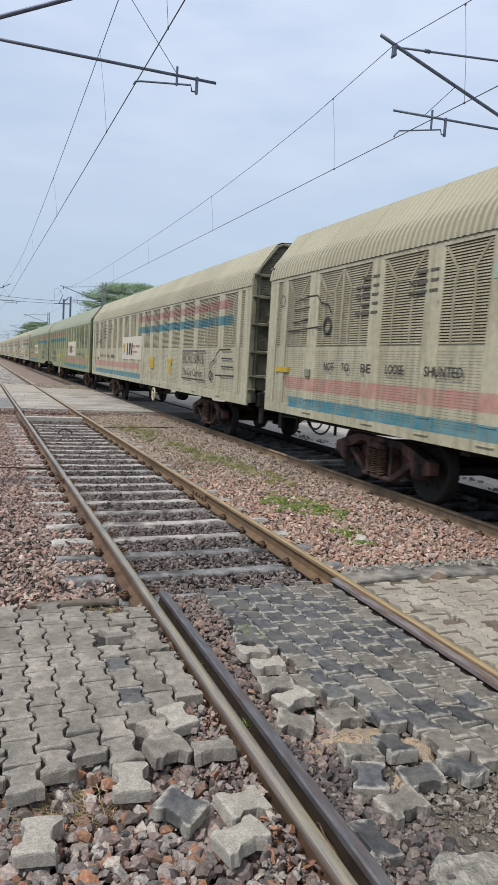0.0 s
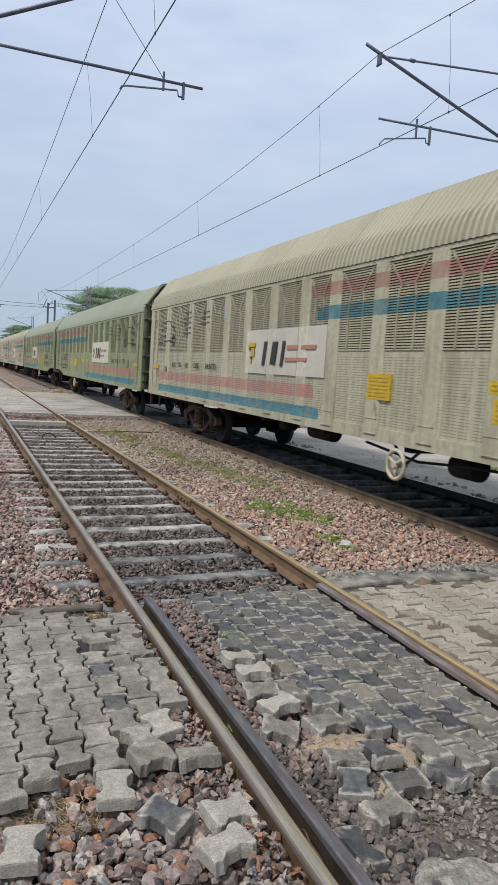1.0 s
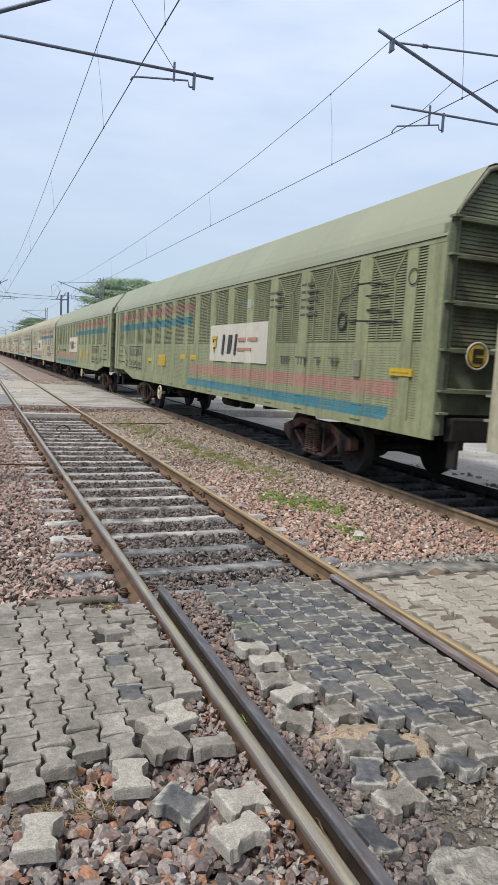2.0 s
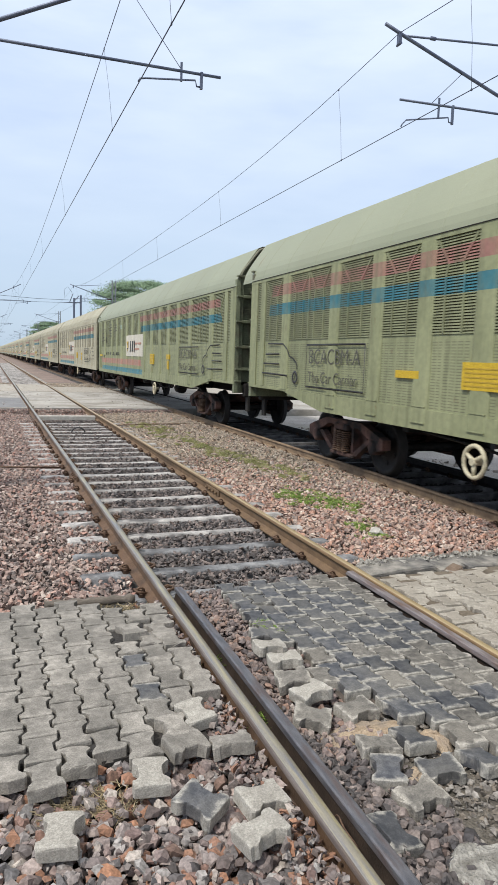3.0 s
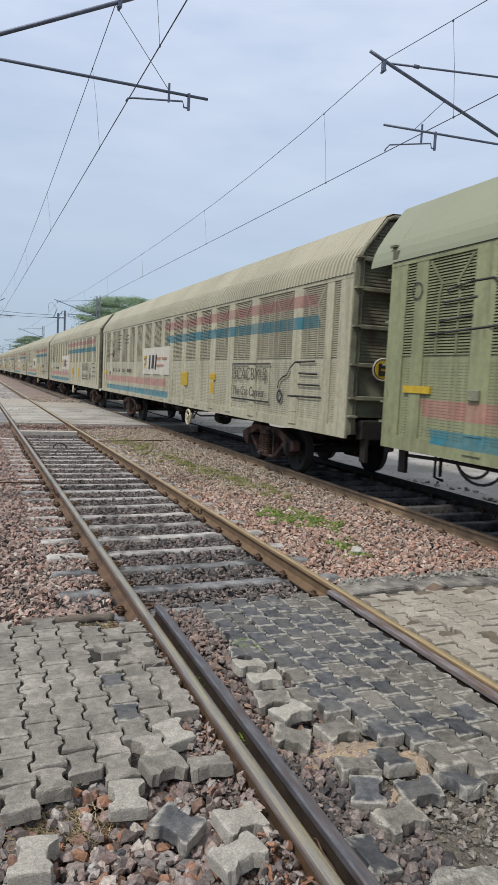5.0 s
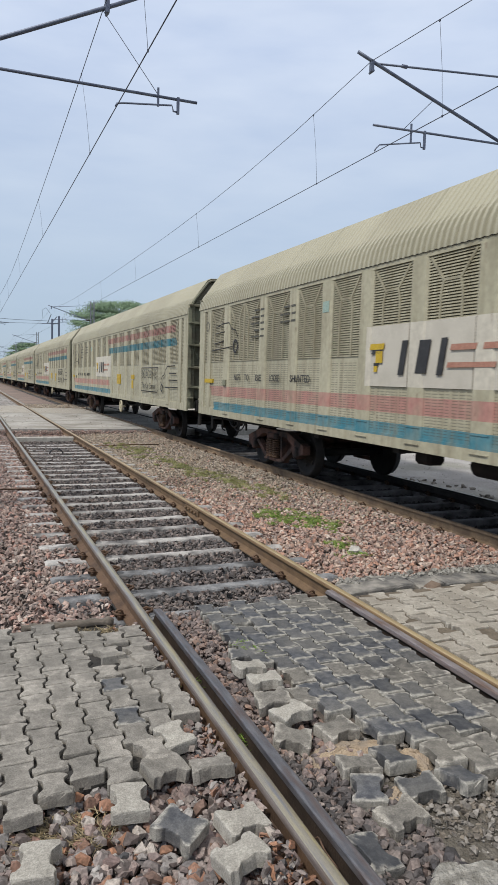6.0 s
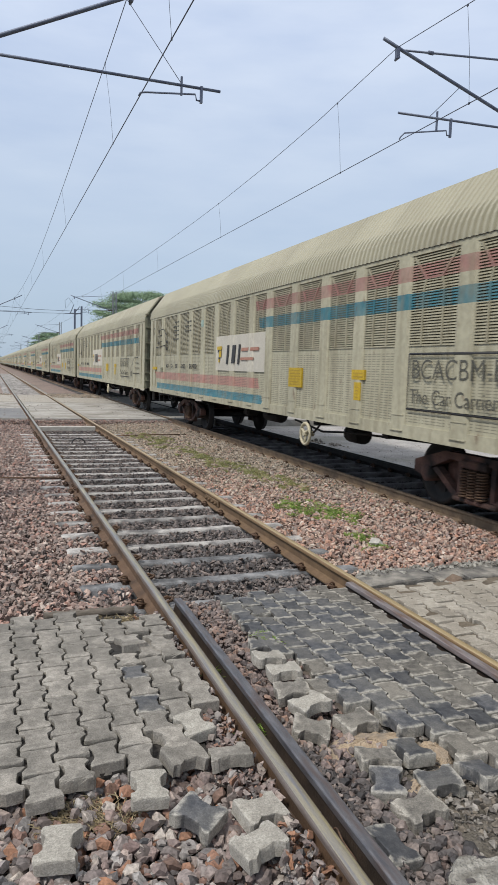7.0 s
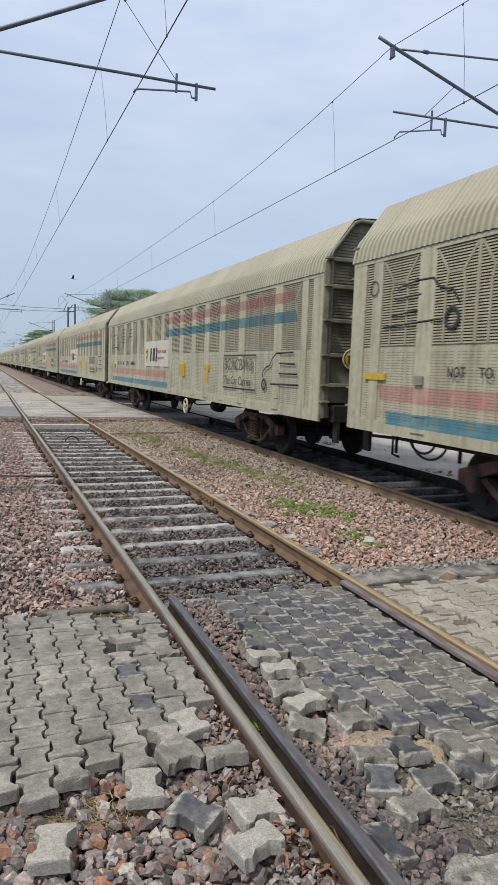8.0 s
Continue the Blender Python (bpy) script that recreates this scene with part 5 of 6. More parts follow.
def wheelset_mesh():
    bm = bmesh.new()
    lathe(bm, [(-0.82, 0.07), (0.82, 0.07)], 10)
    for s in (-1, 1):
        p = [(0.75, 0.10), (0.772, 0.12), (0.785, 0.34), (0.79, 0.40), (0.772, WHEEL_R + 0.028), (0.80, WHEEL_R + 0.028), (0.812, WHEEL_R), (0.905, WHEEL_R - 0.006), (0.905, 0.385), (0.855, 0.35), (0.845, 0.16), (0.93, 0.13), (0.93, 0.10)]
        lathe(bm, [(s * a, r) for a, r in p], 28)
    for k in range(6):
        a = k * math.tau / 6
        for s in (-1, 1):
            lathe(bm, [(s * 0.83, 0.03), (s * 0.872, 0.03)], 8, Matrix.Translation((0, 0.25 * math.cos(a), 0.25 * math.sin(a))))
    me = bpy.data.meshes.new("wheelset")
    tidy(bm).to_mesh(me), bm.free()
    me.materials.append(M["tread"])
    return me


def bogie_mesh():
    """Two cast side frames, a bolster and brake beams; origin on the rail top at the bogie's centre."""
    bm = bmesh.new()
    for s in (-1, 1):
        x0, x1 = (s * 0.98, s * 1.13) if s > 0 else (s * 1.13, s * 0.98)
        top = [(-1.30, 0.44), (-1.30, 0.60), (-1.12, 0.66), (-0.62, 0.80), (0.62, 0.80), (1.12, 0.66), (1.30, 0.60), (1.30, 0.44), (1.12, 0.40), (0.92, 0.44), (0.90, 0.55), (0.52, 0.70),
               (-0.52, 0.70), (-0.90, 0.55), (-0.92, 0.44), (-1.12, 0.40)]
        prism(bm, top, 0, x0, x1)
        for d in (-1, 1):
            o = [(d * 0.92, 0.53), (d * 0.80, 0.56), (d * 0.34, 0.26), (d * 0.40, 0.20)]
            prism(bm, o, 0, x0 + 0.02, x1 - 0.02)
            o = [(d * 0.36, 0.70), (d * 0.28, 0.70), (d * 0.28, 0.26), (d * 0.36, 0.26)]
            prism(bm, o, 0, x0 + 0.02, x1 - 0.02)
            lathe(bm, [(s * 0.95, 0.12), (s * 1.14, 0.12), (s * 1.16, 0.08)], 14, Matrix.Translation((0, d * 1.0, WHEEL_R)))
        box(bm, x0 - 0.02, x1 + 0.02, -0.42, 0.42, 0.18, 0.25, 0.02)
        box(bm, x0 - 0.05, x1 + 0.05, -0.24, 0.24, 0.63, 0.74, 0.02)
        # added backing plate that closes the side-frame openings so they read dark
        box(bm, min(s * 0.90, s * 0.93), max(s * 0.90, s * 0.93), -0.80, 0.80, 0.30, 0.70)
    box(bm, -1.0, 1.0, -0.22, 0.22, 0.55, 0.76, 0.03)
    for d in (-0.5, 0.5):
        tube(bm, [(-0.9, d, 0.42), (0.9, d, 0.42)], 0.05, 6)
    me = bpy.data.meshes.new("bogie")
    tidy(bm).to_mesh(me), bm.free()
    me.materials.append(M["bogie"])
    return me


def spring_mesh():
    bm = bmesh.new()
    for y in (-0.15, 0.02, 0.17):
        pts = [(-0.07 + 0.075 * math.cos(a * 0.9), y + 0.075 * math.sin(a * 0.9), 0.255 + a * 0.0052) for a in range(0, 72)]
        tube(bm, pts, 0.0135, 5)
    me = bpy.data.meshes.new("spring_nest")
    bm.to_mesh(me), bm.free()
    me.materials.append(M["clip"])
    return me


WHEELSET, BOGIE, SPRING = wheelset_mesh(), bogie_mesh(), spring_mesh()
END_RUNGS = [1.55, 2.05, 2.62, 3.18, 3.62]
BOGIE_S = (4.50, 17.80)


def sill_bottom(stepped):
    """Lower edge of the side along the wagon: straight, or raised over the bogie at its near end."""
    return [(S0, 1.205), (2.30, 1.205), (3.95, 0.945), (S1, 0.945)] if stepped else [(S0, 0.945), (S1, 0.945)]


def build_wagon(key, ribbed, stepped, flip, label):
    """One car-carrier wagon; its origin lies on the rail top under its near coupling, its length along +y."""
    w = tagged(new("wagon", None), label, "railway wagon", "wagons of the train")
    col, holes, slats = PAINT[key]
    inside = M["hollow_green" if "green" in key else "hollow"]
    fy = (lambda s: PITCH - s) if flip else (lambda s: s)

    def yy(a, e):
        return tuple(sorted((fy(a), fy(e))))
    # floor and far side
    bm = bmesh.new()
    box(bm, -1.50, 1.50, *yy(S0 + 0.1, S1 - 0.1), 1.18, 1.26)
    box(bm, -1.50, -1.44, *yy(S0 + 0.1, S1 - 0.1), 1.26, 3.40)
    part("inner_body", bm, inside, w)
    bm = bmesh.new()
    box(bm, XS - 0.06, XS, *yy(S0, S1), 0.95, ZG)
    part("far_side", bm, col, w)
    # sill, cantrail, corner sheets
    bm = bmesh.new()
    low = sill_bottom(stepped)
    out = [(fy(s), z) for s, z in low] + [(fy(S1), ZB), (fy(S0), max(ZB, low[0][1] + 0.05))]
    prism(bm, out, 0, -XS, -XS + 0.05)
    part("side_sill", tidy(bm), col, w)
    bm = bmesh.new()
    box(bm, -XS - 0.004, -XS + 0.05, *yy(S0, S1), ZT, ZG)
    part("cantrail", bm, col, w)
    bm = bmesh.new()
    box(bm, -XS - 0.014, -XS + 0.03, *yy(S0 + 0.02, S1 - 0.02), ZG - 0.003, ZG + 0.007)
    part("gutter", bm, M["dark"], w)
    zb = low[0][1] + 0.05 if stepped else ZB
    for a, e in ((S0, 0.86), (1.06, 1.30), (PITCH - 1.30, PITCH - 1.06), (PITCH - 0.86, S1)):
        bm = bmesh.new()
        box(bm, -XS, -XS + 0.06, *yy(a, e), zb if a < 5 else ZB, ZT)
        part("corner_sheet", bm, col, w)
    # pressed posts
    post = None
    for i, p in enumerate(POSTS):
        if post is None:
            bm = bmesh.new()
            prism(bm, [(-XS + 0.05, -0.185), (-XS + 0.012, -0.175), (-XS - 0.012, -0.13), (-XS - 0.012, 0.13), (-XS + 0.012, 0.175), (-XS + 0.05, 0.185)], 2, 1.02, ZT)
            for z in (1.03, 1.24):
                box(bm, -XS - 0.02, -XS, -0.15, 0.15, z, z + 0.012)
            o = part("side_post", tidy(bm), col, w)
            # object coordinates of the bands follow the wagon, so the posts are cut at their own places
            post = o.data
            o.data = post
            bpy.data.objects.remove(o)
        me = post.copy()
        me.transform(Matrix.Translation((0, fy(p), 0)))
        if stepped and p < 3.0:
            for v in me.vertices:
                v.co.z = max(v.co.z, 1.215 - 0.155 * max(0.0, p - 2.3))
        share("side_post", me, w)
    # bays
    bays = [(0.86, 1.06), (1.30, POSTS[0] - 0.17)] + [(a + 0.17, b - 0.17) for a, b in zip(POSTS, POSTS[1:])] + [(POSTS[-1] + 0.17, PITCH - 1.30), (PITCH - 1.06, PITCH - 0.86)]
    for a, e in bays:
        bl, bp = bmesh.new(), bmesh.new()
        wagon_panel(bl, bp, *yy(a, e), split=e - a > 1.3)
        if stepped and e < 2.5:
            for v in bp.verts:
                v.co.z = max(v.co.z, 1.235)
        lo, hi = (12.52, 15.93) if flip else (10.5, 13.72)
        if min(e, hi) - max(a, lo) > 0.05:
            bm = bmesh.new()
            box(bm, -XS + 0.001, -XS + 0.007, *yy(max(a, lo) + 0.004, min(e, hi) - 0.004), 1.745, 2.56)
            part("sign_plate", bm, M["sheet"], w, "off-white plate of the operator's panel")
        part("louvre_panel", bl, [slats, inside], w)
        part("perforated_panel", bp, holes, w)
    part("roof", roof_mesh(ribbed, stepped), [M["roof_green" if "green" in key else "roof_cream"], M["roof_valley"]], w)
    for near in (True, False):
        # end walls wear the paint that holds grime and gap shade together
        build_end(w, near, M["end_green" if "green" in key else "end_grime_shade"])
        s = S0 if near else S1
        o = -1 if near else 1
        bm = bmesh.new()
        for z in END_RUNGS + [1.28]:
            box(bm, -XS + 0.01, -XS + 0.15, *sorted((s - o * 0.02, s + o * 0.10)), z - 0.014, z + 0.014)
        box(bm, -XS + 0.012, -XS + 0.10, *sorted((s - o * 0.1, s + o * 0.02)), 1.0, 3.55)
        part("end_steps", bm, M["end_green" if "green" in key else "end_grime_shade"], w)
        bm = bmesh.new()
        box(bm, -0.20, 0.20, *sorted((s - o * 0.6, s + o * 0.38)), 0.98, 1.16, 0.03)
        box(bm, -1.35, 1.35, *sorted((s - o * 0.10, s + o * 0.06)), 0.92, 1.22, 0.02)
        for x in (-1.26, 1.20):
            box(bm, x, x + 0.05, *sorted((s - o * 0.10, s + o * 0.06)), 0.58, 0.95)
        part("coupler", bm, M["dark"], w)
        if not near and not flip:
            for z0, r in ((0.93, 0.42), (0.93, 0.30)):
                bm = bmesh.new()
                tube(bm, [(-1.22 + 0.1 * (r > 0.35), fy(19.78) + r * math.cos(math.pi * k / 12), z0 - r * 0.72 * math.sin(math.pi * k / 12)) for k in range(13)], 0.018, 6)
                part("air_hose", bm, M["black"], w)
            bm = bmesh.new()
            tube(bm, [(-1.25, fy(20.45), 0.98), (-1.25, fy(20.45), 0.62), (-1.25, fy(20.28), 0.60)], 0.02, 6)
            part("hose_bracket", bm, M["dark"], w)
            bm = bmesh.new()
            tube(bm, [(-1.28, fy(18.9), 0.98), (-1.28, fy(18.9), 0.70)], 0.025, 6)
            part("pull_rod", bm, M["dark"], w)
            bm = bmesh.new()
            tube(bm, [(-1.30, fy(20.95), 0.84), (-1.30, fy(20.2), 0.87), (-1.30, fy(17.6), 0.88), (-1.25, fy(16.6), 0.93)], 0.026, 6)
            for q in (20.05, 19.1, 18.0):
                tube(bm, [(-1.30, fy(q), 1.0), (-1.30, fy(q), 0.85)], 0.018, 6)
            tube(bm, [(-1.32, fy(20.25), 0.98), (-1.32, fy(20.25), 0.66)], 0.022, 6)
            part("brake_pipe", bm, M["dark"], w)
    # round yellow end sign in a pale ring
    bm = bmesh.new()
    lathe(bm, [(0.0, 0.135), (0.012, 0.135)], 20, Matrix.Translation((-1.0, S0 + 0.012, 2.0)) @ pose(0, 0, 0, 0, 0, -90))
    sign = part("end_sign", bm, M["yellow"], w, "round yellow sign with a black mark in a pale ring")
    bm = bmesh.new()
    tube(bm, [(-1.0 + 0.165 * math.cos(k * math.tau / 24), S0 + 0.012, 2.0 + 0.165 * math.sin(k * math.tau / 24)) for k in range(24)], 0.014, 6, closed=True)
    part("sign_ring", bm, M["sheet"], sign)
    bm = bmesh.new()
    box(bm, -1.08, -0.92, S0 - 0.006, S0 - 0.002, 2.02, 2.09), box(bm, -1.08, -0.92, S0 - 0.006, S0 - 0.002, 1.91, 1.98), box(bm, -1.08, -1.04, S0 - 0.006, S0 - 0.002, 1.98, 2.02)
    part("sign_mark", bm, M["black"], sign)
    # underframe, brake gear
    bm = bmesh.new()
    box(bm, -0.30, 0.30, S0, S1, 0.86, 1.18)
    for x in (-1.30, 1.18):
        prism(bm, [(5.4, 1.18), (6.4, 0.93), (15.3, 0.93), (16.3, 1.18)], 0, x, x + 0.12)
    for y in (6.2, 8.5, 10.85, 13.2, 15.5):
        box(bm, -1.4, 1.4, y - 0.08, y + 0.08, 0.85, 1.18)
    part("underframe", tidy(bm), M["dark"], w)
    bm = bmesh.new()
    lathe(bm, [(-0.42, 0.12), (-0.38, 0.15), (0.38, 0.15), (0.42, 0.12)], 14, Matrix.Translation((-0.75, fy(11.9), 0.78)) @ pose(0, 0, 0, 0, 0, 90))
    part("air_reservoir", tidy(bm), M["dark"], w)
    for a, e, z in ((13.0, 13.35, 0.68),):
        bm = bmesh.new()
        box(bm, -1.0, -0.7, *yy(a, e), z, 0.9, 0.05)
        part("valve_box", tidy(bm), M["dark"], w)
    bm = bmesh.new()
    lathe(bm, [(-0.22, 0.16), (0.22, 0.16)], 14, Matrix.Translation((-0.85, fy(7.95), 0.74)) @ pose(0, 0, 0, 0, 0, 90))
    part("brake_cylinder", tidy(bm), M["dark"], w)
    bm = bmesh.new()
    tube(bm, [(-0.9, fy(5.6), 0.84), (-1.2, fy(7.6), 0.80), (-1.3, fy(8.4), 0.74), (-1.2, fy(9.8), 0.84)], 0.02, 6)
    for s in (8.1, 8.75):
        tube(bm, [(-1.45, fy(s), 0.95), (-1.48, fy(8.43), 0.70)], 0.02, 6)
    part("brake_rod", bm, M["dark"], w)
    bm = bmesh.new()
    cy, cz, cx = 13.74 if flip else 8.43, 0.70, -XS - 0.02
    tube(bm, [(cx, cy + 0.185 * math.cos(k * math.tau / 20), cz + 0.185 * math.sin(k * math.tau / 20)) for k in range(20)], 0.028, 8, closed=True)
    for k in range(3):
        a = k * math.tau / 3 + 0.5
        tube(bm, [(cx, cy, cz), (cx, cy + 0.175 * math.cos(a), cz + 0.175 * math.sin(a))], [0.034, 0.022], 6)
    lathe(bm, [(-0.04, 0.045), (0.16, 0.045)], 10, Matrix.Translation((cx, cy, cz)))
    part("handbrake_wheel", bm, M["cream_wheel"], w, "cream-painted handbrake wheel")
    # bogies
    wheels = []
    for s in BOGIE_S:
        bg = share("bogie", BOGIE, w, pose(0, s, 0))
        for d in (-1.0, 1.0):
            wheels.append(share("wheelset", WHEELSET, bg, pose(0, d, WHEEL_R)))
        for x in (-1.055, 1.125):
            share("spring_nest", SPRING, bg, pose(x, 0, 0))
    # markings
    def words(me, s, z, m_, shear=0.0):
        m2 = me.copy()
        m2.materials.clear(), m2.materials.append(m_)
        ob = share("lettering", m2, w, Matrix.Translation((-XS - 0.017, s, z)) @ Matrix(((0, 0, -1, 0), (-1, 0, 0, 0), (0, 1, 0, 0), (0, 0, 0, 1))))
        return ob

    def L_(s, width):                      # left end, as read, of a marking that spans width
        return (PITCH - s + width) if flip else s
    code = "BCACBM-A" if stepped else "BCACBM-B"
    words(TXT[code], L_(5.30, 1.85), 1.74, M["fade"]), words(TXT["The Car Carrier"], L_(5.30, 1.85), 1.42, M["fade"])
    if flip:
        # worn words that cannot be read
        for a, e in ((5.10, 4.73), (4.46, 4.03), (3.74, 3.55), (3.24, 2.92)):
            bm = bmesh.new()
            box(bm, -XS - 0.018, -XS - 0.010, e, a, 1.885, 1.91)
            for k in range(max(1, int((a - e) / 0.12))):
                u = e + 0.06 + k * 0.12
                box(bm, -XS - 0.017, -XS - 0.010, u, u + 0.03, 1.77, 1.884)
            part("faded_words", bm, M["fade"], w)
    else:
        for word, s0, s1 in SHUNT:
            words(TXT[word], s0, 1.765, M["black"])
    for nm, a, e, z0, z1, m_ in (("cyan_patch", 14.83, 15.03, 2.86, 3.03, "cyan"), ("door_lock", 19.28, 19.46, 1.64, 1.77 if not flip else 1.90, "end_grime_shade")):
        bm = bmesh.new()
        box(bm, -XS - (0.018 if nm == "cyan_patch" else 0.05), -XS - 0.010, *yy(a, e), z0, z1, 0.0 if nm == "cyan_patch" else 0.01)
        part(nm, bm, M[m_], w)
    me = DRAW["car_turned" if flip else "car"]
    share("line_drawing", me, w)
    share("line_drawing", DRAW["car_far_turned" if flip else "car_far"], w)
    # operator's panel: plain shapes for its emblem and lettering
    base = 9.16 if flip else 13.72
    for nm, me in PANEL.items():
        share("panel_mark", me, w, pose(0, base - 13.72, 0))
    for (a, e, z0, z1) in (((7.62, 8.34, 1.51, 1.83), (6.20, 6.75, 1.60, 1.70), (9.98, 10.47, 1.74, 1.86), (10.93, 11.42, 1.74, 1.86), (20.2, 20.7, 1.70, 1.80)) if flip else
                             ((8.71, 9.27, 1.50, 1.85), (6.51, 6.89, 1.69, 1.84), (6.61, 6.80, 1.38, 1.65), (20.2, 20.75, 1.69, 1.78))):
        bm = bmesh.new()
        y0, y1 = yy(a, e)
        box(bm, -XS - 0.014, -XS + 0.020, y0, y1, z0, z1)
        plate = part("yellow_plate", bm, M["yellow"], w, "yellow stencilled panel with rows of small writing")
        bm = bmesh.new()
        for k in range(1, int((z1 - z0) / 0.05)):
            box(bm, -XS - 0.018, -XS - 0.015, y0 + 0.05, y1 - 0.05, z0 + k * 0.05 - 0.010, z0 + k * 0.05 + 0.006)
        if bm.verts:
            tagged(part("small_writing", bm, M["ochre"], plate), kind="stuff")
        else:
            bm.free()
    tagged(share("number_stencil", DRAW["numbers_turned" if flip else "numbers"], w), kind="stuff")
    return w, wheels


SHUNT = (("NOT", 18.82, 18.50), ("TO", 18.25, 18.02), ("BE", 17.69, 17.42), ("LOOSE", 17.02, 16.60), ("SHUNTED", 16.14, 15.40))
TXT = {}
for k, size, width in [("BCACBM-B", 0.36, 1.75), ("BCACBM-A", 0.36, 1.75), ("The Car Carrier", 0.27, 1.70)] + [(k, 0.175, a - b) for k, a, b in SHUNT]:
    TXT[k] = text_mesh(k, size)
    xs = [v.co.x for v in TXT[k].vertices]
    TXT[k].transform(Matrix.Diagonal((width / (max(xs) - min(xs)), 1, 1, 1)))


def mirrored(lines, flip):
    return [[(PITCH - s if flip else s, z) for s, z in pts] for pts in lines]


CAR = [[(2.98, 1.62), (2.94, 1.74), (2.80, 1.82), (2.62, 1.86), (2.50, 1.99), (2.30, 2.09), (1.55, 2.10)], [(2.15, 1.90), (1.45, 1.89)], [(2.15, 1.71), (1.35, 1.71)], [(2.55, 1.50), (1.28, 1.52)],
       [(5.36, 2.06), (3.36, 2.06), (3.36, 1.34), (5.36, 1.34), (5.36, 2.06)]]
CAR_FAR = [[(20.30, 2.41), (18.98, 2.47)], [(20.1, 2.56), (19.5, 2.60)], [(20.05, 2.78), (19.45, 2.80)], [(20.0, 2.92), (19.55, 2.98), (19.2, 2.98), (19.05, 2.85), (18.8, 2.80), (18.68, 2.66)]]
DRAW = {}
for nm, fl in (("car", False), ("car_turned", True)):
    DRAW[nm] = stroke_mesh(mirrored(CAR, fl), 0.016, M["black"])
for nm, fl in (("car_far", False), ("car_far_turned", True)):
    DRAW[nm] = stroke_mesh(mirrored(CAR_FAR, fl), 0.013, M["black"])


def ring_into(me, s, z, r, t):
    bm = bmesh.new()
    tube(bm, [(0, s + r * math.cos(k * math.tau / 16), z + r * math.sin(k * math.tau / 16)) for k in range(16)], t, 6, closed=True)
    flatten(bm)
    bm.from_mesh(me)
    bm.to_mesh(me), bm.free()


for nm, s, z, r in (("car", 2.89, 1.48, 0.095), ("car_turned", PITCH - 2.89, 1.48, 0.095), ("car_far", 18.80, 2.47, 0.12), ("car_far_turned", PITCH - 18.80, 2.47, 0.12),
                    ("car_far", 20.58, 2.97, 0.10), ("car_far_turned", PITCH - 20.58, 2.97, 0.10)):
    ring_into(DRAW[nm], s, z, r, 0.027 if r != 0.10 else 0.010)
NUM = [(s0 + d, s0 + d + w, z, z + 0.036) for s0, rows in ((17.34, 5), (16.0, 3)) for k in range(rows)
       for z in (3.10 - 0.125 * k - (0.05 if s0 < 17 else 0),) for d, w in ((0.0, 0.17 - 0.02 * (k % 2)), (0.22, 0.24), (0.49, 0.12 if k % 3 else 0.0)) if w]
DRAW["numbers"] = bars_mesh([(a, e, z0, z1, 0) for a, e, z0, z1 in NUM], M["fade"])
DRAW["numbers_turned"] = bars_mesh([(PITCH - e, PITCH - a, z0, z1, 0) for a, e, z0, z1 in NUM], M["fade"])
PANEL = {
    "letters": bars_mesh([(12.93, 12.81, 1.90, 2.34, 0.08), (12.56, 12.34, 1.92, 2.33, 0.08), (12.14, 12.03, 1.90, 2.34, 0.08)], M["black"]),
    "emblem": bars_mesh([(13.62, 13.28, 2.24, 2.32, 0.02), (13.46, 13.30, 2.06, 2.22, 0.0), (13.50, 13.42, 1.94, 2.02, 0.0)], M["yellow"]),
    "emblem_dark": bars_mesh([(13.58, 13.36, 2.18, 2.24, 0.05), (13.50, 13.40, 2.02, 2.06, 0.0)], M["black"]),
    "name_bars": bars_mesh([(11.90, 11.46, 2.19, 2.26, 0.02), (11.35, 10.84, 2.19, 2.26, 0.02), (11.95, 11.15, 1.99, 2.05, 0.02)], M["orange"]),
}

CREAM_W, CREAM_WHEELS = build_wagon("cream", True, False, False, "cream louvred car-carrier wagon with faded pink and blue bands")
GREEN_W, GREEN_WHEELS = build_wagon("green", False, True, False, "dull green louvred car-carrier wagon, side raised over one bogie")
TURNED_W, TURNED_WHEELS = build_wagon("green_turned", False, True, True, "dull green car-carrier wagon turned end for end")
TRAIN = []
FIRST, LAST = -2, 24
models = {1: TURNED_W, 2: GREEN_W, 0: CREAM_W}
for k in range(FIRST, LAST + 1):
    src = models.get(k, CREAM_W)
    own = {CREAM_W: 0, TURNED_W: 1, GREEN_W: 2}[src] == k
    ob = src if own else None
    TRAIN.append([k, src, ob])
for row in TRAIN:
    if row[2] is None:
        row[2] = copy_thing(row[1], pose(XT2, GAP0 + PITCH * row[0], 0))
    else:
        row[2].matrix_basis = pose(XT2, GAP0 + PITCH * row[0], 0)


# ---------------------------------------------------------------- overhead line
def wire(name, pts, r, label, n=5):
    bm = bmesh.new()
    tube(bm, pts, r, n)
    return tagged(part(name, bm, M["wire"]), label, "overhead wire")


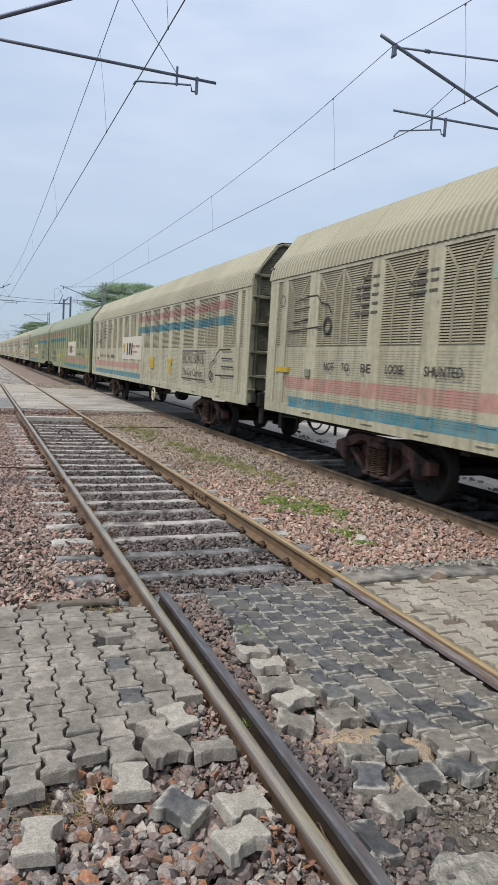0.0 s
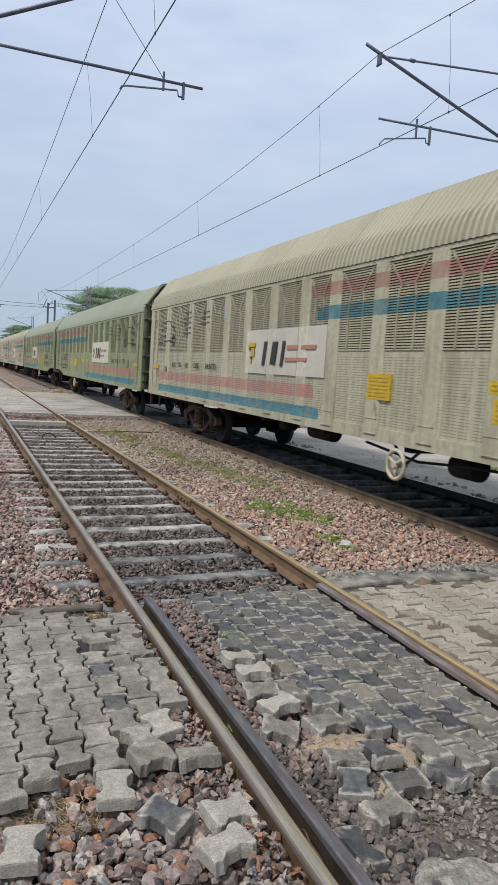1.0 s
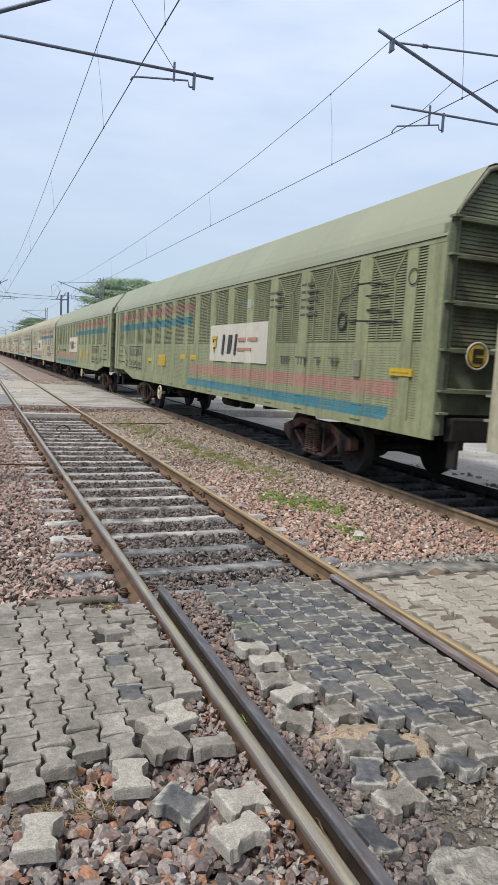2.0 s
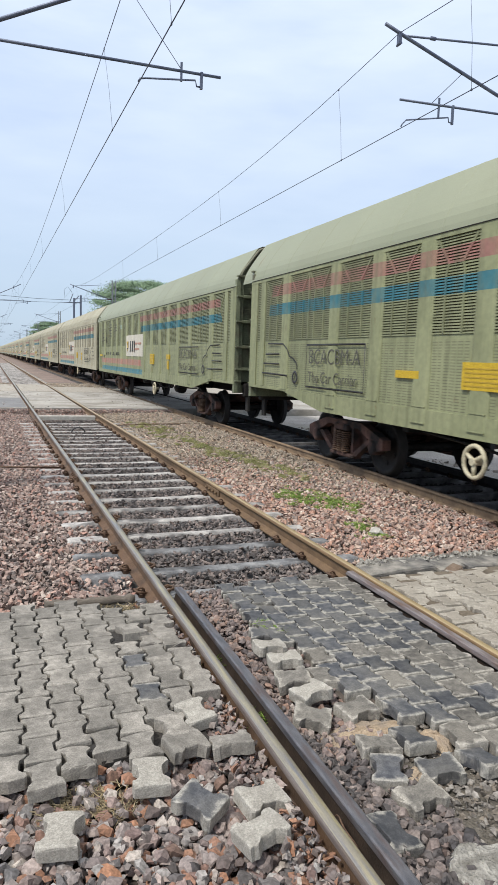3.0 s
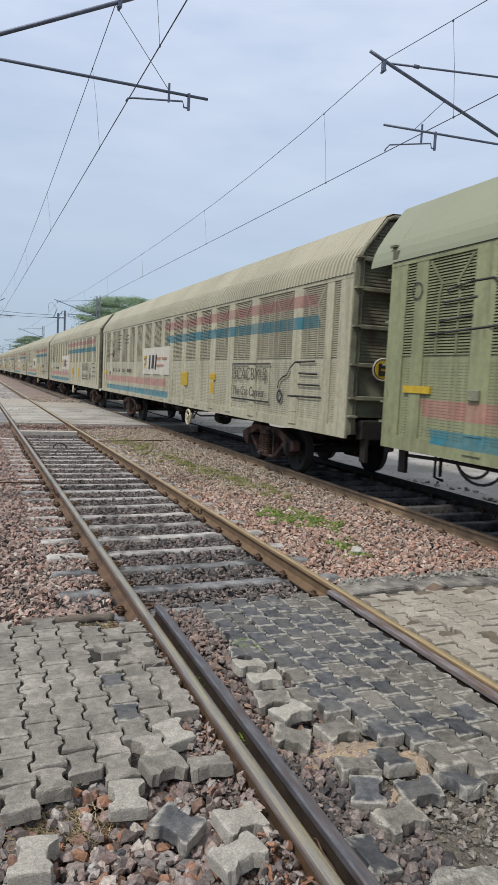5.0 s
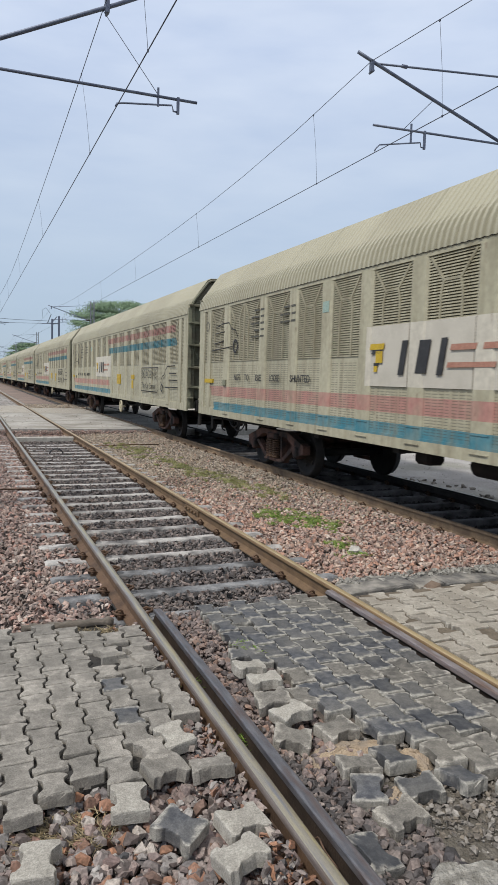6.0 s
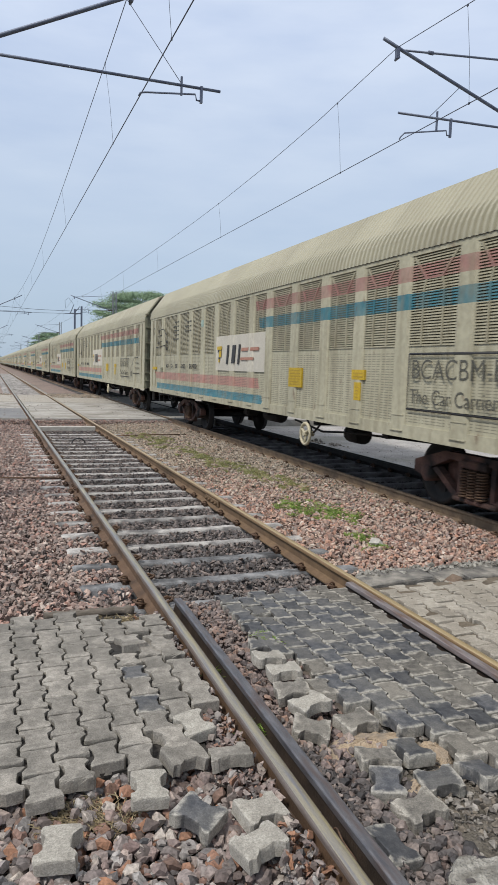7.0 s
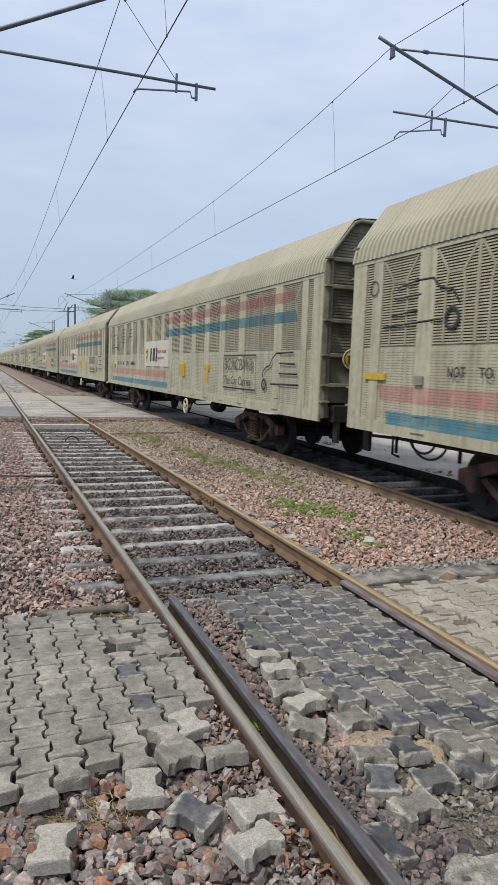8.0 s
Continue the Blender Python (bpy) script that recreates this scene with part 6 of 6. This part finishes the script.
def overhead(y0, z_contact, x_contact, low, high, power, lean, label):
    """Contact wire, sagging messenger and droppers; lean: how far the messenger stands off at the supports."""
    span = 49.5
    def dip(y):
        return abs(2 * (((y - y0) / span) % 1.0) - 1)
    zm = lambda y: z_contact + low + (high - low) * dip(y) ** power
    xm = lambda y: x_contact + lean * (0.35 + 0.65 * dip(y))
    wire("contact_wire", [(x_contact, y0 - span + span * i / 4, z_contact) for i in range(4 * 9 + 1)], 0.0075, "dark contact wire of the " + label)
    ys = [y0 - span + span * i / 16 for i in range(16 * 9 + 1)]
    wire("messenger_wire", [(xm(y), y, zm(y)) for y in ys], 0.0064, "sagging messenger wire of the " + label)
    bm = bmesh.new()
    for i in range(-1, 6):
        for d in (-1.9, 2.2, 10.1, 18.8, 27, 35, 42):
            y = y0 + span * i + d
            if y > 2:
                tube(bm, [(xm(y), y, zm(y)), ((xm(y) + x_contact) / 2 + 0.012, y - 0.01, (zm(y) + z_contact) / 2), (x_contact, y, z_contact)], 0.0032, 4)
                for p in ((xm(y), y, zm(y)), (x_contact, y, z_contact)):
                    box(bm, p[0] - 0.008, p[0] + 0.008, p[1] - 0.014, p[1] + 0.014, p[2] - 0.016, p[2] + 0.016)
    tagged(part("dropper_wires", bm, M["wire"]), "thin dropper wires of the " + label, "dropper wire", kind="stuff")


def cantilever(x, y, s, zc, zr, zt, reach, tilt, away, out=3.25):
    """Mast on side s of the track and its tubular cantilever. x: contact wire; zc, zr, zt: heights of the contact wire, of the register tube's
    outer end and of the bracket tube at the messenger; reach: how far the register tube goes past the wire; away: where the steady arm starts;
    out: how far the mast stands from the wire."""
    th = tagged(new("catenary_mast", None), "steel lattice catenary mast with a tubular cantilever arm", "catenary mast", "masts of the overhead line")
    th.matrix_basis = pose(x, y, 0)
    mx = s * out
    bm = bmesh.new()
    for dx in (-0.14, 0.14):
        for dy in (-0.10, 0.10):
            box(bm, mx + dx - 0.035, mx + dx + 0.035, dy - 0.035, dy + 0.035, -0.45, 8.1)
    z = 0.1
    while z < 7.4:
        for dy in (-0.10, 0.10):
            tube(bm, [(mx - 0.14, dy, z), (mx + 0.14, dy, z + 0.35)], 0.018, 4)
            tube(bm, [(mx + 0.14, dy, z + 0.35), (mx - 0.14, dy, z + 0.7)], 0.018, 4)
        z += 0.7
    part("lattice_mast", bm, M["mast"], th)
    foot = zt - 0.938 * out * tilt
    bm = bmesh.new()
    tube(bm, [(mx, 0, foot), (0, 0, zt), (-s * 0.42, 0, zt + 0.42 * tilt)], 0.030, 10)
    part("bracket_tube", bm, M["galv"], th)
    if s > 0:
        bm = bmesh.new()
        tube(bm, [(mx, 0, zt + 0.02 + 0.104 * (out + 0.02)), (-s * 0.02, 0, zt + 0.02)], 0.019, 8)
        lathe(bm, [(-0.05, 0.034), (0.05, 0.034)], 8, Matrix.Translation((s * 0.55, 0, zt + 0.08)))
        part("stay_tube", bm, M["galv"], th)
    tip = -s * reach
    zin = zr + (-0.06 if s < 0 else 0.0364 * (out + reach))
    def on_register(px):
        return zr + (zin - zr) * (px - tip) / (mx - tip)
    bm = bmesh.new()
    tube(bm, [(mx, 0, zin), (tip, 0, zr)], 0.021, 8)
    part("register_tube", bm, M["galv"], th)
    bm = bmesh.new()
    d = 1 if away > 0 else -1
    zs = zc + (0.30 if s > 0 else 0.16)
    tube(bm, [(away, 0, zs - 0.08), (away - d * 0.07, 0, zs - 0.08), (away - d * 0.09, 0, zs), (d * 0.10, 0, zc + (0.13 if s > 0 else 0.07)), (d * 0.02, 0, zc + 0.05), (0, 0, zc + 0.005)], 0.013, 6)
    part("steady_arm", bm, M["galv"], th)
    bm = bmesh.new()
    box(bm, away - 0.018, away + 0.018, -0.02, 0.02, zs - 0.11, on_register(away) + 0.03)
    part("drop_bracket", bm, M["galv"], th)
    bm = bmesh.new()
    k = away - d * 0.30
    box(bm, k - 0.014, k + 0.014, -0.014, 0.014, zs - 0.05, on_register(k) + 0.12)
    part("steady_hanger", bm, M["galv"], th)
    bm = bmesh.new()
    q = away - d * (0.45 if s > 0 else 0.30)
    u = s * 1.20 if s > 0 else -0.20
    tube(bm, [(q, 0, on_register(q) + 0.02), (u, 0, zt - abs(u) * tilt)], 0.006, 4)
    part("stay_wire", bm, M["wire"], th)
    bm = bmesh.new()
    box(bm, -0.16, -0.10, -0.035, 0.035, zt - 0.14, zt + 0.06)
    tube(bm, [(-0.13, -0.07, zt - 0.14), (-0.13, 0.07, zt - 0.14)], 0.022, 6)
    part("messenger_clamp", bm, M["galv"], th)
    for zz, slope in ((zin, 0), (foot + 0.3 * tilt, 0)):
        bm = bmesh.new()
        prof = []
        for k in range(6):
            p = mx - s * (0.15 + k * 0.07)
            prof += [(p, 0.035), (p - s * 0.02, 0.07), (p - s * 0.045, 0.07), (p - s * 0.055, 0.035)]
        lathe(bm, prof, 10, Matrix.Translation((0, 0, zz)))
        part("insulator", tidy(bm), M["insul"], th)
    return th


Y1, Y2 = 10.12, 10.90
overhead(Y1, 5.58, 2.0, 0.78, 1.38, 2, -0.16, "near track")
overhead(Y2, 5.90, 6.80, 0.93, 1.54, 4, -0.14, "far track")
for i in range(6):
    cantilever(2.0, Y1 + 49.5 * i, -1, 5.60, 5.86, 6.98, 1.21, 0.53, 0.92)
    cantilever(6.80, Y2 + 49.5 * i, 1, 5.92, 6.37, 7.40, 0.05, 0.335, 1.06, 4.3 if i == 0 else 3.25)


def switch_poles():
    """Pair of slender poles with a bracket of insulators and cross wires over the tracks."""
    th = tagged(new("pole_pair", None), "two slender grey poles carrying an isolator bracket and cross wires", "pole")
    th.matrix_basis = pose(9.0, 81.0, 0)
    for x, h in ((0.0, 8.0), (0.75, 8.35)):
        bm = bmesh.new()
        box(bm, x - 0.10, x + 0.10, -0.09, 0.09, -0.45, h, 0.02)
        part("pole", bm, M["galv"], th)
    bm = bmesh.new()
    box(bm, -0.55, 0.85, -0.06, 0.06, 7.45, 7.55), tube(bm, [(-0.5, 0, 7.5), (-0.1, 0, 8.5)], 0.04, 6), tube(bm, [(0.0, 0, 7.6), (0.55, 0, 8.3)], 0.04, 6), tube(bm, [(-1.1, 0, 7.4), (-0.5, 0, 7.5)], 0.03, 6)
    tube(bm, [(-1.0, 0, 8.0), (-1.1, 0, 8.9), (-0.7, 0, 9.2), (-0.2, 0, 8.6)], 0.02, 5)
    part("isolator_bracket", bm, M["wire"], th)
    bm = bmesh.new()
    tube(bm, [(-0.5, 0, 7.75), (-4.0, 0, 7.7), (-12.0, 0, 7.95)], 0.022, 5)
    tube(bm, [(-0.5, 0, 7.45), (-4.0, 0, 7.35), (-12.0, 0, 7.40)], 0.018, 5)
    part("cross_wires", bm, M["wire"], th)


switch_poles()


# ---------------------------------------------------------------- trees
def tree(x, y, h, w, seed, label, leaves=9000):
    """Acacia: a leaning forked trunk, spreading limbs and a flat open crown of small leaves."""
    rg = random.Random(seed)
    th = tagged(new("tree", None), label, "tree")
    th.matrix_basis = pose(x, y, -0.42)
    bm = bmesh.new()
    tips = []
    for i in range(9):
        a = i * math.tau / 9 + rg.uniform(-0.3, 0.3)
        r = w * rg.uniform(0.28, 0.5)
        top = Vector((r * math.cos(a), r * 0.8 * math.sin(a), h * rg.uniform(0.66, 0.92)))
        mid = Vector((top.x * 0.35, top.y * 0.35, h * 0.48))
        tube(bm, [(0, 0, 0), (0.1, 0, h * 0.25), mid, (mid + top) / 2 + Vector((0, 0, h * 0.04)), top], [0.30, 0.22, 0.14, 0.09, 0.03], 7)
        tips.append((mid + top) / 2), tips.append(top)
        for j in range(4):
            b = top + Vector((rg.gauss(0, w * 0.09), rg.gauss(0, w * 0.09), rg.uniform(-0.06, 0.08) * h))
            tube(bm, [(mid + top) / 2, (top + b) / 2, b], [0.06, 0.04, 0.015], 5)
            tips.append(b)
    part("trunk", bm, M["bark"], th)
    V, F = [], []
    clumps = []
    for _ in range(190):
        u, v = rg.uniform(0, math.tau), rg.choice((-0.2, 0.1, 0.4, 0.65, 0.85)) + rg.uniform(-0.08, 0.08)
        k = math.sqrt(max(0.0, 1 - max(v, 0) ** 2)) * math.sqrt(rg.uniform(0.15, 1.0)) * rg.uniform(0.9, 1.12)
        c = Vector((w * 0.52 * k * math.cos(u), w * 0.46 * k * math.sin(u), h * (0.68 + 0.28 * v)))
        clumps.append((c, rg.uniform(0.55, 1.2) * w * 0.068))
    for i in range(leaves):
        c, r = clumps[rg.randrange(len(clumps))]
        p = c + Vector((rg.gauss(0, 1.1), rg.gauss(0, 1.1), rg.gauss(0, 0.30))) * r * 0.72
        d = Vector((rg.gauss(0, 1), rg.gauss(0, 1), rg.gauss(0, 0.5))).normalized()
        e = d.orthogonal().normalized()
        sl, sw = rg.uniform(0.10, 0.26), rg.uniform(0.05, 0.10)
        n = len(V)
        V += [p - e * sw, p + d * sl * 0.5 - e * sw * 0.2, p + d * sl, p + e * sw]
        F.append((n, n + 1, n + 2, n + 3))
    me = mesh_from("crown", [v[:] for v in V], F, M["leaf"])
    share("crown", me, th)
    return th


tree(19.5, 92, 12.5, 12.8, 3, "spreading green acacia tree beyond the train", 40000)
tree(12.6, 165, 9.6, 7.6, 5, "small round-topped acacia tree far along the line", 22000)
tree(19.0, 260, 10.5, 12.0, 8, "distant hazy tree beside the line", 5000)


def far_woods():
    """Low uneven band of trees at the far end of the line."""
    rg = random.Random(4)
    V, F = [], []
    for i in range(700):
        x = rg.uniform(-260, 420)
        y = 850 + rg.uniform(-60, 160)
        r = rg.uniform(2.5, 6)
        for j in range(14):
            p = Vector((x + rg.gauss(0, r), y + rg.gauss(0, r), rg.uniform(0, 1) * r * 1.5))
            d = Vector((rg.gauss(0, 1), rg.gauss(0, 1), rg.gauss(0, 1))).normalized()
            e = d.orthogonal().normalized()
            n = len(V)
            V += [(p - e * 1.2)[:], (p + d * 1.6)[:], (p + e * 1.2)[:], (p - d * 1.6)[:]]
            F.append((n, n + 1, n + 2, n + 3))
    tagged(share("far_trees", mesh_from("far_trees", V, F, M["far_green"])), "hazy band of distant trees at the horizon", "trees", kind="stuff")


far_woods()


# ---------------------------------------------------------------- a bird over the line
def build_bird():
    """Dark bird in flight towards -x: body with beak and tail, and two wings that beat."""
    th = tagged(new("bird", None), "dark bird with beating wings flying over the railway line", "bird")
    bm = bmesh.new()
    tube(bm, [(-0.30, 0, 0.02), (-0.24, 0, 0.03), (-0.16, 0, 0.02), (0.0, 0, 0.0), (0.16, 0, 0.0), (0.26, 0, 0.01)], [0.008, 0.035, 0.045, 0.075, 0.05, 0.02], 8)
    part("body", tidy(bm), M["feather"], th)
    bm = bmesh.new()
    prism(bm, [(0.22, -0.03), (0.22, 0.03), (0.44, 0.10), (0.40, 0.0), (0.44, -0.10)], 2, 0.0, 0.012)
    part("tail", tidy(bm), M["feather"], th)
    wings = []
    for sgn in (-1, 1):
        bm = bmesh.new()
        prism(bm, [(-0.10, 0.0), (-0.15, sgn * 0.25), (-0.08, sgn * 0.62), (0.02, sgn * 0.66), (0.08, sgn * 0.50), (0.13, sgn * 0.25), (0.10, 0.0)], 2, 0.02, 0.034)
        wings.append(part("wing", tidy(bm), M["feather"], th))
    return th, wings


M["feather"] = mat("dark_brown_feather", (0.03, 0.025, 0.022), (0.06, 0.05, 0.042), 20, 0.8, 0, 0.1, 60)
BIRD, WINGS = build_bird()


# ---------------------------------------------------------------- grass and weeds
def blades(name, label, patches, material, seed):
    rg = random.Random(seed)
    V, F = [], []
    for cx, cy, sx, sy, z, n, h in patches:
        spots = [(rg.gauss(cx, sx), rg.gauss(cy, sy)) for _ in range(max(6, n // 45))]
        for _ in range(n):
            u, v = rg.choice(spots)
            p = Vector((rg.gauss(u, 0.03), rg.gauss(v, 0.04), z))
            a = rg.uniform(0, math.tau)
            lean = Vector((math.cos(a), math.sin(a), 0)) * rg.uniform(0.02, 0.09)
            wv = Vector((-math.sin(a), math.cos(a), 0)) * 0.003
            hh = h * rg.uniform(0.5, 1.2)
            q = len(V)
            V += [(p - wv)[:], (p + wv)[:], (p + lean * 0.4 + wv * 0.7 + Vector((0, 0, hh * 0.6)))[:], (p + lean + Vector((0, 0, hh)))[:], (p + lean * 0.4 - wv * 0.7 + Vector((0, 0, hh * 0.6)))[:]]
            F.append((q, q + 1, q + 2, q + 3, q + 4))
    tagged(share(name, mesh_from(name, V, F, material)), label, "grass", kind="stuff")


blades("grass", "bright green grass tufts in the ballast between the tracks", [(4.40, 8.35, 0.16, 0.36, -0.155, 3000, 0.036), (4.10, 8.75, 0.10, 0.20, -0.155, 800, 0.03), (4.10, 8.95, 0.12, 0.10, -0.155, 300, 0.03),
       (4.12, 6.95, 0.06, 0.10, -0.150, 480, 0.03), (4.05, 6.5, 0.05, 0.06, -0.15, 120, 0.03), (1.79, 4.15, 0.02, 0.05, -0.055, 170, 0.018), (1.285, 3.12, 0.012, 0.03, -0.125, 50, 0.05), (1.285, 3.85, 0.012, 0.04, -0.125, 40, 0.05), (11.0, 8.8, 0.30, 0.7, -0.262, 500, 0.10), (12.2, 11.5, 0.3, 1.2, -0.262, 500, 0.10)], M["grass"], 2)
blades("weeds", "dull sparse weeds in the ballast between the tracks", [(4.6, 12.2, 0.12, 0.9, -0.15, 2600, 0.045), (4.3, 14.2, 0.12, 0.8, -0.15, 2200, 0.045), (4.15, 17.0, 0.2, 1.2, -0.15, 2400, 0.045), (4.9, 10.9, 0.12, 0.5, -0.15, 900, 0.045), (3.9, 18.9, 0.2, 0.7, -0.15, 600, 0.05)], M["dry_grass"], 3)

M["straw"] = mat("dry_straw", (0.30, 0.245, 0.15), (0.42, 0.35, 0.225), 9, 0.85, 0, 0, 20, island=0.35)
blades("straw", "dry straw and roots caught at the broken paving", [(0.40, 2.76, 0.10, 0.04, -0.15, 420, 0.03), (0.62, 4.99, 0.14, 0.02, -0.10, 160, 0.03), (0.85, 4.86, 0.08, 0.03, -0.09, 90, 0.03)], M["straw"], 6)


def track_litter():
    bm = bmesh.new()
    tube(bm, [(-0.8, 12.0, -0.15), (0.2, 11.95, -0.14), (1.1, 11.9, -0.16)], 0.014, 6)
    tagged(part("cable", bm, M["clip"]), "rusty thin rod lying beside the near track", "rod")
    bm = bmesh.new()
    tube(bm, [(3.1, 18.6, -0.13), (4.2, 18.75, -0.11), (5.6, 18.9, -0.12)], 0.016, 6)
    tagged(part("cable", bm, M["clip"]), "rusty thin rod lying between the tracks", "rod")
    bm = bmesh.new()
    tube(bm, [(2.05 + 0.16 * math.cos(radians(a)), 17.4, -0.19 + 0.13 * math.sin(radians(a))) for a in range(0, 181, 18)], 0.018, 6)
    tagged(part("bent_rod", bm, M["black"]), "dark bent rod sticking up between the rails", "rod")
    bm = bmesh.new()
    tube(bm, [(1.285 + 0.012 * math.sin(a * 0.9), 2.17 + 0.10 * math.cos(a * 0.35), -0.075 + 0.055 * math.sin(a * 0.35)) for a in range(0, 16)], 0.004, 5)
    tagged(part("wire_loop", bm, M["clip"]), "loop of rusty wire between rail and check rail", "wire")
    vs, fs = rock(np.random.default_rng(5), 10, 0.5)
    me = mesh_from("pale_stone", [tuple(v * 0.085) for v in vs], [tuple(int(i) for i in f) for f in fs], M["white"])
    me.shade_flat()
    tagged(share("pale_stone", me, None, pose(4.12, 6.62, -0.13)), "pale flat stone lying on the ballast", "stone")


track_litter()

# ---------------------------------------------------------------- paving blocks, last of all
pave(-1.24, 1.1, 2.4, 5.0, keep_left, lambda x, y: ("paver_dark",) if min(math.hypot(x - 0.80, y - 3.49), math.hypot(x - 0.81, y - 3.88)) < 0.10 else ("paver",), 0.8, 0.0, 0.006, (0.353, 2.980), 0.1485, 0.2010)
pave(1.464, 2.75, 2.0, 5.0, keep_mid, dark_mid, 0.9, 0.0, 0.008, (2.190, 3.024), 0.1415, 0.2070)
pave(3.425, 5.05, 1.5, 4.98, near_rail_right, lambda x, y: ("paver_tan",), 2.2, 0.0, 0.018, (3.31, 4.04), 0.147)


# ---------------------------------------------------------------- what moves
def motions():
    # the train runs a little unevenly: metres it is ahead of an even pace
    ahead = [(0.0, 0.0), (1.0, 0.0), (1.5, -0.18), (2.0, 0.27), (2.5, 0.27), (3.5, 0.15), (4.0, 0.0), (7.0, -0.05), (7.25, 0.44), (8.0, 0.46)]
    beats = [0.0, 1 / 30] + [0.25 * i for i in range(1, 32)] + [8.0 - 1 / 30, 8.0]
    # the bird comes from behind the tree
    walk(BIRD, [(t, pose(x, 100, z, 0, 8, 0)) for t, x, z in ((0.0, 101.0, 6.0), (6.0, 34.0, 8.0), (7.0, 22.9, 11.2), (7.5, 17.28, 12.70), (8.0, 11.70, 13.37))])
    for sgn, wing in zip((-1, 1), WINGS):
        walk(wing, [(i / 30, pose(0, 0, 0, sgn * (16 + 30 * math.cos(i / 30 * math.tau * 5)), 0, 0)) for i in range(241)])
    for k, src, ob in TRAIN:
        walk(ob, [(t, pose(XT2, GAP0 + PITCH * k - SPEED * t - edge(t, *ahead), 0)) for t in beats])
        if -2 <= k <= 5:
            for bg in [c for c in ob.children if c.name.startswith("bogie")]:
                for ws in [c for c in bg.children if c.name.startswith("wheelset")]:
                    y = ws.matrix_basis.translation.y
                    walk(ws, [(i / 30, pose(0, y, WHEEL_R, math.degrees(SPEED / WHEEL_R) * i / 30, 0, 0)) for i in range(241)])


motions()
